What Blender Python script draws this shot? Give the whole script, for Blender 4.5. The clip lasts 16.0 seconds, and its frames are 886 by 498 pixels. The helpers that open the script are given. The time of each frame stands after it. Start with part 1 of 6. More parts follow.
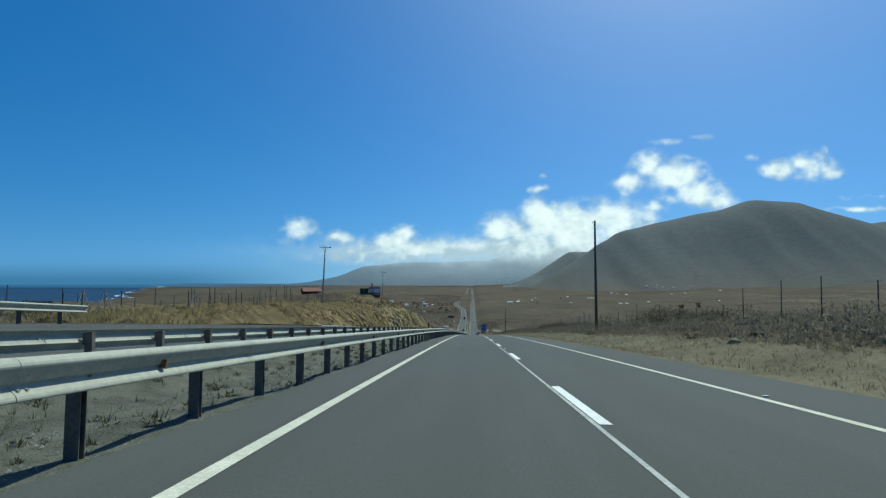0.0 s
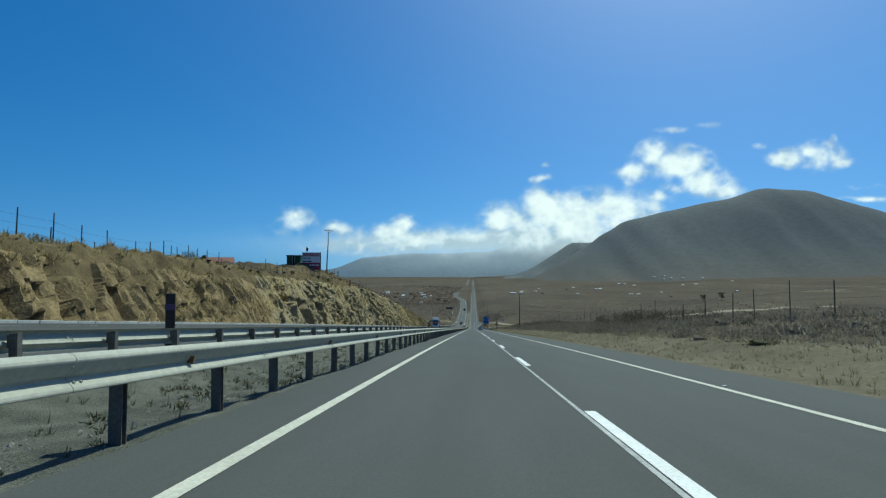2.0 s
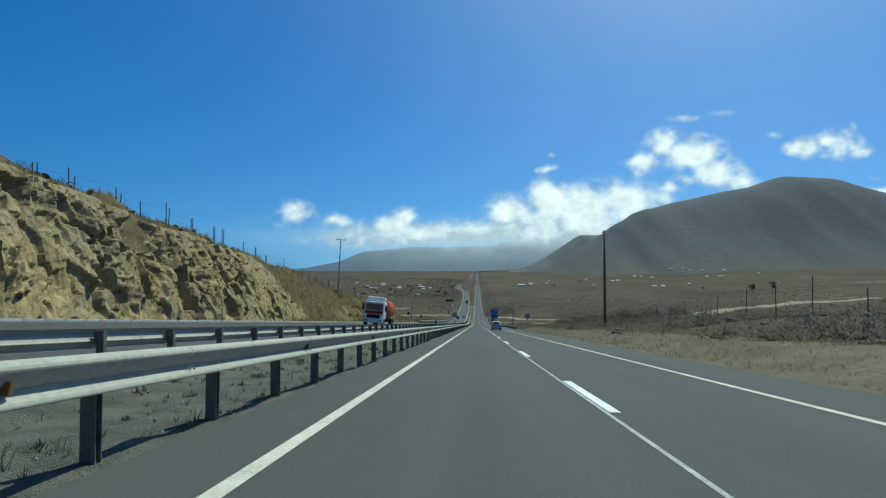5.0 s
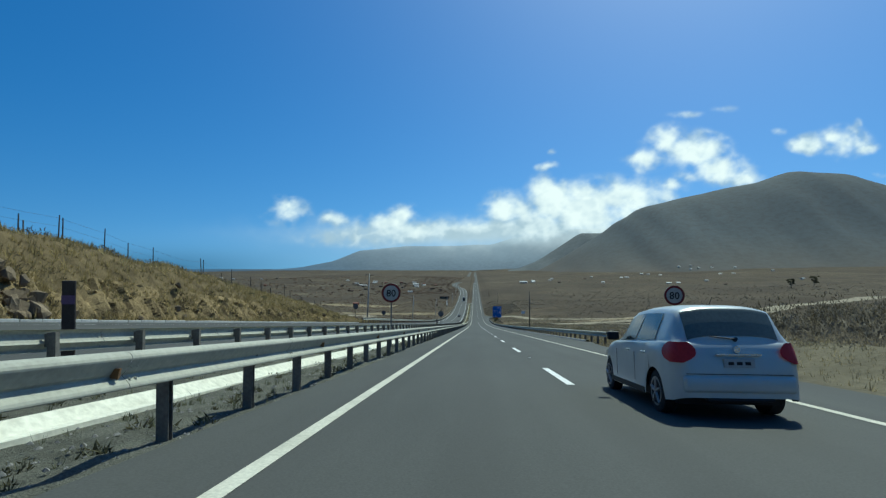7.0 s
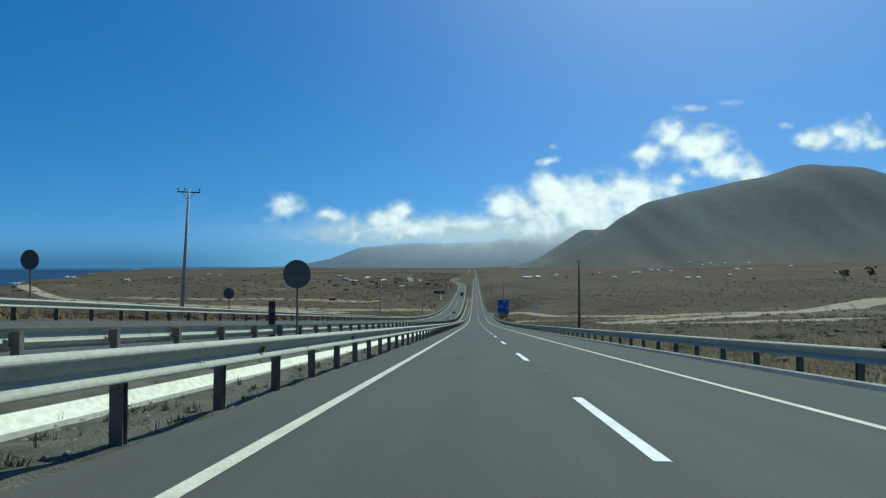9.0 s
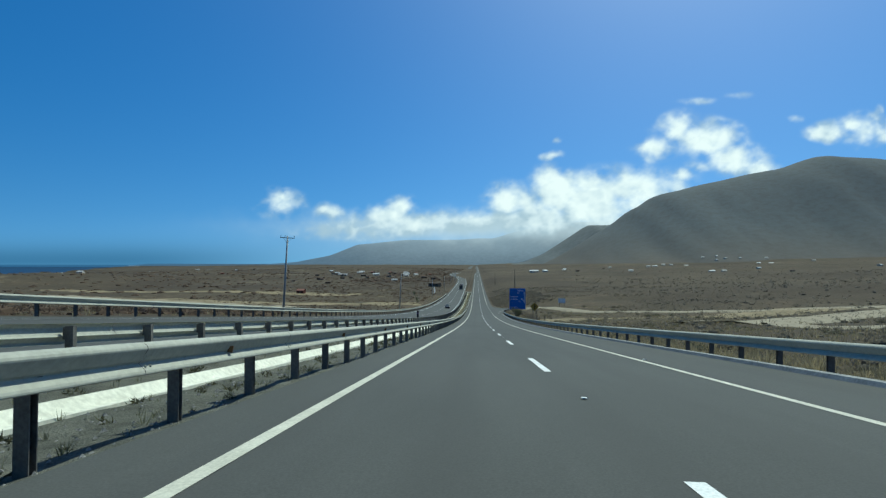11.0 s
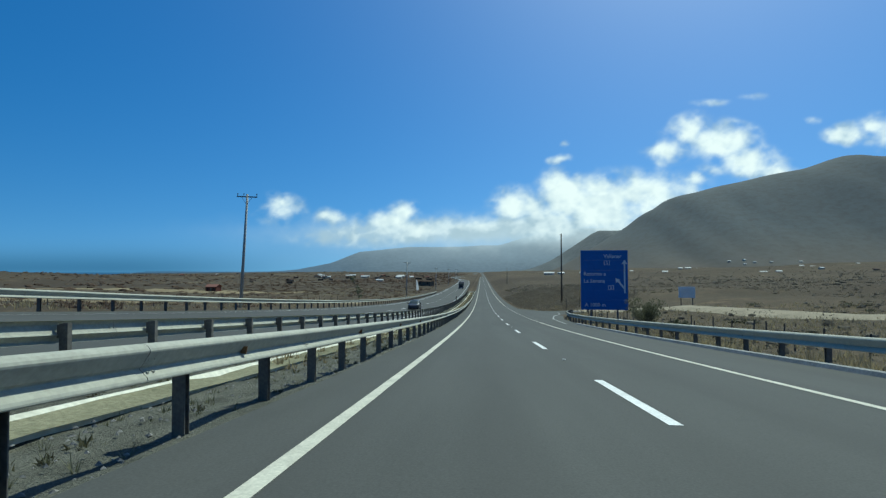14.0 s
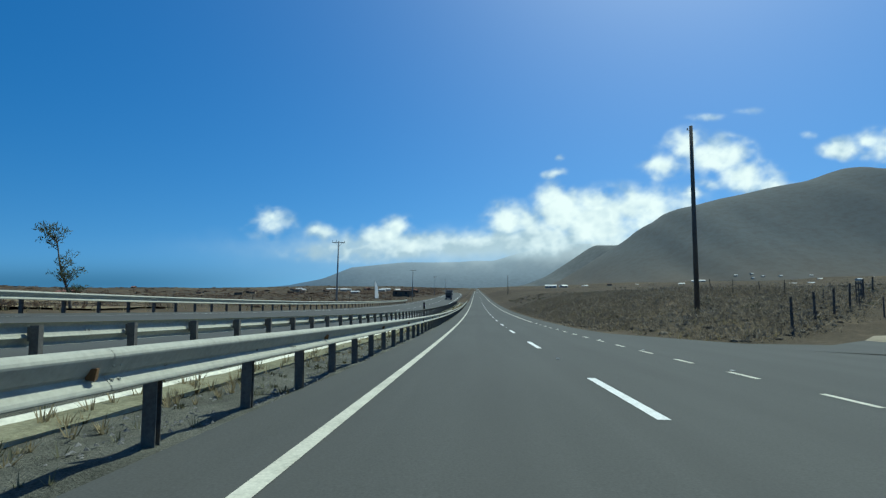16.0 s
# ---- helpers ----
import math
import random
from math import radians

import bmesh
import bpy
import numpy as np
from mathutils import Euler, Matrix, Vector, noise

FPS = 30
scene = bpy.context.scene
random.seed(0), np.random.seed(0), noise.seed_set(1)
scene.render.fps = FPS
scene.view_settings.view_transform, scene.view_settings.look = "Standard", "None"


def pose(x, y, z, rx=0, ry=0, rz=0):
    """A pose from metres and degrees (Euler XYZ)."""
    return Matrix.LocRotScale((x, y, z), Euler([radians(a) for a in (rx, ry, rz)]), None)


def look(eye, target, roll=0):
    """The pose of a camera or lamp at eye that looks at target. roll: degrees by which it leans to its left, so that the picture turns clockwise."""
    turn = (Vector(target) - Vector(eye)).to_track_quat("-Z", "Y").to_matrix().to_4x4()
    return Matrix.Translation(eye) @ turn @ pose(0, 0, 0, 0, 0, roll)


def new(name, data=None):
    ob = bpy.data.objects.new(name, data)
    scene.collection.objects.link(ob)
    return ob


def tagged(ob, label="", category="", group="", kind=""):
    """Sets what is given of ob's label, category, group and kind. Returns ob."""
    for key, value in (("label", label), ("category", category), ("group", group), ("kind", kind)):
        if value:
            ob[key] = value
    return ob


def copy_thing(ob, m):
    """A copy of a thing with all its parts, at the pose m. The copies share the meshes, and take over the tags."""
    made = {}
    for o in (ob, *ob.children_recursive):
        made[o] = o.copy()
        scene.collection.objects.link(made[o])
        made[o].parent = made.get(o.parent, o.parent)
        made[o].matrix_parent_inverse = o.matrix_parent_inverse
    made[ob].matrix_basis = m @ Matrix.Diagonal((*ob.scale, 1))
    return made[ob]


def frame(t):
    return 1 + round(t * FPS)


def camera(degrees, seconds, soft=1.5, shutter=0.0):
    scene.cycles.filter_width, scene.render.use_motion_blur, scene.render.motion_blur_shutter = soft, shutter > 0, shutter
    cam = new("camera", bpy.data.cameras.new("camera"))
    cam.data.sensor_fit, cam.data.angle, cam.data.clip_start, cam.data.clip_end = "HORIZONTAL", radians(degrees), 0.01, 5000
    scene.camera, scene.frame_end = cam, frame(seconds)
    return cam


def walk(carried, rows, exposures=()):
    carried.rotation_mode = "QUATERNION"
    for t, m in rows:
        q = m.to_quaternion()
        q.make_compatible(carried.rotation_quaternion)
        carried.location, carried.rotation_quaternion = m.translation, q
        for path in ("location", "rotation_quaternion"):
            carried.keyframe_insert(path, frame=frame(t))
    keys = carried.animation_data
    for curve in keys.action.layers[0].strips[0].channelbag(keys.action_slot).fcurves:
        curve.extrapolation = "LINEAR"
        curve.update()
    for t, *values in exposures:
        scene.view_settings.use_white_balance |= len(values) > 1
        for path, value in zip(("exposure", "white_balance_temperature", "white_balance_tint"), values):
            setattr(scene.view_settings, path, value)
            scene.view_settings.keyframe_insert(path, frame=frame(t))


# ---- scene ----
# Road coordinates: y along the highway, x to the right, z up; the fast lane's middle is x = 0.

# ---- profile of the highway: distance along it and its slope ----
SLOPE_Y = (-150, 0, 53, 106, 142, 330, 440, 491, 526, 577, 640, 720, 800, 900, 5000)
SLOPE_M = (-.095, -.100, -.112, -.123, -.1245, -.125, -.119, -.1045, -.088, -.062, -.036, -.016, -.009, -.008, -.008)
_ys = np.arange(-150.0, 5000.0, 1.0)
_zs = np.cumsum(np.interp(_ys, SLOPE_Y, SLOPE_M))
_zs -= np.interp(0.0, _ys, _zs)


def road_z(y):
    """Height of the highway at y."""
    return np.interp(y, _ys, _zs)


def slope_deg(y):
    return math.degrees(math.atan(float(np.interp(y, SLOPE_Y, SLOPE_M))))


# ---- camera: t, x, y, upward tilt, turn to the left ----
EYE = 1.2
cam = camera(84.0, 16.0, soft=1.3, shutter=0.0)
WAY = [
    (0, 0.27, 0, 2.83, 3.35), (0.5, 0.3, 17.8, 2.71, 3.49), (1, 0.29, 35.5, 2.45, 3.42), (1.5, 0.29, 52.8, 2.13, 3.29),
    (2, 0.26, 70.6, 1.94, 3.42), (2.5, 0.22, 88.4, 1.68, 3.55), (3, 0.14, 106.3, 1.43, 3.68), (3.5, 0.08, 124.1, 1.43, 3.88),
    (4, 0.03, 142, 1.37, 3.88), (6.5, -0.03, 237.8, 1.51, 3.75), (7, -0.03, 256, 1.45, 3.68), (7.5, 0.08, 274.3, 1.46, 3.75),
    (8, 0.14, 292.5, 1.4, 3.62), (8.5, 0.22, 311, 1.48, 3.55), (9, 0.24, 329.4, 1.29, 3.68), (11.5, 0.27, 419.5, 0.94, 3.88),
    (12, 0.25, 437.5, 0.81, 3.88), (12.5, 0.15, 455.4, 0.95, 4.08), (13, 0.03, 473, 1.22, 4.21), (13.5, -0.1, 491, 1.63, 4.4),
    (14, -0.25, 509, 2.09, 4.47), (14.5, -0.32, 526, 2.56, 4.34), (15, -0.32, 543.2, 3.02, 4.01), (15.5, -0.3, 559.8, 3.55, 3.81),
    (16, -0.28, 576.5, 4.01, 3.81),
]
walk(cam, [(t, pose(x, y, float(road_z(y)) + EYE, 90 + tilt, 0, turn)) for t, x, y, tilt, turn in WAY],
     exposures=[(0, 0.08, 5950, -14), (16, 0.08, 5950, -14)])

# ---- world, sun, exposure ----
SUN_AZ, SUN_EL = 28.0, 56.0          # degrees right of the road's direction, above the horizon
world = bpy.data.worlds.new("sky")
scene.world = world
world.use_nodes = True
wn, wl = world.node_tree.nodes, world.node_tree.links
wn.clear()
sky = wn.new("ShaderNodeTexSky")
sky.sky_type, sky.sun_disc = "NISHITA", False
sky.sun_elevation, sky.sun_rotation = radians(SUN_EL), radians(SUN_AZ)
sky.altitude, sky.air_density, sky.dust_density, sky.ozone_density = 300, 1.0, 1.0, 4.0
wco = wn.new("ShaderNodeTexCoord")
wmx = wn.new("ShaderNodeVectorMath")
wmx.operation = "MAXIMUM"
wmx.inputs[1].default_value = (-1, -1, 0.03)
wma = wn.new("ShaderNodeVectorMath")
wma.operation = "MULTIPLY_ADD"
wma.inputs[1].default_value, wma.inputs[2].default_value = (1, 1, 0.86), (0, 0, 0.15)
wbg = wn.new("ShaderNodeBackground")
wbg.inputs["Strength"].default_value = 0.105
wout = wn.new("ShaderNodeOutputWorld")
wl.new(wco.outputs["Generated"], wma.inputs[0])
wl.new(wma.outputs[0], wmx.inputs[0])
wl.new(wmx.outputs[0], sky.inputs["Vector"])
whs = wn.new("ShaderNodeHueSaturation")
whs.inputs["Saturation"].default_value = 1.37
whs.inputs["Hue"].default_value = 0.506
wl.new(sky.outputs[0], whs.inputs["Color"])
wl.new(whs.outputs[0], wbg.inputs["Color"])
wl.new(wbg.outputs[0], wout.inputs["Surface"])
sun = new("sun", bpy.data.lights.new("sun", "SUN"))
sun.data.energy, sun.data.angle, sun.data.color = 4.0, radians(0.6), (1.0, 0.95, 0.87)
_e, _a = radians(SUN_EL), radians(SUN_AZ)
sun.matrix_basis = look((0, 0, 0), (-math.cos(_e) * math.sin(_a), -math.cos(_e) * math.cos(_a), -math.sin(_e)))


# ---- material helpers ----
def mat(name, rough=0.9, metal=0.0, spec=0.3):
    m = bpy.data.materials.new(name)
    m.use_nodes = True
    n, l = m.node_tree.nodes, m.node_tree.links
    b = n["Principled BSDF"]
    b.inputs["Roughness"].default_value = rough
    b.inputs["Metallic"].default_value = metal
    b.inputs["Specular IOR Level"].default_value = spec
    return m, n, l, b


def coords(n, l, scale=1.0, kind="Object", stretch=(1, 1, 1)):
    c, mp = n.new("ShaderNodeTexCoord"), n.new("ShaderNodeMapping")
    mp.inputs["Scale"].default_value = [scale * s for s in stretch]
    l.new(c.outputs[kind], mp.inputs[0])
    return mp.outputs[0]


def noise_node(n, l, vec, scale, detail=6, rough=0.6, warp=0.0):
    t = n.new("ShaderNodeTexNoise")
    t.inputs["Scale"].default_value, t.inputs["Detail"].default_value = scale, detail
    t.inputs["Roughness"].default_value, t.inputs["Distortion"].default_value = rough, warp
    l.new(vec, t.inputs["Vector"])
    return t.outputs["Fac"]


def ramp(n, l, fac, stops):
    r = n.new("ShaderNodeValToRGB")
    e = r.color_ramp.elements
    while len(e) < len(stops):
        e.new(0.5)
    for k, (p, c) in enumerate(stops):
        e[k].position, e[k].color = p, (*c, 1)
    l.new(fac, r.inputs[0])
    return r.outputs[0]


def mixc(n, l, fac, a, b, kind="MIX"):
    m = n.new("ShaderNodeMix")
    m.data_type, m.blend_type = "RGBA", kind
    for sock, v in ((m.inputs[0], fac), (m.inputs[6], a), (m.inputs[7], b)):
        if isinstance(v, (int, float)):
            sock.default_value = v
        elif isinstance(v, tuple):
            sock.default_value = (*v, 1)
        else:
            l.new(v, sock)
    return m.outputs[2]


def bump(n, l, b, height, strength=0.4, dist=0.02):
    k = n.new("ShaderNodeBump")
    k.inputs["Strength"].default_value, k.inputs["Distance"].default_value = strength, dist
    l.new(height, k.inputs["Height"])
    l.new(k.outputs[0], b.inputs["Normal"])


def mottled(name, dark, light, scale, rough=0.9, metal=0.0, spec=0.3, fine=8.0, bumps=0.3, dist=0.01, stretch=(1, 1, 1), kind="Object", random_mix=0.0):
    """A surface with stains at one scale and grain at a finer one."""
    m, n, l, b = mat(name, rough, metal, spec)
    v = coords(n, l, 1.0, kind, stretch)
    big, small = noise_node(n, l, v, scale, 5), noise_node(n, l, v, scale * fine, 4)
    mid = tuple((p + q) / 2 for p, q in zip(dark, light))
    c = ramp(n, l, big, [(0.3, dark), (0.5, mid), (0.72, light)])
    c = mixc(n, l, 0.35, c, ramp(n, l, small, [(0.3, tuple(0.6 * p for p in dark)), (0.7, tuple(min(1, 1.25 * p) for p in light))]))
    if random_mix:
        oi = n.new("ShaderNodeObjectInfo")
        c = mixc(n, l, random_mix, c, ramp(n, l, oi.outputs["Random"], [(0.0, dark), (1.0, light)]))
    l.new(c, b.inputs["Base Color"])
    bump(n, l, b, small, bumps, dist)
    return m


# ---- mesh helpers ----
def mesh_object(name, verts, faces, material=None, smooth=False, parent=None, label=""):
    me = bpy.data.meshes.new(name)
    me.from_pydata([tuple(map(float, v)) for v in verts], [], faces)
    if smooth:
        me.shade_smooth()
    if material:
        me.materials.append(material)
    ob = new(name, me)
    if parent:
        ob.parent = parent
    if label:
        ob["label"] = label
    return ob


def part(name, bm, material, parent, label="", smooth=False):
    """Links a bmesh as one mesh object under a thing or a part."""
    me = bpy.data.meshes.new(name)
    bm.to_mesh(me)
    bm.free()
    if smooth:
        me.shade_smooth()
    me.materials.append(material)
    ob = new(name, me)
    ob.parent = parent
    if label:
        ob["label"] = label
    return ob


def box(bm, x0, y0, z0, x1, y1, z1, bevel=0.0):
    g = bmesh.ops.create_cube(bm, size=1.0, matrix=Matrix.Translation(((x0 + x1) / 2, (y0 + y1) / 2, (z0 + z1) / 2)) @ Matrix.Diagonal((x1 - x0, y1 - y0, z1 - z0, 1)))
    if bevel:
        edges = {e for v in g["verts"] for e in v.link_edges}
        bmesh.ops.bevel(bm, geom=list(edges), offset=bevel, segments=2, affect="EDGES", profile=0.5)
    return bm


def tube(bm, a, b, r0, r1, seg=8, caps=True):
    """A tapered rod from a to b."""
    a, b = Vector(a), Vector(b)
    d = b - a
    q = d.to_track_quat("Z", "Y").to_matrix().to_4x4()
    bmesh.ops.create_cone(bm, cap_ends=caps, segments=seg, radius1=r0, radius2=r1, depth=d.length, matrix=Matrix.Translation((a + b) / 2) @ q)
    return bm


def box_bm(*a, **k):
    return box(bmesh.new(), *a, **k)


def tube_bm(*a, **k):
    return tube(bmesh.new(), *a, **k)


def grid_mesh(name, xs, ys, zfun, material, smooth=True):
    """A height sheet over the lines xs and ys."""
    X, Y = np.meshgrid(np.asarray(xs, float), np.asarray(ys, float))
    Z = zfun(X, Y)
    nx, ny = len(xs), len(ys)
    i = (np.arange(ny - 1)[:, None] * nx + np.arange(nx - 1)[None, :]).ravel()
    F = np.stack([i, i + 1, i + nx + 1, i + nx], 1)
    me = bpy.data.meshes.new(name)
    me.from_pydata(np.stack([X, Y, Z], -1).reshape(-1, 3).tolist(), [], F.tolist())
    if smooth:
        me.shade_smooth()
    me.materials.append(material)
    return new(name, me)


def opposite_shift(y):
    """How far the opposite carriageway swings away beyond the junction."""
    return np.interp(y, (640, 780, 890, 1000, 1060, 1120, 1180, 1240, 1320, 1420, 1600), (0, -1, -2, -5, -10, -18, -25, -28, -25, -18, -10))


def strip_mesh(name, ys, section, material, smooth=False, shift=None, sink=None):
    """A ribbon that follows the highway: section is a list of (x, z over the road); sink lowers it at some places."""
    n = len(section)
    vs = [(x + (shift(y) if shift else 0), y, float(road_z(y)) + z - (sink(y) if sink else 0)) for y in ys for x, z in section]
    fs = [(j * n + k, j * n + k + 1, (j + 1) * n + k + 1, (j + 1) * n + k) for j in range(len(ys) - 1) for k in range(n - 1)]
    return mesh_object(name, vs, fs, material, smooth)


# ---- value noise for relief (numpy) ----
_rng = np.random.RandomState(7)
_lat = _rng.rand(256, 256)


def vnoise(x, y):
    x, y = np.asarray(x, float), np.asarray(y, float)
    xi, yi = np.floor(x).astype(int), np.floor(y).astype(int)
    u, v = x - xi, y - yi
    u, v = u * u * (3 - 2 * u), v * v * (3 - 2 * v)
    a, b = _lat[xi % 256, yi % 256], _lat[(xi + 1) % 256, yi % 256]
    c, d = _lat[xi % 256, (yi + 1) % 256], _lat[(xi + 1) % 256, (yi + 1) % 256]
    return (a * (1 - u) + b * u) * (1 - v) + (c * (1 - u) + d * u) * v


def fbm(x, y, octaves=4, gain=0.5):
    s, amp, tot = 0.0, 1.0, 0.0
    for k in range(octaves):
        s = s + amp * vnoise(x * 2 ** k + 17 * k, y * 2 ** k + 31 * k)
        tot += amp
        amp *= gain
    return s / tot - 0.5


def smooth(a, b, v):
    t = np.clip((v - a) / (b - a), 0, 1)
    return t * t * (3 - 2 * t)


# ---- materials of the setting ----
def ground_material():
    m, n, l, b = mat("dry_scrubland", 0.95, 0, 0.1)
    v = coords(n, l)
    a, s = noise_node(n, l, v, 0.035, 6, 0.65), noise_node(n, l, v, 0.5, 6, 0.7)
    f = noise_node(n, l, v, 5.0, 5, 0.7)
    soil = ramp(n, l, s, [(0.3, (0.062, 0.044, 0.028)), (0.5, (0.117, 0.085, 0.053)), (0.72, (0.205, 0.155, 0.098))])
    scrub = ramp(n, l, f, [(0.3, (0.040, 0.034, 0.023)), (0.7, (0.112, 0.093, 0.063))])
    c = mixc(n, l, ramp(n, l, a, [(0.38, (0, 0, 0)), (0.62, (1, 1, 1))]), soil, scrub)
    field = noise_node(n, l, coords(n, l, 1.0, "Object", (1, 0.45, 1)), 0.011, 5, 0.6, 0.4)
    c = mixc(n, l, ramp(n, l, field, [(0.58, (0, 0, 0)), (0.66, (0.8, 0.8, 0.8))]), c, ramp(n, l, f, [(0.3, (0.16, 0.128, 0.080)), (0.7, (0.28, 0.228, 0.148))]))
    c = mixc(n, l, ramp(n, l, noise_node(n, l, v, 0.22, 4, 0.7, 0.5), [(0.42, (0, 0, 0)), (0.50, (0.85, 0.85, 0.85))]), c, ramp(n, l, f, [(0.3, (0.042, 0.033, 0.021)), (0.7, (0.102, 0.080, 0.052))]))
    c = mixc(n, l, ramp(n, l, noise_node(n, l, v, 0.006, 5, 0.65), [(0.40, (0.8, 0.8, 0.8)), (0.54, (0, 0, 0))]), c, ramp(n, l, f, [(0.3, (0.032, 0.025, 0.017)), (0.7, (0.080, 0.060, 0.041))]))
    l.new(c, b.inputs["Base Color"])
    bump(n, l, b, f, 0.7, 0.08)
    return m


M_GROUND = ground_material()


def asphalt_material():
    """Grey asphalt: streaks along the road, polished wheel tracks, patches and a fine grain."""
    m, n, l, b = mat("asphalt", 0.85, 0, 0.25)
    v = coords(n, l)
    streak = noise_node(n, l, coords(n, l, 1.0, "Object", (1, 0.02, 1)), 1.3, 5, 0.6)
    blot, grain = noise_node(n, l, coords(n, l, 1.0, "Object", (1, 0.25, 1)), 0.22, 5, 0.6), noise_node(n, l, v, 45.0, 3, 0.7)
    c = ramp(n, l, streak, [(0.3, (0.053, 0.053, 0.047)), (0.7, (0.078, 0.078, 0.070))])
    c = mixc(n, l, 0.45, c, ramp(n, l, blot, [(0.35, (0.046, 0.046, 0.041)), (0.65, (0.083, 0.083, 0.075))]))
    c = mixc(n, l, 0.3, c, ramp(n, l, grain, [(0.3, (0.035, 0.035, 0.032)), (0.7, (0.125, 0.126, 0.118))]))
    sp = n.new("ShaderNodeSeparateXYZ")
    tc = n.new("ShaderNodeTexCoord")
    l.new(tc.outputs["Object"], sp.inputs[0])
    ph = n.new("ShaderNodeMath")
    ph.operation, ph.inputs[1].default_value = "MULTIPLY", 2 * math.pi / 1.75
    l.new(sp.outputs["X"], ph.inputs[0])
    cs = n.new("ShaderNodeMath")
    cs.operation = "COSINE"
    l.new(ph.outputs[0], cs.inputs[0])
    track = ramp(n, l, cs.outputs[0], [(0.0, (0, 0, 0)), (0.9, (0.3, 0.3, 0.3))])
    c = mixc(n, l, track, c, (0.058, 0.057, 0.052))
    l.new(c, b.inputs["Base Color"])
    bump(n, l, b, grain, 0.25, 0.004)
    return m


M_ASPHALT = asphalt_material()
M_EDGEPAINT = mottled("cream_edge_paint", (0.40, 0.382, 0.30), (0.63, 0.60, 0.49), 2.0, 0.7, 0, 0.3, 14, 0.2, 0.002)
M_PAINT = mottled("road_paint", (0.55, 0.54, 0.5), (0.8, 0.8, 0.77), 3.0, 0.7, 0, 0.3, 12, 0.2, 0.002)
M_SEA = mottled("sea_water", (0.010, 0.036, 0.082), (0.016, 0.048, 0.10), 0.01, 0.6, 0, 0.15, 12, 0.5, 0.5)


def hill_material(name, foot, top, z0, z1):
    """Bare mountainside: brown scrub on the lower slopes, blue-grey haze in the colour above."""
    m, n, l, b = mat(name, 0.95, 0, 0.1)
    v = coords(n, l)
    tc, sp = n.new("ShaderNodeTexCoord"), n.new("ShaderNodeSeparateXYZ")
    l.new(tc.outputs["Object"], sp.inputs[0])
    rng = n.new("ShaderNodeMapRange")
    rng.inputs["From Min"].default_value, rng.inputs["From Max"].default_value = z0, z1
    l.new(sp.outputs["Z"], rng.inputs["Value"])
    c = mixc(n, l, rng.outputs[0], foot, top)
    c = mixc(n, l, ramp(n, l, noise_node(n, l, coords(n, l, 1.0, "Object", (1, 0.3, 0.3)), 0.009, 4, 0.55), [(0.35, (0, 0, 0)), (0.7, (0.5, 0.5, 0.5))]), c, tuple(0.8 * q for q in top))
    c = mixc(n, l, ramp(n, l, noise_node(n, l, v, 0.05, 5, 0.7), [(0.4, (0, 0, 0)), (0.65, (0.4, 0.4, 0.4))]), c, tuple(0.7 * q for q in foot))
    l.new(c, b.inputs["Base Color"])
    return m


M_HILL = hill_material("dry_hazed_hillside", (0.118, 0.102, 0.083), (0.122, 0.134, 0.134), -75, 60)
# distance haze is mixed into the base colours of these two ridges
M_FOOTHILL = mottled("hazed_foothill", (0.095, 0.104, 0.105), (0.128, 0.138, 0.138), 0.006, 0.95, 0, 0.1, 7, 0.15, 2.0)
M_FARHILL = mottled("hazed_far_hill", (0.085, 0.112, 0.140), (0.115, 0.145, 0.175), 0.005, 0.95, 0, 0.1, 7, 0.15, 2.0)

# ---- the land ----
CUT_Y = (30, 45, 60, 75, 90, 115, 135, 150, 175, 200, 230, 255, 280, 300, 320, 336, 350)
CUT_H = (0, 1.3, 2.8, 3.7, 4.9, 6.2, 7.4, 8.3, 9.6, 9.2, 7.8, 5.8, 4.9, 4.2, 3.1, 1.5, 0)
COAST_Y = (-4900, 0, 600, 1000, 2000, 3000, 4900)
COAST_X = (-700, -640, -800, -950, -1480, -2080, -3000)


def coast_x(y):
    base = np.interp(y, COAST_Y, COAST_X)
    return base * (1 + 0.22 * fbm(y / 260, y / 900 + 3, 4))


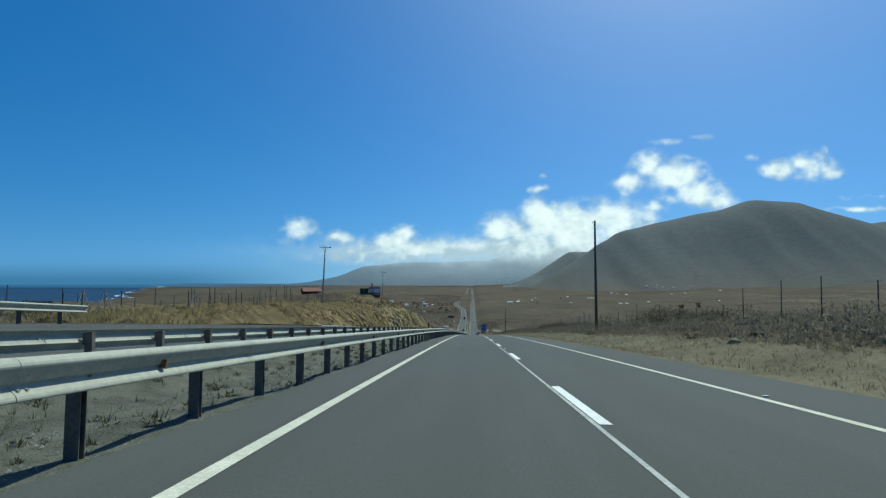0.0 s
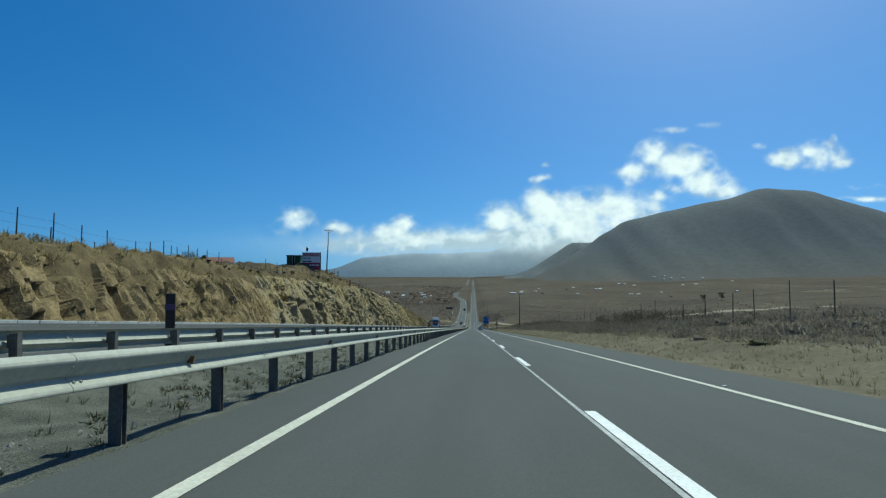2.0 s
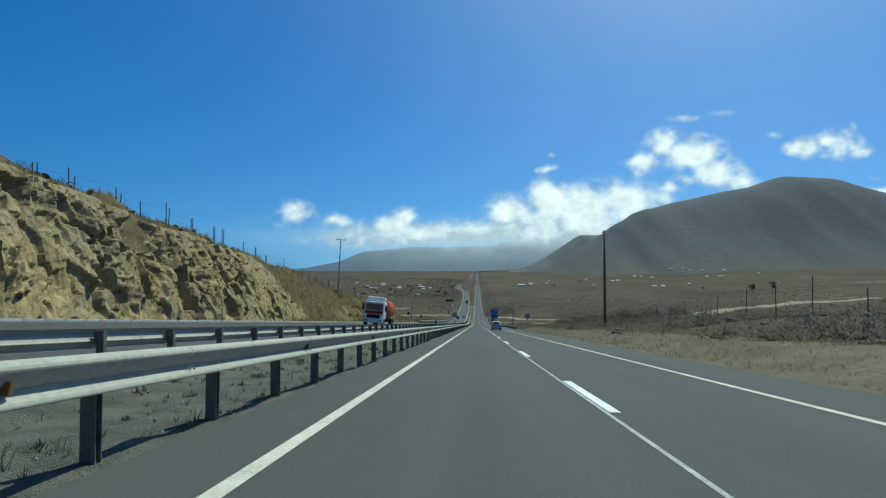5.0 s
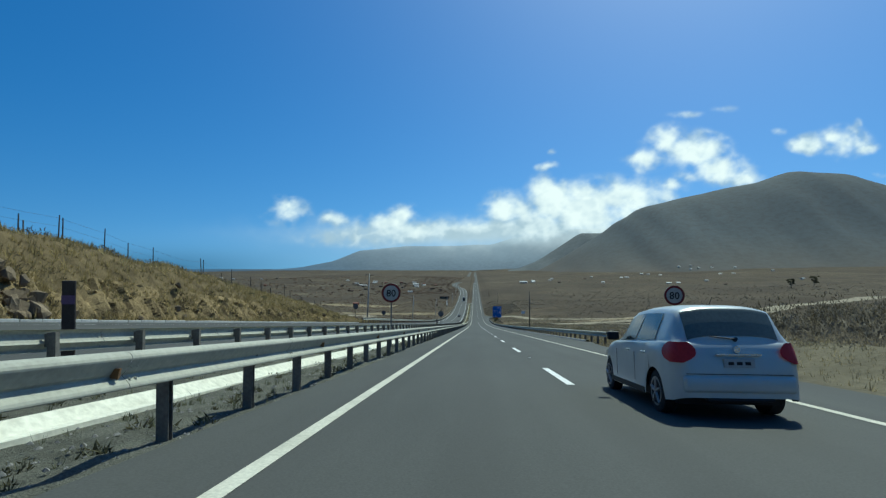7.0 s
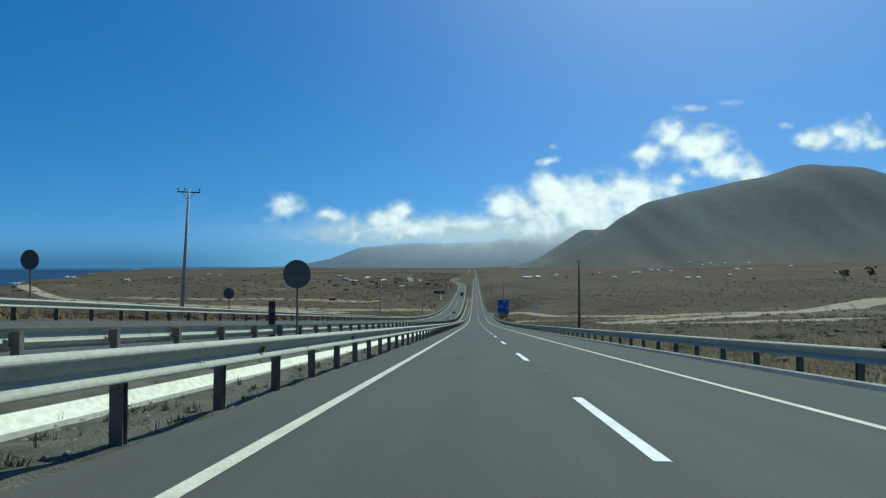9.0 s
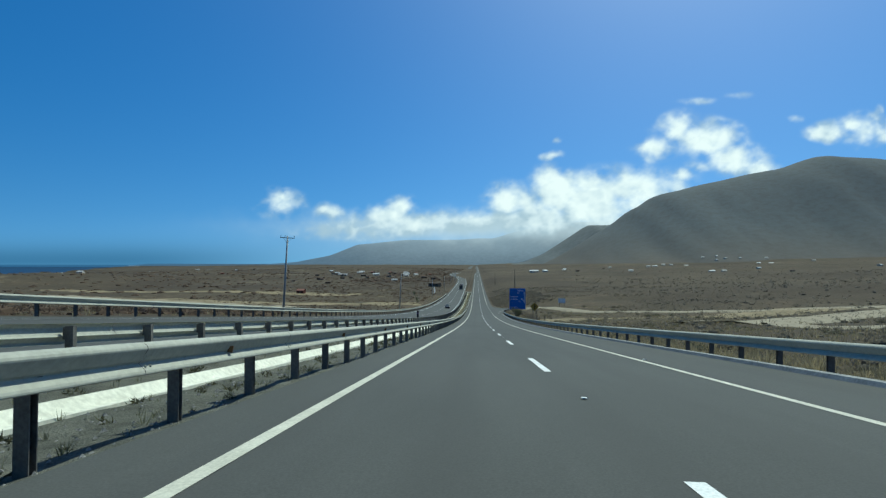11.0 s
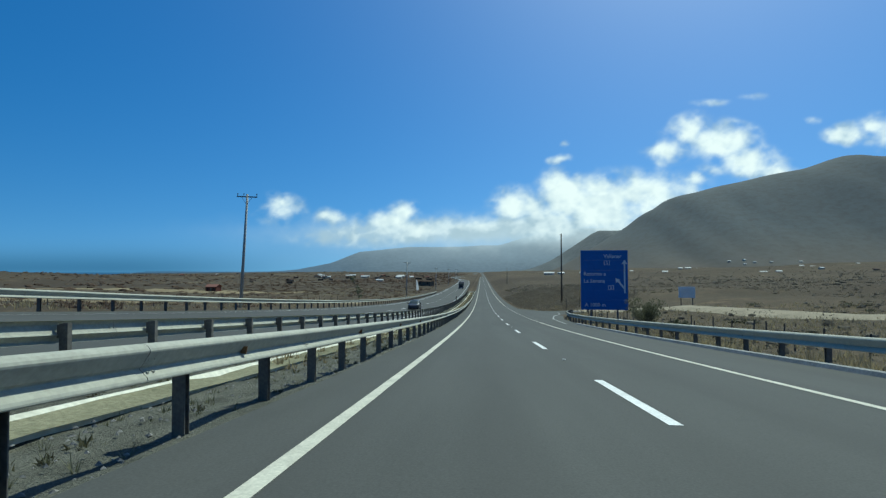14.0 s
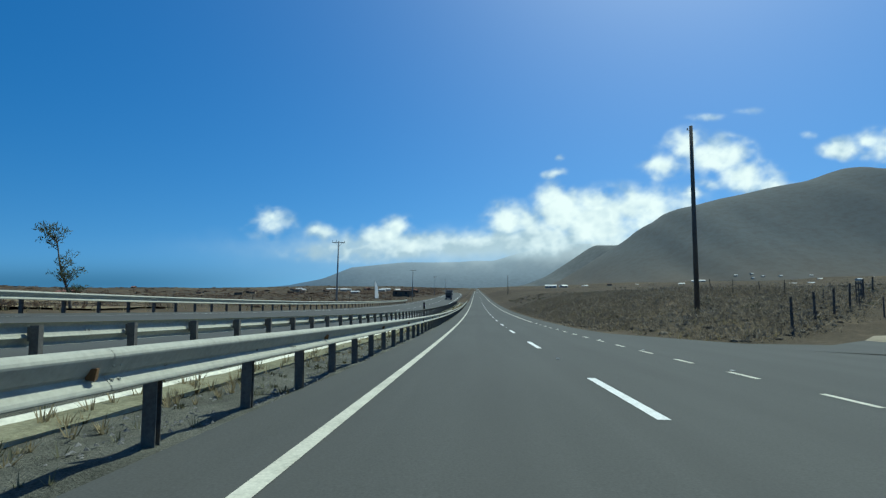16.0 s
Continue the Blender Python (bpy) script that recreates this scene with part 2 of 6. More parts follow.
def land_z(x, y):
    """The ground sheet, without the pavements."""
    r = road_z(y)
    h = np.interp(y, CUT_Y, CUT_H)
    # right side: verge, a low bank, land that climbs to the hills
    low_side = smooth(285, 305, y) * (1 - smooth(560, 590, y))
    right = -0.16 + smooth(8.9, 12.5, x) * (0.55 - 0.9 * low_side) + smooth(11, 30, x) * (1.5 - 0.6 * low_side) + np.clip(x - 40, 0, 4000) * 0.03
    right = right + smooth(10, 40, x) * 1.2 * fbm(x / 14, y / 14) + smooth(60, 300, x) * 14 * fbm(x / 160, y / 160)
    right = right + smooth(9, 22, x) * smooth(603, 640, y) * 1.6
    mouth = smooth(576, 586, y) * (1 - smooth(599, 607 + 0.9 * np.clip(x - 14, 0, 60), y)) * (1 - smooth(26, 44, x))
    right = right * (1 - mouth) + (-0.13 + 0.029 * np.clip(x - 12, 0, 60)) * mouth
    # left side: median, the other carriageway, the cut slope
    sh = opposite_shift(y)
    xl = np.where(x < -7, np.minimum(x - sh, -7.0), x)
    left = np.interp(xl, (-60, -18.4, -17.4, -7.0, -6.4, -5.5, -5.0, -4.0, -3.2, 0), (1.15, 1.15, 0.95, -0.1, -0.1, -0.5, -0.4, -0.3, -0.3, -0.2))
    rise, back = smooth(-19.0, -24.0, x), smooth(-23.0, -38.0, x)
    left = left + h * (rise * 0.86 + back * 0.5 * smooth(130, 185, y)) * (1 + 0.3 * fbm(x / 3 + 5, y / 5) * rise) * (1 - smooth(-75, -170, x)) + smooth(-18.4, -30, xl) * (0.8 * fbm(x / 9, y / 9) + 0.75 * fbm(x / 2.2, y / 2.6, 3))
    left = left - 0.35 * smooth(760, 820, y) * (xl > -18.6) * (x < -7)
    left = left + smooth(-60, -300, x) * 10 * fbm(x / 150 + 3, y / 150) + 6 * np.exp(-((x + 270) / 230) ** 2 - ((y - 1650) / 260) ** 2)
    z = r + np.where(x > -3.2, right, left)
    xc = coast_x(y)
    z = z + 11 * np.exp(-((x + 440) / 150) ** 2 - ((y - 810) / 130) ** 2) + 7 * np.exp(-((x + 480) / 140) ** 2 - ((y - 1050) / 150) ** 2)
    fall = smooth(0.45 * xc, 0.93 * xc, x)
    low = -103 + 8 * fbm(x / 170, y / 170) + 8 * fbm(x / 420 + 9, y / 420)
    z = z * (1 - fall) + low * fall
    return np.where(x < xc, np.minimum(z, -104 - 40 * smooth(0, -70, x - xc)), z)


XS = np.concatenate([-np.geomspace(4900, 62, 60), np.arange(-60, -24, 3.0), np.arange(-24.4, -17.2, 0.6), [-17.0, -11.5, -7.5, -7.0, -6.6, -6.0, -5.4, -4.8, -4.2, -3.7, -3.2, 1.0, 5.0, 7.4, 8.2, 9],
                     np.arange(10, 31, 1.5), np.geomspace(33, 4900, 60)])
YS = np.concatenate([-np.geomspace(4900, 40, 16), np.arange(-38, 120, 2.0), np.arange(120, 340, 2.0), np.arange(340, 700, 2.5), np.geomspace(703, 4900, 110)])
ground = tagged(grid_mesh("ground", XS, YS, land_z, M_GROUND), "dry brown scrubland sloping down to the coast", "ground", kind="structure")
sea = tagged(mesh_object("sea", [(-4950, -4900, -112), (-150, -4900, -112), (-150, 4950, -112), (-4950, 4950, -112)], [(0, 1, 2, 3)], M_SEA), "deep blue ocean along the coast", "sea", kind="structure")

M_FOAM = mottled("sea_foam", (0.55, 0.57, 0.58), (0.85, 0.86, 0.86), 0.2, 0.8)


def surf():
    """Broken lines of white foam along the shore."""
    vs, fs = [], []
    for lane in (14, 34, 60):
        run = []
        for y in np.arange(500, 4600, 14.0):
            x, wd = float(coast_x(y)) - lane + 9 * float(fbm(y / 40, lane)), 26 * float(fbm(y / 60 + lane, 7.0)) + 2
            if wd > 1.5:
                run.append((x, y, wd))
            else:
                run = []
            if run:
                vs += [(x - wd, y, -111.9), (x + wd, y, -111.9)]
            if len(run) > 1:
                k = len(vs)
                fs.append((k - 4, k - 3, k - 1, k - 2))
    return mesh_object("surf", vs, fs, M_FOAM)


tagged(surf(), "white surf breaking along the rocky shore", "surf", kind="structure")


RIDGES = {}


def ridge_sheet(name, xs, ys, line_x, line_z, y0, depth, rough_amp, label, material):
    def zf(x, y):
        prof = np.interp(x, line_x, line_z)
        k = np.exp(-((y - y0) / depth) ** 2)
        g = fbm(x / 400, y / 700, 3, 0.5)
        gully = np.abs(fbm(x / 170 + 0.6 * fbm(x / 500, y / 500), y / 1500 + 8, 3, 0.5))
        cut = 190 * rough_amp * (0.12 - gully) * k * (1 - k) * 2
        return -115 + (prof + 115) * k * (1 + rough_amp * 0.2 * g) + 22 * rough_amp * g * k - cut
    RIDGES[name] = zf
    return tagged(grid_mesh(name, xs, ys, zf, material), label, "mountain", kind="structure")


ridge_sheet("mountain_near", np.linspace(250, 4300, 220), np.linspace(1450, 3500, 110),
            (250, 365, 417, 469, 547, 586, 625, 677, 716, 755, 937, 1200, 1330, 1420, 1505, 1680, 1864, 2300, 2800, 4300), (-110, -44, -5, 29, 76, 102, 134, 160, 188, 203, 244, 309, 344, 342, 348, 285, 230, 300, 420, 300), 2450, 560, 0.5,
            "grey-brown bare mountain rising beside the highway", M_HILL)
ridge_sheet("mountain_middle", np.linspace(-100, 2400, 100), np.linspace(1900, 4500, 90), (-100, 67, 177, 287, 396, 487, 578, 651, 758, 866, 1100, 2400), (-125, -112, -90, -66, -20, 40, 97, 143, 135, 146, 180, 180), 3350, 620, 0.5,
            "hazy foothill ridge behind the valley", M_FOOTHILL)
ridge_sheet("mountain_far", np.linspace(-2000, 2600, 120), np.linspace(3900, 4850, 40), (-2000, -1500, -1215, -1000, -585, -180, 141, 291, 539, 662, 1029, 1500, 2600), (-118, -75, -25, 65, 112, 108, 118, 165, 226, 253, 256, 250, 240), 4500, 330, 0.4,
            "distant mountain range under cloud, haze in its colour", M_FARHILL)

# ---- the highway ----
Y_ROAD = np.concatenate([np.arange(-60, 760, 3.0), np.geomspace(760, 3000, 150)])
EDGE_Y = (-100, 285, 292, 550, 565, 575, 583, 591, 596, 600, 606, 612, 650, 3000)
EDGE_X = (7.3, 7.3, 8.2, 8.2, 8.9, 10.4, 12.4, 13.4, 11.4, 9.8, 7.4, 6.9, 6.8, 6.8)


def carriageway():
    ys = np.unique(np.concatenate([Y_ROAD, np.arange(540, 620, 1.0)]))
    vs, fs = [], []
    for y in ys:
        z, e = float(road_z(y)), float(np.interp(y, EDGE_Y, EDGE_X))
        vs += [(-3.15, y, z - 0.3), (-3.1, y, z - 0.03), (-1.85, y, z), (5.15, y, z - 0.038), (e, y, z - 0.05), (e + 0.2, y, z - 0.35)]
    for j in range(len(ys) - 1):
        fs += [(6 * j + k, 6 * j + k + 1, 6 * j + k + 7, 6 * j + k + 6) for k in range(5)]
    return mesh_object("road", vs, fs, M_ASPHALT)


road = tagged(carriageway(), "smooth grey asphalt carriageway going downhill", "road", kind="structure")
road_left = tagged(strip_mesh("road_opposite", Y_ROAD, [(-17.4, 0.7), (-17.3, 1.1), (-7.1, 0.18), (-7.0, -0.2)], M_ASPHALT, False, opposite_shift), "asphalt carriageway for oncoming traffic", "road", kind="structure")


def paint(x, y0, y1, w, lift=0.006, step=4.0, side=0):
    ys = np.linspace(y0, y1, max(2, int((y1 - y0) / step) + 1))
    base = (lambda q: -0.00545 * (q + 1.85) if q > -1.85 else 0.024 * (q + 1.85)) if side == 0 else (lambda q: 0.18 - 0.0902 * (q + 7.1))
    sh = opposite_shift if side else (lambda q: 0.0)
    return [[(x + sh(y) - w / 2, y, float(road_z(y)) + base(x) + lift), (x + sh(y) + w / 2, y, float(road_z(y)) + base(x) + lift)] for y in ys]


def paint_object(name, runs, material, label):
    vs, fs = [], []
    for run in runs:
        o = len(vs)
        for a, b in run:
            vs += [a, b]
        fs += [(o + 2 * k, o + 2 * k + 1, o + 2 * k + 3, o + 2 * k + 2) for k in range(len(run) - 1)]
    return tagged(mesh_object(name, vs, fs, material), label, "road marking", kind="structure")


X_LEFT, X_DASH, X_RIGHT = -1.83, 1.90, 5.15
PERIOD, DASH_TOP, DASH_LEN = 11.3, 9.9, 3.7


# ---- markings ----
paint_object("edge_line_left", [paint(X_LEFT, -60, 2400, 0.17)], M_EDGEPAINT, "worn solid white edge line along the median")
paint_object("edge_line_right", [paint(X_RIGHT, -60, 556, 0.15), paint(X_RIGHT, 625, 2400, 0.15)] + [paint(X_RIGHT, q, q + 1.15, 0.12) for q in np.arange(557.5, 624, 2.9)], M_EDGEPAINT,
             "solid white edge line, dotted across the junction")
paint_object("lane_dashes", [paint(X_DASH, DASH_TOP + k * PERIOD - DASH_LEN, DASH_TOP + k * PERIOD, 0.16) for k in range(-3, 130)], M_PAINT, "bright white lane dashes on asphalt")
M_OLDPAINT = mottled("worn_paint", (0.22, 0.22, 0.21), (0.5, 0.5, 0.47), 2.5, 0.8, 0, 0.2, 10, 0.2, 0.002)
paint_object("old_lane_line", [paint(X_DASH - 0.13, -60, 236, 0.06, 0.005)], M_OLDPAINT, "thin worn solid line beside the lane dashes")
paint_object("turnout_line", [[((np.interp(y, EDGE_Y, EDGE_X) - 1.25, y, float(road_z(y)) - 0.03), (np.interp(y, EDGE_Y, EDGE_X) - 1.12, y, float(road_z(y)) - 0.03)) for y in np.arange(553, 590, 1.0)]], M_OLDPAINT,
             "faded white line turning into the side road")
paint_object("opposite_lines", [paint(-7.9, -60, 1500, 0.15, side=1), paint(-16.3, -60, 1500, 0.15, side=1)] +
             [paint(-12.1, 5 + k * PERIOD, 5 + k * PERIOD + DASH_LEN, 0.15, side=1) for k in range(-5, 110)], M_PAINT, "white lines of the opposite carriageway")

# ---- concrete in the median, kerbs, gravel ----
M_CONC = mottled("weathered_concrete", (0.56, 0.54, 0.43), (0.77, 0.745, 0.62), 0.6, 0.9, 0, 0.2, 14, 0.4, 0.01)
M_KERB = mottled("kerb_concrete", (0.36, 0.35, 0.32), (0.62, 0.61, 0.57), 1.0, 0.9, 0, 0.2, 10, 0.4, 0.01, random_mix=0.4)
tagged(strip_mesh("median_channel", np.arange(246, 742, 3.0), [(-5.66, -0.08), (-5.64, 0.0), (-5.56, 0.005), (-5.38, -0.14), (-5.26, -0.15), (-5.06, -0.09), (-4.98, -0.09), (-4.96, -0.3)], M_CONC, sink=lambda y: max(0.0, 0.15 * (252.5 - y))), "pale concrete drainage channel in the median", "drain", kind="structure")
M_TARKERB = mottled("asphalt_kerb", (0.16, 0.16, 0.155), (0.34, 0.34, 0.32), 1.5, 0.9, 0, 0.2, 10, 0.4, 0.01)
tagged(strip_mesh("roadside_kerb", np.arange(292, 556, 3.0), [(7.85, -0.06), (7.9, 0.05), (8.02, 0.07), (8.12, 0.05), (8.25, -0.15)], M_TARKERB), "low grey asphalt kerb under the guardrail", "kerb", kind="structure")
M_GRAVEL = mottled("pale_gravel", (0.19, 0.162, 0.112), (0.36, 0.31, 0.225), 0.7, 0.95, 0, 0.1, 20, 0.6, 0.03)
M_MEDIAN = mottled("median_gravel", (0.045, 0.046, 0.036), (0.185, 0.18, 0.145), 1.4, 0.95, 0, 0.1, 22, 1.0, 0.05)
MEDIAN_X = (-7.02, -6.6, -6.3, -5.75, -5.62, -5.55, -5.3, -5.0, -4.1, -3.35, -3.12)
MEDIAN_Z = (-0.12, 0.05, 0.03, -0.03, -0.06, -0.25, -0.36, -0.15, -0.12, -0.07, -0.05)


def median_z(x, y):
    lumps = smooth(-7.0, -6.7, x) * (1 - smooth(-3.4, -3.15, x)) * (1 - smooth(-5.75, -5.6, x) * smooth(-4.9, -5.0, x))
    drain = smooth(250, 254, y) * (1 - smooth(742, 744, y))
    flat = np.interp(x, (-6.3, -5.6, -5.0), (0.03, -0.12, -0.15))
    dip = np.interp(x, MEDIAN_X, MEDIAN_Z)
    base = np.where((x > -6.3) & (x < -5.0), flat * (1 - drain) + dip * drain, dip)
    return road_z(y) + base + lumps * (0.12 * fbm(x / 0.5, y / 0.6, 3) + 0.14 * fbm(x / 1.7 + 5, y / 2.6, 3))


tagged(grid_mesh("median", [-7.02, -6.8, -6.6, -6.45, -6.3, -6.15, -6.0, -5.88, -5.75, -5.62, -5.55, -5.3, -5.0, -4.9, -4.8, -4.65, -4.5, -4.35, -4.2, -4.05, -3.9, -3.75, -3.6, -3.47, -3.35, -3.22, -3.12], np.arange(-60, 760, 0.6), median_z, M_MEDIAN), "grey-green gravel median with dry weeds", "median", kind="structure")

M_MEDSOIL = mottled("tan_median_soil", (0.125, 0.12, 0.072), (0.27, 0.255, 0.165), 0.8, 0.95, 0, 0.1, 16, 0.8, 0.04)


def silt():
    """Washed-in soil that covers more and more of the channel."""
    vs, fs = [], []
    ys = np.arange(448, 742, 0.5)
    for y in ys:
        far = float(np.interp(y, (448, 488, 512, 540), (-5.04, -5.30, -5.5, -5.67)) + 0.2 * fbm(y / 1.6, 3.0, 4))
        far = min(max(far, -5.66), -5.03)
        for k in range(5):
            x = -4.9 + (far + 4.9) * k / 4
            drain = float(np.interp(x, (-5.56, -5.38, -5.26, -5.06, -4.97), (0.005, -0.14, -0.15, -0.09, -0.09)))
            z = max(drain, -0.07 - 0.6 * max(0, x + 5.05)) + 0.018 + 0.03 * float(fbm(x / 0.4, y / 0.5)) if k < 4 else drain - 0.012
            vs.append((x, y, float(road_z(y)) + z))
    n = len(ys)
    fs = [(5 * j + k, 5 * j + k + 1, 5 * j + k + 6, 5 * j + k + 5) for j in range(n - 1) for k in range(4)]
    return mesh_object("median_silt", vs, fs, M_MEDSOIL, True)


tagged(silt(), "tan silt washed over the drainage channel", "soil", kind="structure")


def apron():
    """The pale gravel mouth of the side road; it climbs away from the highway."""
    vs, fs = [], []
    xs = (9.0, 11.0, 13.4, 16, 20, 26, 34, 44, 60)
    lo, hi = (597.0, 594, 591, 588.5, 588, 590, 594, 600, 612), (598.2, 597.6, 596.6, 598.5, 603, 609.5, 618, 628.5, 645)
    for x, a, b in zip(xs, lo, hi):
        for k in range(5):
            y = a + (b - a) * k / 4
            vs.append((x, y, float(road_z(y)) - 0.045 + 0.03 * max(0, x - 12)))
    for j in range(len(xs) - 1):
        fs += [(5 * j + k, 5 * j + k + 1, 5 * j + k + 6, 5 * j + k + 5) for k in range(4)]
    ob = mesh_object("side_road", vs, fs, M_ASPHALT, True)
    ob.data.materials.append(M_GRAVEL)
    for k, p in enumerate(ob.data.polygons):
        p.material_index = int(k >= 4 * 3)
    return ob


tagged(apron(), "side road, asphalt at its mouth and pale gravel beyond", "road", kind="structure")


def track(name, pts, w, label, material=M_GRAVEL, category="dirt track", lift=0.32):
    """A bare dirt track laid over the land through pts."""
    vs, fs = [], []
    P = [Vector((*p, 0)) for p in pts]
    line = []
    for a, b in zip(P, P[1:]):
        n = max(2, int((b - a).length / 6))
        line += [a.lerp(b, k / n) for k in range(n)]
    line.append(P[-1])
    for k, p in enumerate(line):
        d = (line[min(k + 1, len(line) - 1)] - line[max(k - 1, 0)]).normalized()
        side = Vector((d.y, -d.x, 0)) * (w / 2) * (1 + 0.5 * float(fbm(p.x / 11, p.y / 11)))
        for q in (-1, -0.5, 0, 0.5, 1):
            e = p + side * q
            vs.append((e.x, e.y, float(land_z(np.array(e.x), np.array(e.y))) + (lift if abs(q) < 1 else -0.05)))
    for j in range(len(line) - 1):
        fs += [(5 * j + k, 5 * j + k + 1, 5 * j + k + 6, 5 * j + k + 5) for k in range(4)]
    return tagged(mesh_object(name, vs, fs, material, True), label, category, kind="structure")


track("dirt_track", [(34, 462), (60, 452), (95, 450), (140, 462), (220, 455), (330, 470)], 9, "pale bare dirt track across the scrubland")
track("dirt_track", [(29, 466), (70, 500), (120, 540), (180, 575), (251, 611), (330, 640), (430, 690)], 14, "pale dirt track climbing to the hills")
track("dirt_track", [(20, 590), (36, 560), (60, 545), (120, 545)], 7, "pale dirt track behind the road sign")
track("dirt_track", [(-60, 560), (-140, 610), (-260, 640), (-420, 760)], 12, "tan dirt track across the coastal plain")

M_FIELD = mottled("dry_field", (0.15, 0.118, 0.068), (0.29, 0.232, 0.14), 0.12, 0.95, 0, 0.1, 12, 0.6, 0.04, (1, 0.5, 1))
track("dry_field", [(-24, 606), (-60, 598), (-100, 602), (-160, 622)], 30, "pale tan dry grass field below the opposite carriageway", M_FIELD, "field", 0.2)
track("dry_field", [(-70, 690), (-130, 705), (-230, 700), (-300, 730)], 26, "tan dry grass field among dark scrub", M_FIELD, "field", 0.2)
track("dry_field", [(14, 515), (30, 512), (60, 520), (95, 548)], 22, "tan dry grass clearing beyond the guardrail", M_FIELD, "field", 0.15)

# ---- guardrails ----
M_POST = mottled("weathered_post_steel", (0.10, 0.09, 0.075), (0.24, 0.22, 0.19), 3.0, 0.75, 0.2, 0.3, 8, 0.3, 0.004, random_mix=0.3)
M_BEAM = mottled("weathered_beam_steel", (0.325, 0.318, 0.262), (0.45, 0.44, 0.362), 1.4, 0.72, 0.0, 0.25, 10, 0.15, 0.003, random_mix=0.25)
M_AMBER = mottled("amber_reflector", (0.15, 0.075, 0.025), (0.24, 0.12, 0.04), 20, 0.35, 0, 0.5)
W_SECTION = [(0.0, 0.34), (0.02, 0.338), (0.055, 0.325), (0.08, 0.302), (0.09, 0.280), (0.088, 0.264), (0.075, 0.242), (0.022, 0.150), (0.006, 0.135), (0.0, 0.125),
             (0.006, 0.115), (0.03, 0.098), (0.078, 0.052), (0.089, 0.030), (0.09, 0.016), (0.080, 0.006), (0.03, 0.0), (0.0, 0.0)]
BAY, GAP = 3.95, 1.975


def beam_mesh():
    """One W-section rail, about 4 m long, 4 mm thick, with its overlap and splice bolts; it bulges towards +x."""
    bm = bmesh.new()
    rows = []
    for y, o in ((0.0, 0.0), (BAY, 0.0), (BAY, 0.006), (BAY + 0.16, 0.006)):
        rows.append([bm.verts.new((d + o, y, z)) for d, z in W_SECTION])
    back = [[bm.verts.new((v.co.x - 0.006, v.co.y, v.co.z)) for v in rows[k]] for k in (0, 1)]
    for a, b in ((0, 1), (2, 3)):
        for k in range(len(W_SECTION) - 1):
            bm.faces.new((rows[a][k], rows[a][k + 1], rows[b][k + 1], rows[b][k]))
    for k in range(len(W_SECTION) - 1):
        bm.faces.new((back[0][k + 1], back[0][k], back[1][k], back[1][k + 1]))
    for k in (0, len(W_SECTION) - 1):
        bm.faces.new((rows[0][k], rows[1][k], back[1][k], back[0][k]))
    for z in (0.09, 0.205):
        for y in (0.04, 0.12):
            tube(bm, (0.03, BAY + y, z), (0.062, BAY + y, z), 0.016, 0.012, 6)
    me = bpy.data.meshes.new("beam")
    bm.to_mesh(me)
    bm.free()
    me.materials.append(M_BEAM)
    return me


def post_mesh():
    """A channel post with its spacer; the rail hangs on its +x side."""
    bm = bmesh.new()
    prof = [(-0.19, -0.04), (-0.05, -0.04), (-0.05, -0.03), (-0.18, -0.03), (-0.18, 0.03), (-0.05, 0.03), (-0.05, 0.04), (-0.19, 0.04)]
    lo, hi = [bm.verts.new((x, y, -0.7)) for x, y in prof], [bm.verts.new((x, y, 0.88)) for x, y in prof]
    for k in range(8):
        bm.faces.new((lo[k], lo[(k + 1) % 8], hi[(k + 1) % 8], hi[k]))
    bm.faces.new(hi)
    box(bm, -0.052, -0.025, 0.66, 0.0, 0.025, 0.86)
    me = bpy.data.meshes.new("post")
    bm.to_mesh(me)
    bm.free()
    me.materials.append(M_POST)
    return me


BEAM, POST = beam_mesh(), post_mesh()


def rail_pose(xf, base, y, face):
    x = xf(y)
    lean = math.degrees(math.atan2(xf(y + 2) - xf(y - 2), 4.0))
    return pose(x, y, float(road_z(y)) + base, slope_deg(y + 2.0), 0, (-lean if face > 0 else 180 - lean))


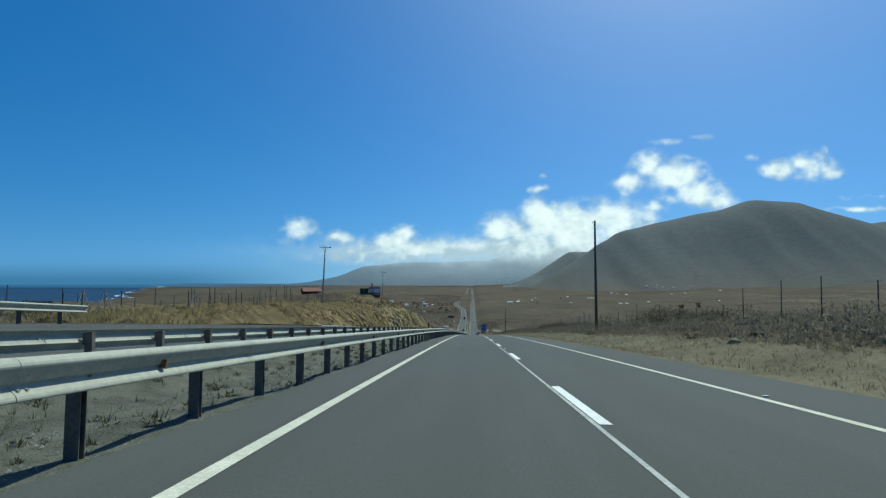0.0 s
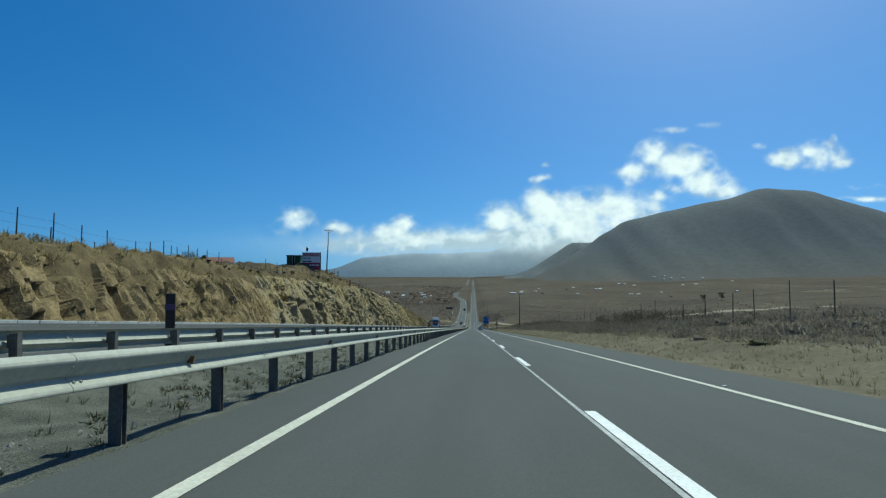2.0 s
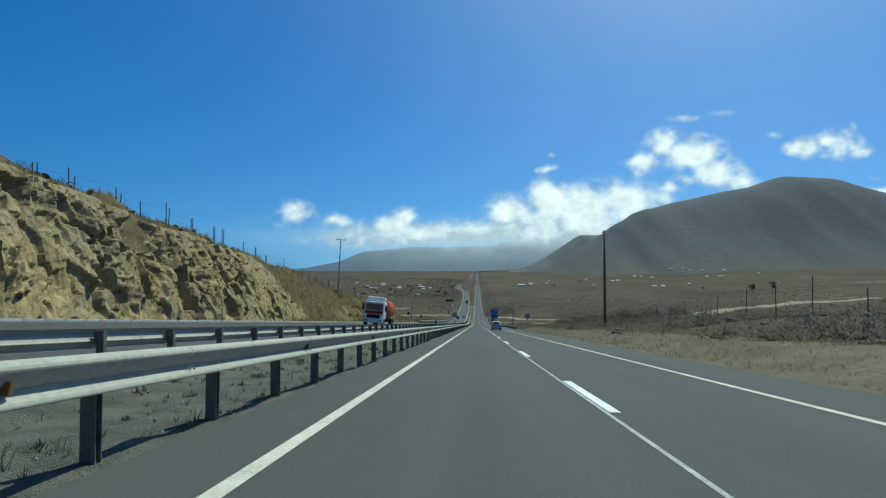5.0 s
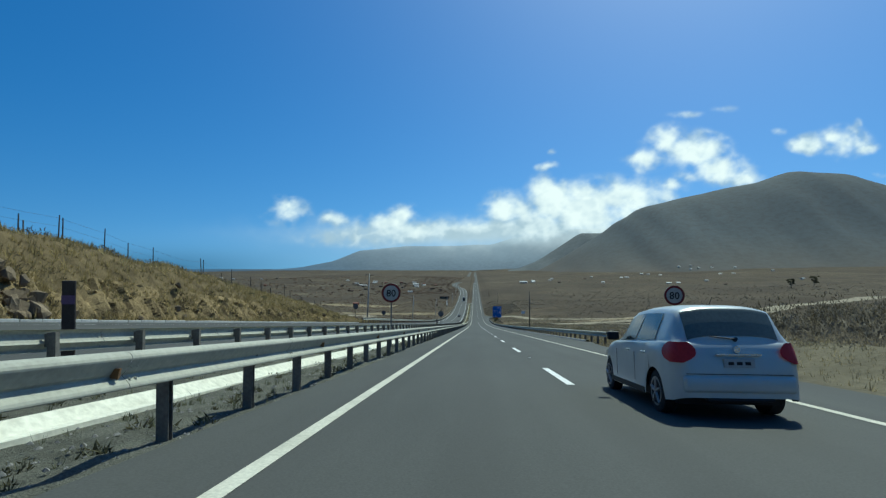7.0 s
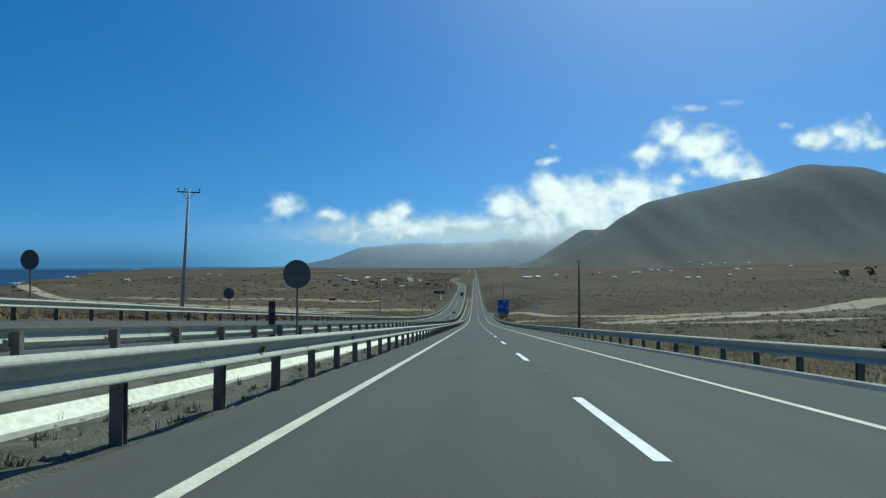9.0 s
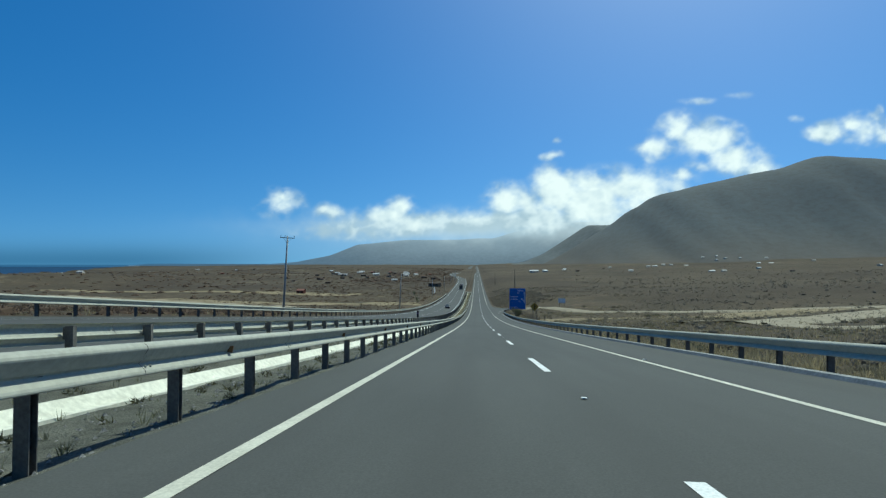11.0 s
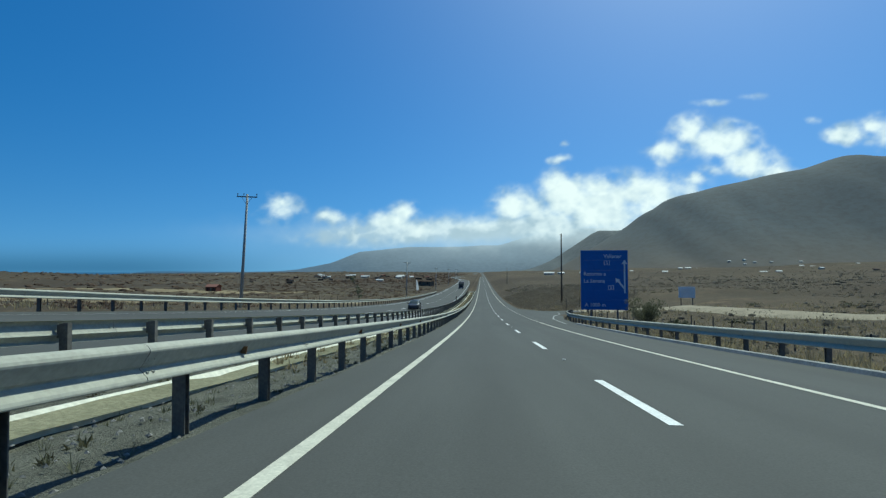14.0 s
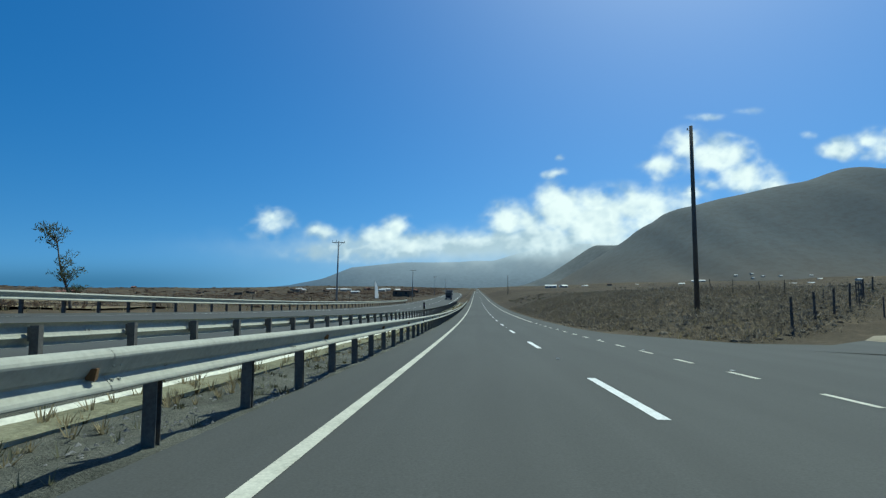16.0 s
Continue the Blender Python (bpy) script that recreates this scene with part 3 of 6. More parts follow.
def guardrail(label, xf, base, y0, y1, face, near0, near1):
    """A guardrail along x = xf(y), its rail bulging to the right (face 1) or left (-1); posts between near0 and near1 are parts, the rest one mesh."""
    root = tagged(new("guardrail"), label, "guardrail", "guardrails of the highway")
    root.matrix_basis = Matrix.Translation((xf(y0), y0, float(road_z(y0)) + base))
    inv = root.matrix_basis.inverted()
    far_v, far_f, count = [], [], 0
    pv, pf = [v.co.copy() for v in POST.vertices], [tuple(p.vertices) for p in POST.polygons]
    for k in range(int((y1 - y0) / GAP)):
        y = y0 + k * GAP + 0.8
        m = inv @ pose(xf(y), y, float(road_z(y)) + base, 0, random.uniform(-0.8, 0.8), (0 if face > 0 else 180) + random.uniform(-2, 2))
        if near0 <= y <= near1 and count < 298:
            ob = new("post", POST)
            ob.parent, ob.matrix_basis, count = root, m, count + 1
        else:
            o = len(far_v)
            far_v += [m @ v for v in pv]
            far_f += [tuple(i + o for i in f) for f in pf]
    if far_v:
        tagged(mesh_object("post_run", far_v, far_f, M_POST, False, root), kind="stuff")
    for k in range(int((y1 - y0) / BAY)):
        y = y0 + k * BAY + (0 if face > 0 else BAY)
        ob = new("beam", BEAM)
        ob.parent = root
        m = rail_pose(xf, base + 0.575, y0 + k * BAY, 1)
        if face < 0:
            sl = slope_deg(y0 + k * BAY + 2.0)
            m = pose(xf(y), y, float(road_z(y)) + base + 0.575, -sl, 0, 180 - math.degrees(math.atan2(xf(y) - xf(y - BAY), BAY)))
        ob.matrix_basis = inv @ m
    return root


near_rail = guardrail("weathered galvanised guardrail along the median", lambda y: -3.24, 0.0, -24.075, 744, 1, -25, 552)
guardrail("galvanised guardrail facing the opposite carriageway", lambda y: -6.62, 0.13, -23.975, 744, -1, -25, 552)
guardrail("galvanised guardrail on the far edge of the opposite carriageway", lambda y: -17.7, 1.05, 333, 702, 1, 333, 702)
guardrail("short galvanised guardrail end beside the opposite carriageway", lambda y: -17.7, 1.05, -25.5, 22.6, 1, -26, 23)
guardrail("galvanised guardrail along the outer shoulder, bending into the side road", lambda y: float(np.interp(y, (280, 552, 562, 572, 578, 584), (8.5, 8.5, 9.0, 10.4, 11.7, 13.3))), -0.2, 288.6, 583, -1, 288, 583)


def amber_mesh():
    bm = bmesh.new()
    q = [bm.verts.new(p) for p in ((0.012, -0.045, 0.20), (0.10, -0.045, 0.20), (0.085, -0.045, 0.105), (0.012, -0.045, 0.12), (0.012, 0.0, 0.20), (0.085, 0.0, 0.20), (0.075, 0.0, 0.115), (0.012, 0.0, 0.12))]
    for f in ((0, 1, 2, 3), (7, 6, 5, 4), (0, 4, 5, 1), (1, 5, 6, 2), (2, 6, 7, 3), (3, 7, 4, 0)):
        bm.faces.new([q[k] for k in f])
    me = bpy.data.meshes.new("reflector")
    bm.to_mesh(me)
    bm.free()
    me.materials.append(M_AMBER)
    return me


AMBER = amber_mesh()
for k in range(112):
    y = 5.4 + 5.925 * k
    ob = new("reflector", AMBER)
    ob.parent = near_rail
    ob.matrix_basis = near_rail.matrix_basis.inverted() @ pose(-3.24, y, float(road_z(y)) + 0.575, slope_deg(y))

# white gutter blocks at the foot of the slope, one by one
kerb = tagged(new("gutter_kerb"), "row of pale concrete gutter blocks below the slope", "kerb", kind="structure")
bmk = bmesh.new()
box(bmk, -0.16, 0.0, -0.25, 0.16, 0.985, 0.16, 0.02)
KERB = bpy.data.meshes.new("kerb_block")
bmk.to_mesh(KERB)
bmk.free()
KERB.materials.append(M_KERB)
for k in range(272):
    y = 58 + k
    ob = new("kerb_block", KERB)
    ob.parent = kerb
    ob.matrix_basis = pose(-17.75 + random.uniform(-0.02, 0.02), y, float(road_z(y)) + 1.06 + random.uniform(-0.015, 0.015), slope_deg(y))

# ---- the rock cut ----
def rock_material():
    m, n, l, b = mat("cut_rock", 0.95, 0, 0.15)
    v = coords(n, l)
    a, f, g = noise_node(n, l, v, 0.22, 6, 0.6), noise_node(n, l, v, 1.7, 8, 0.7, 0.6), noise_node(n, l, v, 9.0, 6, 0.7)
    c = ramp(n, l, f, [(0.25, (0.125, 0.09, 0.04)), (0.42, (0.32, 0.238, 0.108)), (0.6, (0.47, 0.36, 0.17)), (0.78, (0.63, 0.505, 0.26))])
    grey = ramp(n, l, g, [(0.3, (0.18, 0.146, 0.082)), (0.7, (0.44, 0.365, 0.222))])
    ochre = ramp(n, l, g, [(0.3, (0.28, 0.21, 0.10)), (0.7, (0.48, 0.39, 0.20))])
    c = mixc(n, l, ramp(n, l, a, [(0.4, (0, 0, 0)), (0.55, (1, 1, 1))]), c, grey)
    c = mixc(n, l, ramp(n, l, noise_node(n, l, v, 0.13, 3), [(0.52, (0, 0, 0)), (0.66, (0.8, 0.8, 0.8))]), c, ochre)
    # each block has its own tone
    lean = coords(n, l, 1.0, "Object", (1.0, 1.3, 0.62))
    for scale, lo in ((0.42, 0.7), (1.2, 0.55), (2.6, 0.6)):
        vo = n.new("ShaderNodeTexVoronoi")
        vo.inputs["Scale"].default_value = scale
        l.new(lean, vo.inputs["Vector"])
        c = mixc(n, l, ramp(n, l, vo.outputs["Color"], [(0.15, (1 - lo,) * 3), (0.6, (0, 0, 0))]), c, (0.18, 0.135, 0.067))
    # shade of the cracks between blocks, painted in as dark lines
    warp = n.new("ShaderNodeVectorMath")
    warp.operation = "ADD"
    wn_ = n.new("ShaderNodeTexNoise")
    wn_.inputs["Scale"].default_value = 0.9
    l.new(v, wn_.inputs["Vector"])
    l.new(v, warp.inputs[0])
    l.new(wn_.outputs["Color"], warp.inputs[1])
    for scale, width, dark in ((0.8, 0.04, 0.4), (2.1, 0.06, 0.32)):
        vo = n.new("ShaderNodeTexVoronoi")
        vo.feature = "DISTANCE_TO_EDGE"
        vo.inputs["Scale"].default_value = scale
        l.new(warp.outputs[0], vo.inputs["Vector"])
        c = mixc(n, l, ramp(n, l, vo.outputs["Distance"], [(0.0, (dark, dark, dark)), (width, (0, 0, 0))]), c, (0.05, 0.038, 0.022))
    l.new(c, b.inputs["Base Color"])
    bump(n, l, b, f, 0.5, 0.1)
    return m


M_ROCK = rock_material()


def cells(a, b, seed):
    """Nearest jittered cell: its number, and the way from its middle."""
    rng = np.random.RandomState(seed)
    jx, jy = rng.rand(128, 128), rng.rand(128, 128)
    best = np.full(a.shape, 9.0)
    num, da, db = np.zeros(a.shape, int), np.zeros(a.shape), np.zeros(a.shape)
    ia, ib = np.floor(a).astype(int), np.floor(b).astype(int)
    for p in (-1, 0, 1):
        for q in (-1, 0, 1):
            ca, cb = ia + p, ib + q
            ex, ey = a - ca - jx[ca % 128, cb % 128], b - cb - jy[ca % 128, cb % 128]
            d = ex * ex + ey * ey
            w = d < best
            best = np.where(w, d, best)
            num = np.where(w, (ca % 128) * 128 + cb % 128, num)
            da, db = np.where(w, ex, da), np.where(w, ey, db)
    return num, da, db


def blocks(a, b, seed):
    """Columns of uneven width, each broken into blocks: the block's number, and the way from its middle."""
    rng = np.random.RandomState(seed)
    wide, start, skew = rng.rand(512), rng.rand(512), rng.rand(512) - 0.5
    a = a + 0.45 * fbm(a * 0.9 + seed, 0 * a + 3.3 * seed, 2)
    col = np.floor(a).astype(int)
    da = a - col - 0.5
    b = b * (0.6 + 0.9 * wide[col % 512]) + 9 * start[col % 512] + 0.9 * skew[col % 512] * da
    row = np.floor(b).astype(int)
    return (col % 128) * 128 + row % 128, da, b - row - 0.5


FACES = {}


def rock_face(name, ya, yb, label, material, layers, tall=1.0, foot=0.0, upright=0.7):
    ys, us = np.arange(ya, yb, 0.1 if tall == 1 else 0.12), np.linspace(0, tall, 92 if tall == 1 else 46)
    Y, U = np.meshgrid(ys, us, indexing="ij")
    lean = 2.6 * U + 0.5 * fbm(Y / 7, 2 * U, 2)
    H = np.interp(Y + lean, CUT_Y, CUT_H)
    S = U * H
    ends = smooth(ya, ya + 10, Y) * (1 - smooth(yb - 12, yb, Y))
    rng = np.random.RandomState(3)
    off = 0
    # steep leaning joints: flat-faced blocks taller than wide, some broken out
    for size, amp, hollow, seed, cut_up in layers:
        n, da, db = cut_up(Y * 1.25 / size + 0.1 * fbm(Y / size, S / size, 2), S * upright / size + 0.15 * fbm(Y / size + 5, S / size, 2), seed)
        r, t1, t2 = rng.rand(16384), rng.rand(16384) - 0.5, rng.rand(16384) - 0.5
        off = off + amp * (0.7 * (r[n] - 0.5) + 1.9 * t1[n] * da + 1.3 * t2[n] * db) - 1.3 * amp * (r[n] < hollow)
    off[1:-1] = 0.1 * off[:-2] + 0.8 * off[1:-1] + 0.1 * off[2:]
    off[:, 1:-1] = 0.1 * off[:, :-2] + 0.8 * off[:, 1:-1] + 0.1 * off[:, 2:]
    # deep broken-out pockets, and patches where soil has run over the rock
    pocket = smooth(0.2, 0.27, fbm(Y / 5.5 + 31, S / 2.6 + 4, 3)) * smooth(0.3 * tall, 0.45 * tall, U)
    solid = smooth(-0.1, 0.04, fbm(Y / 6.5 + 2, S / 5.0, 3) + 0.03)
    rough = (0.42 + 0.65 * solid) * (1 - 0.4 * smooth(195, 225, Y)) * (1 - 0.8 * smooth(0.72 * tall, 0.92 * tall, U + 0.35 * fbm(Y / 6, S / 3, 3)))
    off = (off - 0.75 * pocket) * rough + 0.35 * fbm(Y / 3.2, S / 3.0) + 0.14 * fbm(Y / 0.6, S / 0.7, 3)
    off = np.maximum(off, -0.8 - 0.1 * off) * ends * (0.3 + 0.75 * smooth(0, 0.1, U)) * (1 - 0.6 * smooth(0.85 * tall, tall, U))
    inset = 0.6 * (1 - ends) + 0.9 * smooth(0.86 * tall, tall, U + 0.12 * fbm(Y / 2.5 + 4, S / 2))
    X = -18.5 - foot - 4.7 * U ** 1.05 + off - inset
    Z = road_z(Y + lean) + 1.05 + H * 0.93 * U ** 0.92 + 0.3 * off - inset
    nx = len(us)
    V = np.stack([X, Y + lean + 0.15 * off, Z], -1).reshape(-1, 3)
    FACES[name] = V
    i = (np.arange(len(ys) - 1)[:, None] * nx + np.arange(nx - 1)[None, :]).ravel()
    ob = mesh_object(name, V.tolist(), np.stack([i, i + 1, i + nx + 1, i + nx], 1).tolist(), material)
    return tagged(ob, label, "rock face", kind="structure")


M_CLAY = mottled("brown_clay_bank", (0.055, 0.040, 0.021), (0.345, 0.255, 0.128), 0.7, 0.95, 0, 0.1, 11, 0.9, 0.08)
cut = rock_face("rock_cut", 113, 236, "blasted tan and grey rock face beside the road", M_ROCK,
                ((2.5, 0.6, 0.07, 1, blocks), (1.0, 0.44, 0.15, 2, blocks), (0.52, 0.27, 0.15, 3, blocks), (0.4, 0.17, 0.0, 4, cells)))
EARTH = ((2.2, 0.32, 0.0, 5, cells), (0.95, 0.42, 0.1, 6, blocks), (0.5, 0.3, 0.15, 7, blocks), (0.45, 0.2, 0.0, 8, cells))
rock_face("earth_bank", 52, 124, "brown earth bank grooved by rain beside the road", M_CLAY, EARTH, 0.86, 0.0, 0.34)
rock_face("clay_bank", 247, 343, "crumbling brown clay foot of a grassy slope", M_CLAY, EARTH, 0.62, 0.55, 0.45)


def rock_mesh(seed):
    rng = random.Random(seed)
    bm = bmesh.new()
    for k in range(19):
        q = Vector((rng.gauss(0, 1), rng.gauss(0, 1), rng.gauss(0, 1))).normalized() * rng.uniform(0.44, 0.56)
        bm.verts.new((q.x, q.y, q.z * 0.8))
    bmesh.ops.convex_hull(bm, input=bm.verts)
    me = bpy.data.meshes.new("rock")
    bm.to_mesh(me)
    bm.free()
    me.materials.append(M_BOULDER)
    return me


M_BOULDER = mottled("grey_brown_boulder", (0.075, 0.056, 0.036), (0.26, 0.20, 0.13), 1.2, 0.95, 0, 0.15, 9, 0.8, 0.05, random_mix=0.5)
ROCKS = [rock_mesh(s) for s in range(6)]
rr = random.Random(5)
for k in range(110):
    y = rr.uniform(112, 226)
    x = rr.uniform(-25.6, -22.8)
    ob = new("rock", ROCKS[k % 6])
    ob.parent = cut
    s = rr.uniform(0.3, 0.7)
    ob.matrix_basis = pose(x, y, float(land_z(np.array(x), np.array(y))) + 0.3 + 0.15 * s, rr.uniform(-30, 30), rr.uniform(-30, 30), rr.uniform(0, 360)) @ Matrix.Diagonal((s, s * rr.uniform(0.7, 1.4), s * 0.8, 1))
for k in range(70):
    y = rr.uniform(108, 232)
    h = float(np.interp(y, CUT_Y, CUT_H))
    u = rr.random() ** 2.6 * 0.7
    ob = new("rock", ROCKS[k % 6])
    ob.parent = cut
    s = rr.uniform(0.2, 0.6)
    ob.matrix_basis = pose(-18.4 - 4.2 * u, y, float(road_z(y)) + 1.0 + h * 0.84 * u ** 0.92, rr.uniform(0, 360), rr.uniform(0, 360), rr.uniform(0, 360)) @ Matrix.Diagonal((s, s * rr.uniform(0.7, 1.4), s, 1))
outcrop = tagged(new("rock_outcrop"), "cluster of broken brown-grey rocks in a grassy slope", "rock outcrop", kind="structure")
for k in range(124):
    y = rr.gauss(273.2, 2.2) if k < 100 else rr.uniform(256, 325)
    x = -19.0 - rr.random() ** 1.2 * (2.7 if k < 100 else 2.2) * max(0.3, 1 - abs(y - 273.5) / 9 if k < 100 else 1)
    ob = new("rock", ROCKS[k % 6])
    ob.parent = outcrop
    s = rr.uniform(0.45, 1.2) if k < 100 else rr.uniform(0.2, 0.6)
    ob.matrix_basis = pose(x, y, float(land_z(np.array(x), np.array(y))) + 0.28 * s + 0.95 * float(smooth(-19.2, -20.4, np.array(x))), rr.uniform(-25, 25), rr.uniform(-25, 25), rr.uniform(0, 360)) @ Matrix.Diagonal((s * 0.8, s * rr.uniform(0.6, 1.0), s * rr.uniform(0.9, 1.5), 1))

# ---- plants ----
def leafy_mesh(name, centres, radii, per, leaf, material, flat=0.7, seed=1, wide=1.0, core=0.66):
    """Clumps of small pointed leaves round twiggy hearts at the given centres, as one mesh."""
    rng = np.random.RandomState(seed)
    n = len(centres)
    c = np.repeat(np.asarray(centres, float), per, 0)
    r = np.repeat(np.asarray(radii, float), per)
    d = rng.normal(size=(n * per, 3))
    d /= np.linalg.norm(d, axis=1)[:, None]
    d[:, 2] = np.abs(d[:, 2]) * flat * 1.4 - 0.1
    d[:, :2] *= wide
    p = c + d * (r * rng.uniform(0.35, 1.0, n * per) ** 0.6)[:, None]
    a = 0.6 * rng.normal(size=(n * per, 3)) + 0.7 * d + np.array([0, 0, 0.75])
    b = np.cross(a, rng.normal(size=(n * per, 3)))
    a /= np.linalg.norm(a, axis=1)[:, None]
    b /= np.linalg.norm(b, axis=1)[:, None]
    s = (leaf * rng.uniform(0.6, 1.3, n * per))[:, None] * (r / r.mean())[:, None] ** 0.6
    v = np.stack([p - a * s + b * s * 0.3, p - a * s * 0.7 - b * s * 0.4, p + a * s * 1.55], 1).reshape(-1, 3)
    f = np.arange(len(v)).reshape(-1, 3).tolist()
    if core:
        ang = np.arange(6) * np.pi / 3
        dome = np.concatenate([np.stack([np.cos(ang), np.sin(ang), 0 * ang - 0.15], 1), np.stack([0.72 * np.cos(ang + 0.5), 0.72 * np.sin(ang + 0.5), 0 * ang + 0.62], 1), [(0, 0, 1.0)]])
        size = np.asarray(radii, float)[:, None, None] * core * np.array([wide, wide, flat * 1.2])
        hv = np.asarray(centres, float)[:, None, :] + dome[None] * size * rng.uniform(0.65, 1.2, (n, 13, 1))
        o = len(v)
        tri = [(k, (k + 1) % 6, 6 + k) for k in range(6)] + [((k + 1) % 6, 6 + (k + 1) % 6, 6 + k) for k in range(6)] + [(6 + k, 6 + (k + 1) % 6, 12) for k in range(6)]
        f += (o + 13 * np.arange(n)[:, None, None] + np.array(tri)[None]).reshape(-1, 3).tolist()
        v = np.concatenate([v, hv.reshape(-1, 3)])
    me = bpy.data.meshes.new(name)
    me.from_pydata(v.tolist(), [], f)
    me.materials.append(material)
    return new(name, me)


def tuft_mesh(name, pts, heights, blades, material, seed=1, width=0.035):
    """Tufts of thin bent blades, as one mesh."""
    rng = np.random.RandomState(seed)
    n = len(pts)
    c = np.repeat(np.asarray(pts, float), blades, 0)
    h = np.repeat(np.asarray(heights, float), blades) * rng.uniform(0.6, 1.2, n * blades)
    ang = rng.uniform(0, 2 * np.pi, n * blades)
    out = np.stack([np.cos(ang), np.sin(ang), np.zeros_like(ang)], 1)
    side = np.stack([-np.sin(ang), np.cos(ang), np.zeros_like(ang)], 1)
    base = c + out * (0.25 * h * rng.uniform(0, 1, n * blades))[:, None]
    w = (width * (0.5 + h))[:, None]
    lean = rng.uniform(0.1, 0.9, n * blades)
    tip = base + out * (h * lean)[:, None] + np.array([0, 0, 1]) * (h * (1.1 - 0.4 * lean))[:, None]
    v = np.stack([base - side * w, base + side * w, tip], 1).reshape(-1, 3)
    v[:, 2] -= 0.03
    f = np.arange(len(v)).reshape(-1, 3)
    me = bpy.data.meshes.new(name)
    me.from_pydata(v.tolist(), [], f.tolist())
    me.materials.append(material)
    return new(name, me)


def plant_material(name, dark, light):
    m, n, l, b = mat(name, 0.85, 0, 0.15)
    g = n.new("ShaderNodeNewGeometry")
    v = coords(n, l)
    c = ramp(n, l, g.outputs["Random Per Island"], [(0.0, dark), (1.0, light)])
    c = mixc(n, l, ramp(n, l, noise_node(n, l, v, 0.25, 4), [(0.35, (0, 0, 0)), (0.65, (0.7, 0.7, 0.7))]), c, dark)
    l.new(c, b.inputs["Base Color"])
    tl, mx = n.new("ShaderNodeBsdfTranslucent"), n.new("ShaderNodeMixShader")
    mx.inputs[0].default_value = 0.42
    l.new(c, tl.inputs["Color"])
    l.new(b.outputs[0], mx.inputs[1])
    l.new(tl.outputs[0], mx.inputs[2])
    l.new(mx.outputs[0], n["Material Output"].inputs["Surface"])
    return m


M_SLOPEGRASS = plant_material("olive_dry_grass", (0.205, 0.165, 0.078), (0.53, 0.425, 0.21))
M_STRAW = plant_material("dry_grass", (0.21, 0.174, 0.10), (0.48, 0.405, 0.25))
M_MEDGRASS = plant_material("grey_green_weeds", (0.10, 0.105, 0.062), (0.27, 0.26, 0.17))
M_SCRUB = plant_material("grey_scrub", (0.125, 0.106, 0.078), (0.35, 0.30, 0.225))
M_BRUSH = plant_material("dark_brush", (0.13, 0.112, 0.084), (0.33, 0.285, 0.21))
M_THICKET = plant_material("thicket_leaves", (0.055, 0.046, 0.03), (0.19, 0.16, 0.105))
M_BROWNBRUSH = plant_material("brown_brush", (0.085, 0.058, 0.041), (0.235, 0.163, 0.11))
M_GREEN = plant_material("olive_scrub", (0.055, 0.053, 0.03), (0.15, 0.14, 0.08))
M_LEAF = plant_material("gum_leaves", (0.07, 0.085, 0.055), (0.2, 0.22, 0.15))
prng = np.random.RandomState(11)


def spread(n, x0, x1, y0, y1, patch=0.0, keep=None):
    x, y = prng.uniform(x0, x1, n), prng.uniform(y0, y1, n)
    k = np.ones(n, bool)
    if patch:
        k &= fbm(x / 12 + 40, y / 12) > prng.uniform(-patch, patch, n)
    if keep is not None:
        k &= keep(x, y)
    x, y = x[k], y[k]
    return np.stack([x, y, land_z(x, y)], 1)


def off_tracks(x, y):
    return ~((x > 8.2) & (x < 62) & (y > 586) & (y < np.interp(x, (9, 13.5, 20, 26, 34, 60), (599.5, 599.8, 605.5, 611.5, 619.5, 645))))


def stuff(ob, label, category):
    return tagged(ob, label, category, kind="stuff")


# turf under the grass
def relief(x, y):
    rills = smooth(132, 112, y) * smooth(-24.5, -22.6, x) * (-0.3 + 2.6 * np.abs(fbm(x / 3.5 + 9, y / 1.6, 3)) + 1.8 * np.abs(fbm(x / 1.2, y / 1.4 + 4, 3)))
    return (rills + 0.55 * np.abs(fbm(x / 1.3, y / 1.7 + 6, 3)) + 0.8 * np.abs(fbm(x / 2.6 + 3, y / 3.4, 3)) * smooth(215, 245, y)) * smooth(-19.2, -20.5, x)


M_TURF = mottled("dry_turf", (0.042, 0.031, 0.016), (0.20, 0.150, 0.078), 0.9, 0.95, 0, 0.1, 14, 0.8, 0.05)
M_VERGE = mottled("verge_soil", (0.062, 0.053, 0.034), (0.18, 0.154, 0.10), 0.4, 0.95, 0, 0.1, 14, 0.8, 0.05)
tagged(grid_mesh("grassy_slope", np.concatenate([np.arange(-44, -24, 1.0), np.arange(-24, -18.3, 0.22)]), np.concatenate([np.arange(28, 244, 0.5), np.arange(244, 354, 0.3)]), lambda x, y: land_z(x, y) + 0.07 + relief(x, y) - 0.25 * (1 - smooth(28, 40, y)) - 0.25 * smooth(342, 353, y) - 0.3 * (1 - smooth(-44, -40, x)), M_TURF),
       "tan dry turf on the cut slope", "ground", kind="structure")
tagged(grid_mesh("verge", np.arange(7.4, 17.1, 0.8), np.arange(-30, 286, 2.0), lambda x, y: land_z(x, y) + 0.05 - 0.2 * smooth(13.5, 17, x) + 0.1 * fbm(x / 2.0, y / 2.0) * smooth(8, 9, x), M_VERGE), "tan soil verge with dry grass", "ground", kind="structure")

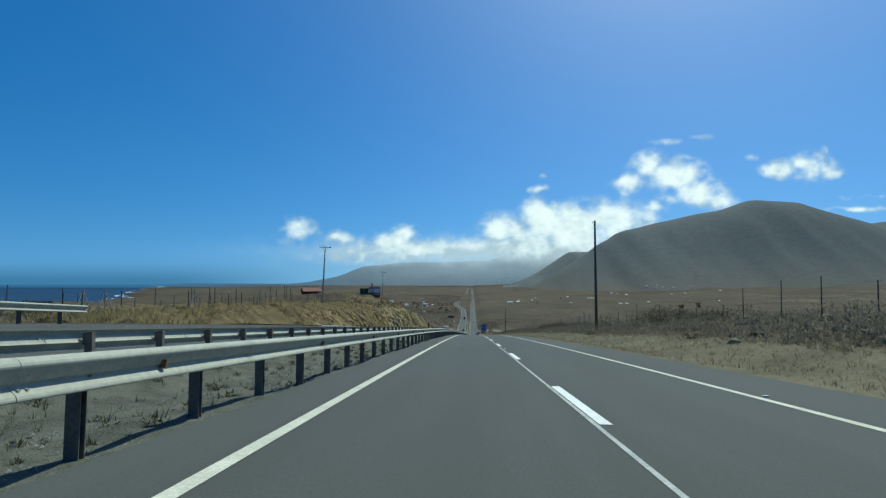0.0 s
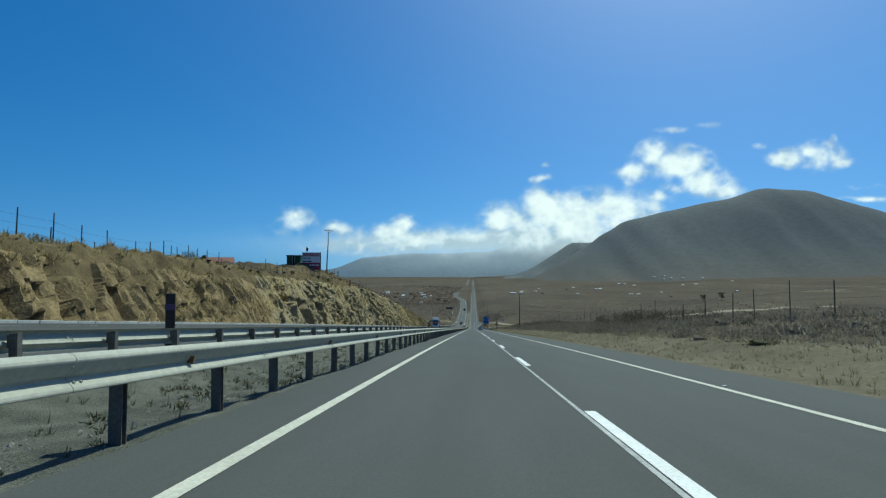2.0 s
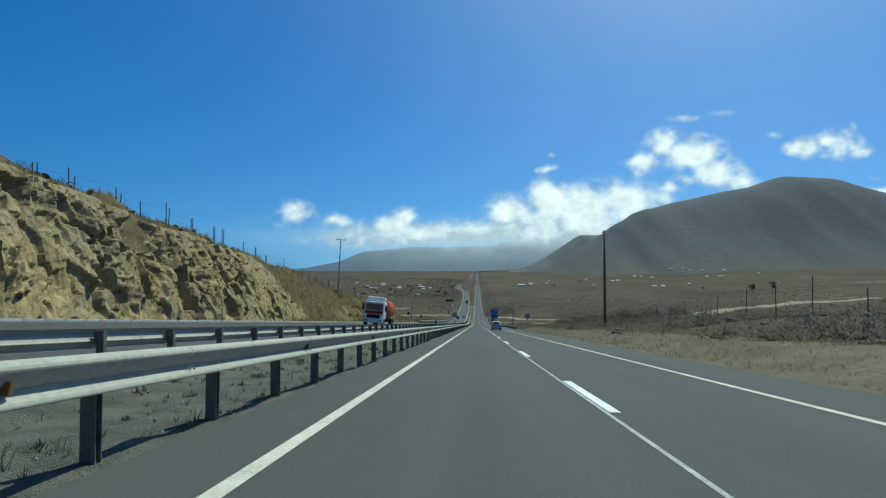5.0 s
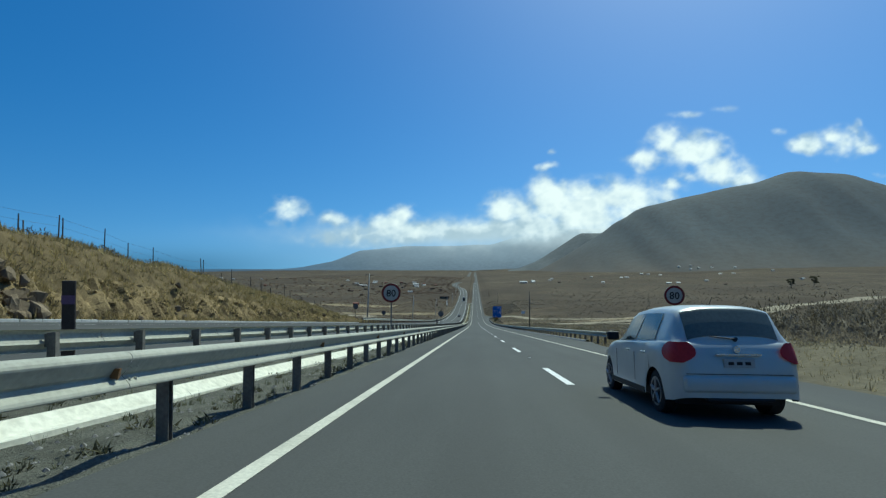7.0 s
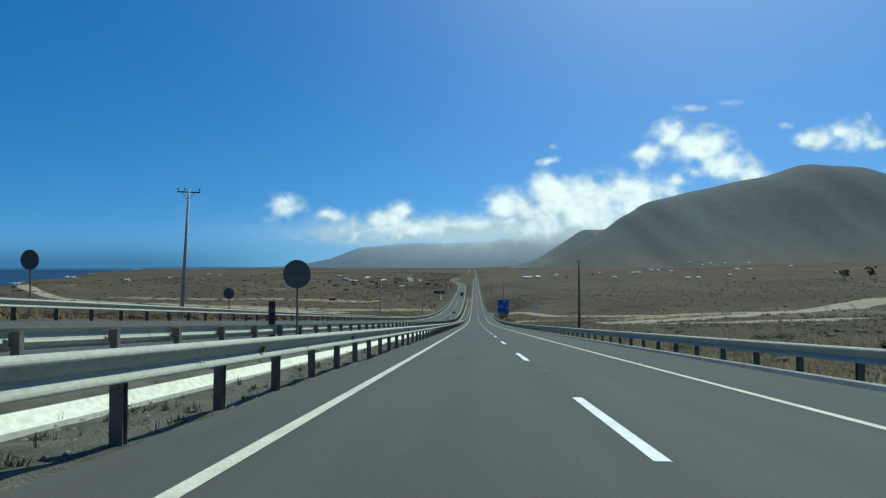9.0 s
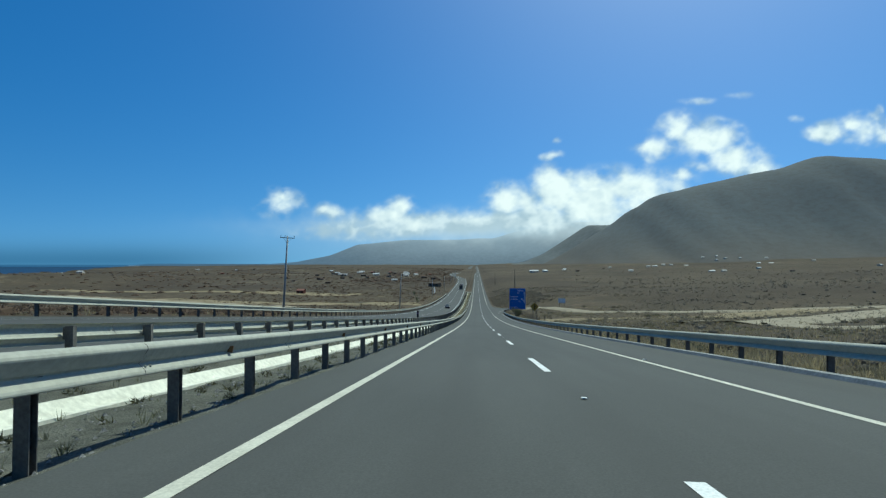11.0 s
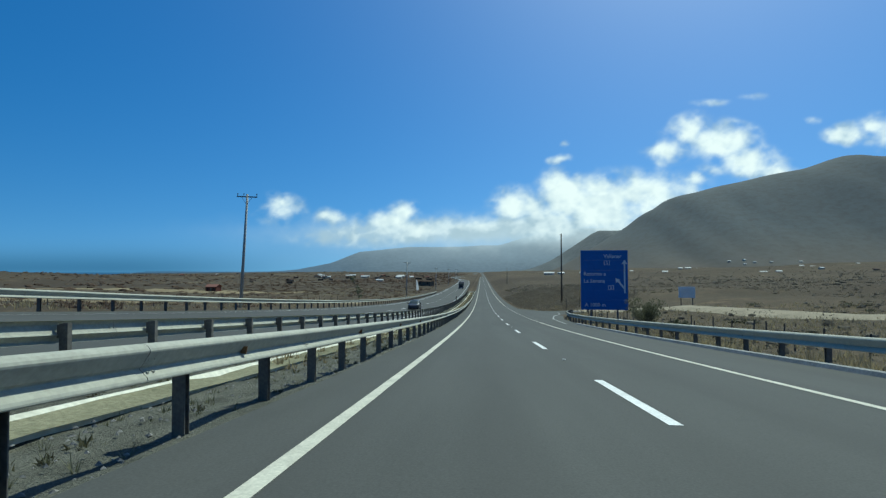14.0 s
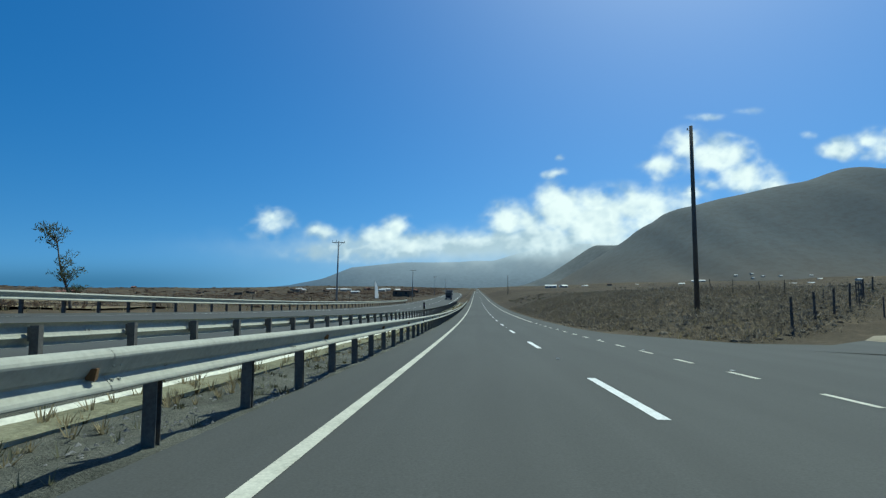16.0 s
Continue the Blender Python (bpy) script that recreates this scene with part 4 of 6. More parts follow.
p = spread(40000, 7.7, 15, -20, 300, 0.6, lambda x, y: x > 7.9 + 0.5 * fbm(x / 2, y / 3))
stuff(tuft_mesh("near_verge_grass", p, prng.uniform(0.07, 0.27, len(p)), 7, M_STRAW, 22, 0.026), "dense dry grass along the asphalt edge", "grass")
p = spread(9000, 7.7, 15, 280, 640, 0.45, lambda x, y: off_tracks(x, y) & ((x > 9.0) | (y < 285) | (y > 640)) & (x > np.interp(y, EDGE_Y, EDGE_X) + 0.4))
stuff(tuft_mesh("verge_grass", p, prng.uniform(0.15, 0.5, len(p)), 16, M_STRAW, 2, 0.016), "dry straw-coloured grass on the verge", "grass")
p = np.concatenate([spread(16000, 14, 70, -20, 700, 0.3, off_tracks), spread(26000, 9.6, 46, 284, 600, 0.35, lambda x, y: off_tracks(x, y) & (x > np.interp(y, EDGE_Y, EDGE_X) + 1.2))])
stuff(tuft_mesh("field_grass", p, prng.uniform(0.15, 0.45, len(p)), 8, M_STRAW, 3, 0.024), "dry yellow grass between the shrubs", "grass")
p = spread(40000, -29, -18.7, 26, 352, 0.75, lambda x, y: ((y < 112) & (fbm(x / 2.2, y / 3.0) > 0.0)) | ((y > 226) & (y < 250)) | ((y >= 250) & ((x < -20.9) | (x > -19.4))) | (x < -22.6))
p[:, 2] += relief(p[:, 0], p[:, 1]) + 0.03
p2 = spread(24000, -29, -18.7, 214, 350, 0.9, lambda x, y: (y < 250) | (x < -20.6) | (x > -19.4))
p2[:, 2] += relief(p2[:, 0], p2[:, 1]) + 0.03
p = np.concatenate([p, p2])
stuff(tuft_mesh("slope_grass", p, prng.uniform(0.15, 0.6, len(p)) ** 1.3 * 1.15, 7, M_SLOPEGRASS, 4, 0.032), "dry golden grass on the cut slope", "grass")
p = np.concatenate([FACES["earth_bank"][prng.randint(0, len(FACES["earth_bank"]), 7000)], FACES["clay_bank"][prng.randint(0, len(FACES["clay_bank"]), 12000)], FACES["rock_cut"][prng.randint(0, len(FACES["rock_cut"]), 5000)]])
p = p[fbm(p[:, 1] / 2.5, p[:, 2] / 1.2, 3) > prng.uniform(-0.15, 0.3, len(p))]
stuff(tuft_mesh("bank_tufts", p, prng.uniform(0.1, 0.4, len(p)), 7, M_SLOPEGRASS, 52, 0.028), "dry grass tufts rooted in the banks", "grass")
k = prng.rand(len(p)) < 0.05
stuff(leafy_mesh("bank_shrubs", p[k], prng.uniform(0.15, 0.45, k.sum()), 40, 0.06, M_THICKET, 0.8, 53, 1.1, 0.3), "small brown shrubs rooted in the banks", "scrub")
p = spread(9000, -70, -18.7, 330, 760, 0.4)
p2 = spread(5000, -70, -18.9, -30, 60, 0.4)
p = np.concatenate([p, p2])
stuff(tuft_mesh("plain_grass", p, prng.uniform(0.15, 0.5, len(p)), 9, M_STRAW, 5, 0.024), "dry grass on the plain", "grass")
p = spread(26000, -6.5, -3.35, -20, 740, 0.5, lambda x, y: (y < 250) | (x < -5.68) | (x > -5.06))
p[:, 2] = median_z(p[:, 0], p[:, 1])
stuff(tuft_mesh("median_weeds", p, prng.uniform(0.05, 0.2, len(p)), 9, M_MEDGRASS, 6, 0.014), "dry weeds in the median", "weeds")
q = spread(3600, -5.45, -4.3, 520, 740, 0.5)
q[:, 2] = road_z(q[:, 1]) + np.interp(q[:, 0], (-5.5, -5.05, -4.9, -4.3), (-0.045, -0.06, -0.13, -0.12))
stuff(tuft_mesh("median_grass", q, prng.uniform(0.1, 0.32, len(q)), 10, M_STRAW, 31, 0.02), "yellow-green dry grass in the median", "grass")
k = prng.rand(len(p)) < 0.2
stuff(leafy_mesh("median_herbs", p[k], prng.uniform(0.06, 0.2, k.sum()), 26, 0.035, M_GREEN, 0.6, 7, 1.0, 0), "small green herbs in the median gravel", "weeds")
p = spread(4600, 11.8, 27, -20, 300, 0.3, off_tracks)
stuff(leafy_mesh("verge_scrub", p, prng.uniform(0.3, 1.1, len(p)) * smooth(11.0, 14.0, p[:, 0]), 50, 0.083, M_SCRUB, 0.8, 28, 1.15, 0), "dark twiggy scrub behind the grass verge", "scrub")
p = spread(9500, 12, 90, -20, 760, 0.3, off_tracks)
stuff(leafy_mesh("roadside_scrub", p, prng.uniform(0.3, 1.1, len(p)) ** 1.2, 24, 0.09, M_SCRUB, 0.7, 8, 1.2, 0.4), "dense dark grey-brown desert scrub", "scrub")
p = spread(8500, 15, 130, 300, 760, 0.35, off_tracks)
stuff(leafy_mesh("low_scrub", p, prng.uniform(0.2, 0.65, len(p)), 16, 0.085, M_BRUSH, 0.75, 41, 1.15, 0.3), "low brown scrub on the ground below the hills", "scrub")
p = np.concatenate([spread(1500, 13, 75, -20, 300, 0.3), spread(90, 17, 34, 252, 296, 0.0)])
stuff(leafy_mesh("dark_bushes", p, prng.uniform(0.6, 1.7, len(p)), 135, 0.085, M_BRUSH, 0.75, 19, 1.2, 0.35), "larger dark bushes behind the verge", "scrub")
q = np.array([(-26.4, 115.2), (-26.8, 116.6), (-28.0, 121.0)])
p = np.concatenate([np.column_stack([q, land_z(q[:, 0], q[:, 1]) + 0.3]), spread(42, 20, 36, 136, 168), spread(26, 22, 34, 60, 84), spread(70, 17, 36, 254, 302)])
stuff(leafy_mesh("thicket", p, np.where(p[:, 0] < 0, 0.75, prng.uniform(0.8, 1.9, len(p))), 420, 0.085, M_THICKET, 1.0, 23, 1.1, 0.35), "tall dark brown thicket behind the verge", "scrub")
p = spread(900, 12, 60, -20, 760, 0.2, off_tracks)
stuff(leafy_mesh("green_scrub", p, prng.uniform(0.3, 0.9, len(p)), 110, 0.07, M_GREEN, 0.45, 9, 1.3), "olive green desert shrubs", "scrub")
p = spread(1500, 7.5, 34, 598, 700, 0.0, lambda x, y: off_tracks(x, y) & (x > np.interp(y, EDGE_Y, EDGE_X) + 1.2))
q = np.array([(17.2, 586.6), (18.1, 586.9), (16.6, 586.2), (19.0, 587.0)])
p = np.concatenate([p, np.column_stack([q, land_z(q[:, 0], q[:, 1])])])
stuff(leafy_mesh("bank_scrub", p, prng.uniform(0.6, 1.4, len(p)), 66, 0.1, M_SCRUB, 0.55, 10, 1.3, 0.2), "dark tangled scrub on the bank at the junction", "scrub")
p = np.concatenate([spread(7000, 90, 800, 100, 1600, 0.25), spread(7000, 85, 420, 100, 900, 0.25)])
stuff(leafy_mesh("valley_scrub", p, prng.uniform(0.35, 1.7, len(p)) ** 1.1, 9, 0.22, M_SCRUB, 0.7, 12, 1.25, 0.45), "dark scrub across the valley floor", "scrub")
def clear_of_road(x, y):
    return x < -20 + opposite_shift(y)


p = spread(8500, -140, -24, 345, 1000, 0.3, clear_of_road)
stuff(leafy_mesh("coast_scrub", p, prng.uniform(0.3, 1.0, len(p)), 19, 0.155, M_BROWNBRUSH, 0.55, 33, 1.4, 0.5), "low brown scrub beside the opposite carriageway", "scrub")
p = np.concatenate([spread(8500, -700, -135, 300, 1700, 0.25), spread(3500, -140, -30, 900, 1700, 0.25, clear_of_road)])
stuff(leafy_mesh("plain_scrub", p, prng.uniform(0.6, 2.0, len(p)), 9, 0.25, M_BROWNBRUSH, 0.5, 13, 1.7, 0.8), "dark scrub across the coastal plain", "scrub")
p = spread(1000, -75, -22, 338, 480, 0.25)
stuff(leafy_mesh("hillside_bushes", p, prng.uniform(0.4, 1.2, len(p)), 60, 0.09, M_BROWNBRUSH, 0.6, 16, 1.2), "brown bushes on the ground above the coast", "scrub")
p = np.concatenate([spread(170, -31, -26, 232, 345), spread(70, -36, -27, 172, 232)])
stuff(leafy_mesh("ridge_bushes", p, prng.uniform(0.45, 1.0, len(p)), 130, 0.075, M_THICKET, 0.8, 44, 1.1, 0.4), "dark bushes under the fence above the grassy slope", "scrub")
p = spread(620, -30, -25, 20, 350, 0.25)
stuff(leafy_mesh("crest_bushes", p, prng.uniform(0.3, 0.95, len(p)), 120, 0.08, M_BRUSH, 0.7, 15, 1.1, 0.3), "dark bushes along the crest of the slope", "scrub")
p = spread(700, -44, -19.5, 20, 350, 0.2, lambda x, y: (y < 112) | (y > 226) | (x < -23))
stuff(leafy_mesh("slope_scrub", p, prng.uniform(0.25, 0.75, len(p)), 90, 0.07, M_GREEN, 0.5, 14, 1.2), "dark olive shrubs on the slope", "scrub")
# pebbles on the median's edge
rs = np.random.RandomState(21)
pv, pf = [], []
for k in range(19000):
    x, y = -3.12 - 1.6 * rs.rand() ** 1.7, rs.uniform(-10, 640)
    z, s = float(road_z(y)) - 0.075, rs.uniform(0.012, 0.042)
    o = len(pv)
    q = rs.uniform(0.6, 1.3, (5, 1)) * s * np.array([(1, 0, 0), (0, 1, 0), (-1, 0, 0), (0, -1, 0), (0, 0, .8)])
    pv += (q + (x, y, z)).tolist()
    pf += [(o + a, o + b, o + c) for a, b, c in ((0, 1, 4), (1, 2, 4), (2, 3, 4), (3, 0, 4))]
M_PEBBLE = mottled("pebbles", (0.12, 0.115, 0.10), (0.30, 0.285, 0.26), 6.0, 0.95)
stuff(mesh_object("median_stones", pv, pf, M_PEBBLE), "loose grey stones along the median edge", "stones")

# ---- poles and wires ----
M_POLE = mottled("concrete_pole", (0.34, 0.33, 0.30), (0.52, 0.51, 0.47), 2.0, 0.9, 0, 0.2, 8, 0.3, 0.005)
M_WOOD = mottled("dark_weathered_wood", (0.085, 0.075, 0.06), (0.19, 0.165, 0.135), 2.0, 0.9, 0, 0.2, 10, 0.4, 0.006, (1, 1, 0.2))
M_ARM = mottled("dark_crossarm", (0.05, 0.048, 0.045), (0.12, 0.115, 0.11), 5.0, 0.8)
M_WIRE = mottled("wire", (0.03, 0.03, 0.03), (0.06, 0.06, 0.06), 5.0, 0.6, 0.3)


def ground_at(x, y):
    return float(land_z(np.array(float(x)), np.array(float(y))))


def line_pole(x, y, top, lean):
    """A tapered concrete pole with a steel crossarm, braces and pin insulators. top is its height over the road."""
    z0 = ground_at(x, y) - 0.6
    h = float(road_z(y)) + top - z0
    root = tagged(new("utility_pole"), "pale concrete utility pole with a steel crossarm", "utility pole", "poles of the power line")
    root.matrix_basis = pose(x, y, z0, 0, lean + 1.4)
    part("shaft", tube_bm((0, 0, 0), (0, 0, h), 0.17, 0.10, 10), M_POLE, root, "", True)
    arm = part("crossarm", box_bm(-1.05, -0.06, h - 0.32, 1.05, 0.0, h - 0.21, 0.01), M_ARM, root, "dark steel crossarm")
    for sx in (-1, 1):
        part("brace", tube_bm((0.06 * sx, -0.1, h - 0.95), (0.55 * sx, -0.04, h - 0.3), 0.018, 0.018, 6), M_ARM, root)
    for sx in (-0.98, -0.35, 0.98):
        bm = tube_bm((sx, -0.03, h - 0.21), (sx, -0.03, h - 0.06), 0.012, 0.012, 6)
        tube(bm, (sx, -0.03, h - 0.08), (sx, -0.03, h + 0.02), 0.05, 0.06, 8)
        tube(bm, (sx, -0.03, h + 0.02), (sx, -0.03, h + 0.08), 0.045, 0.025, 8)
        part("insulator", bm, M_ARM, arm)
    return root


for x, y, top, lean in ((-26.0, 85.3, 15.4, 1.2), (-33.0, 181, 23.0, 1.4), (-28.3, 279, 18.2, 1.6), (-25.4, 371, 12.6, 1.4), (-27.2, 470, 12.4, 1.6), (-24.0, 556, 12.4, 1.4), (-22.5, 654, 11.6, 0), (-22.5, 748, 11.6, 0), (-22.5, 842, 11.6, 0), (-22.5, 936, 11.6, 0)):
    line_pole(x, y, top, lean)


def wood_pole(x, y, top):
    z0 = ground_at(x, y) - 0.8
    h = float(road_z(y)) + top - z0
    root = tagged(new("wooden_pole"), "dark weathered wooden pole with one wire", "utility pole", "wooden poles of the single wire")
    root.matrix_basis = pose(x, y, z0)
    part("shaft", tube_bm((0, 0, 0), (0, 0, h), 0.2, 0.13, 10), M_WOOD, root, "", True)
    bm = tube_bm((-0.15, 0, h - 0.35), (-0.27, 0, h - 0.3), 0.02, 0.02, 6)
    tube(bm, (-0.27, 0, h - 0.34), (-0.27, 0, h - 0.16), 0.05, 0.04, 8)
    part("insulator", bm, M_ARM, root)
    return Vector((x - 0.27, y, z0 + h - 0.16))


tops = [wood_pole(16.8, y, top) for y, top in ((-110, 15.5), (67, 15.5), (246, 13.5), (409, 11.0), (616, 15.8), (842, 12.0))]
wire = tagged(new("overhead_wire"), "single thin dark wire hanging between wooden poles", "wire")
for a, b in zip(tops, tops[1:]):
    bm = bmesh.new()
    pts = [a.lerp(b, k / 24) - Vector((0, 0, 4.6 * 4 * (k / 24) * (1 - k / 24))) for k in range(25)]
    for p0, p1 in zip(pts, pts[1:]):
        tube(bm, p0, p1, 0.007, 0.007, 5, False)
    bmesh.ops.remove_doubles(bm, verts=bm.verts, dist=0.015)
    part("span", bm, M_WIRE, wire)

# ---- fences ----
M_STAKE = mottled("grey_fence_wood", (0.05, 0.045, 0.038), (0.16, 0.14, 0.12), 4.0, 0.9)


def fence(label, xf, y0, y1, step, height, rise=0.0, wires=3, twin=False):
    root = tagged(new("wire_fence"), label, "fence", "wire fences on the land")
    n = int((y1 - y0) / step)
    heads = []
    for k in range(n + 1):
        y = y0 + k * step + random.uniform(-0.8, 0.8)
        x = xf(y) + random.uniform(-0.2, 0.2)
        z, h = ground_at(x, y) + rise, height * random.uniform(0.55, 1.2)
        part("stake", tube_bm((x, y, z - 0.4), (x + random.uniform(-.08, .08), y + random.uniform(-.08, .08), z + h), 0.05, 0.035, 6), M_STAKE, root)
        if twin and random.random() < 0.6:
            part("stake", tube_bm((x - 0.1, y + 0.45, z - 0.4), (x - 0.1 + random.uniform(-.1, .1), y + 0.5, z + h * random.uniform(0.7, 1.1)), 0.05, 0.035, 6), M_STAKE, root)
        heads.append((x, y, z))
    for w in range(wires):
        bm = bmesh.new()
        for a, b in zip(heads, heads[1:]):
            hh = height * (0.3 + 0.25 * w)
            tube(bm, (a[0], a[1], a[2] + hh), (b[0], b[1], b[2] + hh), 0.006, 0.006, 4, False)
        bmesh.ops.remove_doubles(bm, verts=bm.verts, dist=0.006)
        part("strand", bm, M_WIRE, root)
    return root


fence("weathered wire fence on the crest of the slope", lambda y: -26.2 - 0.02 * (y - 60), 44, 175, 1.7, 2.1)
fence("weathered wire fence above the grassy slope", lambda y: -27.0 + 0.01 * (y - 200), 186, 338, 3.2, 2.1, 0.0, 3, True)
fence("grey wire fence beside the scrub", lambda y: 24 + 0.01 * y, 0, 262, 5.0, 2.8)
fence("grey wire fence beside the side road", lambda y: 24 + 0.1 * (y - 606), 608, 700, 5.5, 1.6)
fence("low wire fence on the coastal plain", lambda y: -34, 480, 760, 6.5, 1.6)
fence("grey wire fence before the coast", lambda y: -33, -28, 42, 3.0, 1.9)

fence("old double fence of thin stakes near the coast", lambda y: -36 - 0.02 * y, -20, 90, 2.6, 2.1)
fence("low fence of short stakes behind the guardrail", lambda y: 14.0, 500, 583, 1.6, 1.25, 0.0, 2)
M_BRACE = mottled("pale_brace_wood", (0.28, 0.26, 0.21), (0.48, 0.45, 0.38), 3.0, 0.9)
for bx, by in ((-27.6, 36), (-27.5, 48), (-27.6, 64), (-28, 90), (-31, 38), (-28.2, 120), (27.5, 274)):
    br = tagged(new("fence_brace"), "pale wooden poles leaning together as a fence brace", "fence brace", "braces of the fences")
    br.matrix_basis = pose(bx, by, ground_at(bx, by), 0, 0, random.uniform(60, 120))
    part("pole", tube_bm((0, 0, -0.2), (0.05, 0, 2.0), 0.05, 0.045, 7), M_BRACE, br)
    for s in (-1, 1):
        part("strut", tube_bm((s * 0.95, 0, -0.15), (0.06 * s, 0.03, 1.75), 0.045, 0.04, 7), M_BRACE, br)

# posts and a gate at the mouth of the side road
side = tagged(new("post_fence"), "short wooden post fence beside the gravel side road", "fence", "wire fences on the land")
ends = []
for px_, py_ in ((15.5, 602.4), (18.5, 605.3), (21.5, 608.2), (25.0, 611.8), (29.0, 616.0), (33.5, 621.0)):
    pz = ground_at(px_, py_)
    hh = random.uniform(1.3, 1.9)
    part("post", tube_bm((px_, py_, pz - 0.4), (px_ + random.uniform(-.1, .1), py_, pz + hh), 0.075, 0.06, 8), M_STAKE, side)
    ends.append((px_, py_, pz))
for hh in (0.45, 0.95):
    bm = bmesh.new()
    for a, b in zip(ends, ends[1:]):
        tube(bm, (a[0], a[1], a[2] + hh), (b[0], b[1], b[2] + hh), 0.008, 0.008, 4, False)
    part("strand", bm, M_WIRE, side)
gate = tagged(new("farm_gate"), "small weathered wooden gate with crossed boards", "gate")
gate.matrix_basis = pose(27.0, 613.6, ground_at(27.0, 613.6), 0, 0, 40)
for dx in (-0.6, 0.0, 0.6):
    part("stile", box_bm(dx - 0.05, 0, 0.1, dx + 0.05, 0.06, 1.75, 0.008), M_STAKE, gate)
for z in (0.2, 0.65, 1.1, 1.55):
    part("board", box_bm(-0.65, -0.03, z, 0.65, 0.0, z + 0.12, 0.006), M_STAKE, gate)
part("brace", tube_bm((-0.6, -0.045, 0.25), (0.6, -0.045, 1.6), 0.035, 0.035, 6), M_STAKE, gate)

# wooden hurdle by the first fence
hurdle = tagged(new("wooden_hurdle"), "weathered upright wooden planks fixed as a gate", "gate")
hz = ground_at(-30.2, 33)
M_PALING = mottled("pale_plank_wood", (0.13, 0.115, 0.08), (0.28, 0.25, 0.18), 3.0, 0.9, 0, 0.2, 10, 0.3, 0.004, (1, 1, 0.2))
hurdle.matrix_basis = pose(-30.2, 33, hz)
for k in range(12):
    part("plank", box_bm(-1.15 + 0.19 * k, 0, 0.05, -1.15 + 0.19 * k + 0.16, 0.025, 1.25 + random.uniform(-.05, .05), 0.004), M_PALING, hurdle)
for z in (0.35, 1.0):
    part("rail", box_bm(-1.2, 0.025, z, 1.2, 0.07, z + 0.09), M_STAKE, hurdle)

# ---- marker posts on the median ----
M_MARK = mottled("dark_marker_plastic", (0.025, 0.02, 0.018), (0.062, 0.052, 0.046), 5.0, 0.5)
for y in (82, 152, 264, 346.5, 462, 640):
    mk = tagged(new("marker_post"), "tall dark flat marker post beside the guardrail", "marker post", "marker posts of the median")
    mk.matrix_basis = pose(-6.95, y, float(road_z(y)) + 0.12)
    part("blade", box_bm(-0.12, -0.02, -0.3, 0.12, 0.02, 1.75, 0.012), M_MARK, mk)
    part("band", box_bm(-0.122, -0.0235, 1.35, 0.122, -0.021, 1.5), mottled("dull_reflector", (0.10, 0.06, 0.12), (0.16, 0.10, 0.2), 8, 0.5) if y == 82 else bpy.data.materials["dull_reflector"], mk)

# ---- road studs ----
M_STUD = mottled("white_stud", (0.5, 0.5, 0.46), (0.7, 0.7, 0.66), 10, 0.4, 0, 0.5)
bm = bmesh.new()
box(bm, -0.045, -0.04, 0, 0.045, 0.04, 0.018, 0.009)
STUD = bpy.data.meshes.new("road_stud")
bm.to_mesh(STUD)
bm.free()
STUD.materials.append(M_STUD)
for x, z, y0, step, n in ((X_DASH, -0.012, 2.4, 22.6, 32), (X_RIGHT + 0.22, -0.035, 9.0, 24.0, 24), (X_RIGHT + 0.15, -0.035, 582, 5.8, 8)):
    for k in range(n):
        y = y0 + k * step
        ob = tagged(new("road_stud", STUD), "small white raised road stud on the asphalt", "road stud", "road studs")
        ob.matrix_basis = pose(x, y, float(road_z(y)) + z + 0.004, slope_deg(y))

# ---- writing ----
def writing(name, text, size, material, parent, x, y, z, turn=0.0, align="LEFT", stretch=1.0):
    """Raised lettering with the built-in font, upright, facing -y; turn 180 to face +y."""
    cu = bpy.data.curves.new(name, "FONT")
    cu.body, cu.size, cu.extrude, cu.align_x, cu.resolution_u, cu.offset = text, size, 0.004, align, 2, size * 0.012
    tmp = bpy.data.objects.new(name, cu)
    me = bpy.data.meshes.new_from_object(tmp)
    bpy.data.objects.remove(tmp)
    me.materials.append(material)
    ob = new(name, me)
    ob.parent = parent
    ob.matrix_basis = pose(x, y, z, 90, 0, turn) @ Matrix.Diagonal((stretch, 1, 1, 1))
    return ob


def plain(name, c, rough=0.55, spec=0.35):
    return mottled(name, tuple(0.82 * q for q in c), c, 2.5, rough, 0, spec, 9, 0.05, 0.001)


M_BLUE = plain("sign_blue", (0.035, 0.16, 0.52))
M_SIGNWHITE = plain("sign_white", (0.85, 0.86, 0.86))
M_BACK = plain("sign_back_grey", (0.13, 0.13, 0.135), 0.7)
M_RED = plain("sign_dark_red", (0.16, 0.018, 0.022))
M_BLACK = plain("sign_black", (0.012, 0.012, 0.012))
M_YELLOW = plain("sign_yellow", (0.40, 0.235, 0.035))
M_TUBE = plain("sign_post_steel", (0.16, 0.155, 0.15), 0.6)
M_SILVER = plain("dull_sign_face", (0.46, 0.46, 0.45))


def disc(bm, r, y0, y1, z, seg=36):
    tube(bm, (0, y0, z), (0, y1, z), r, r, seg)
    return bm


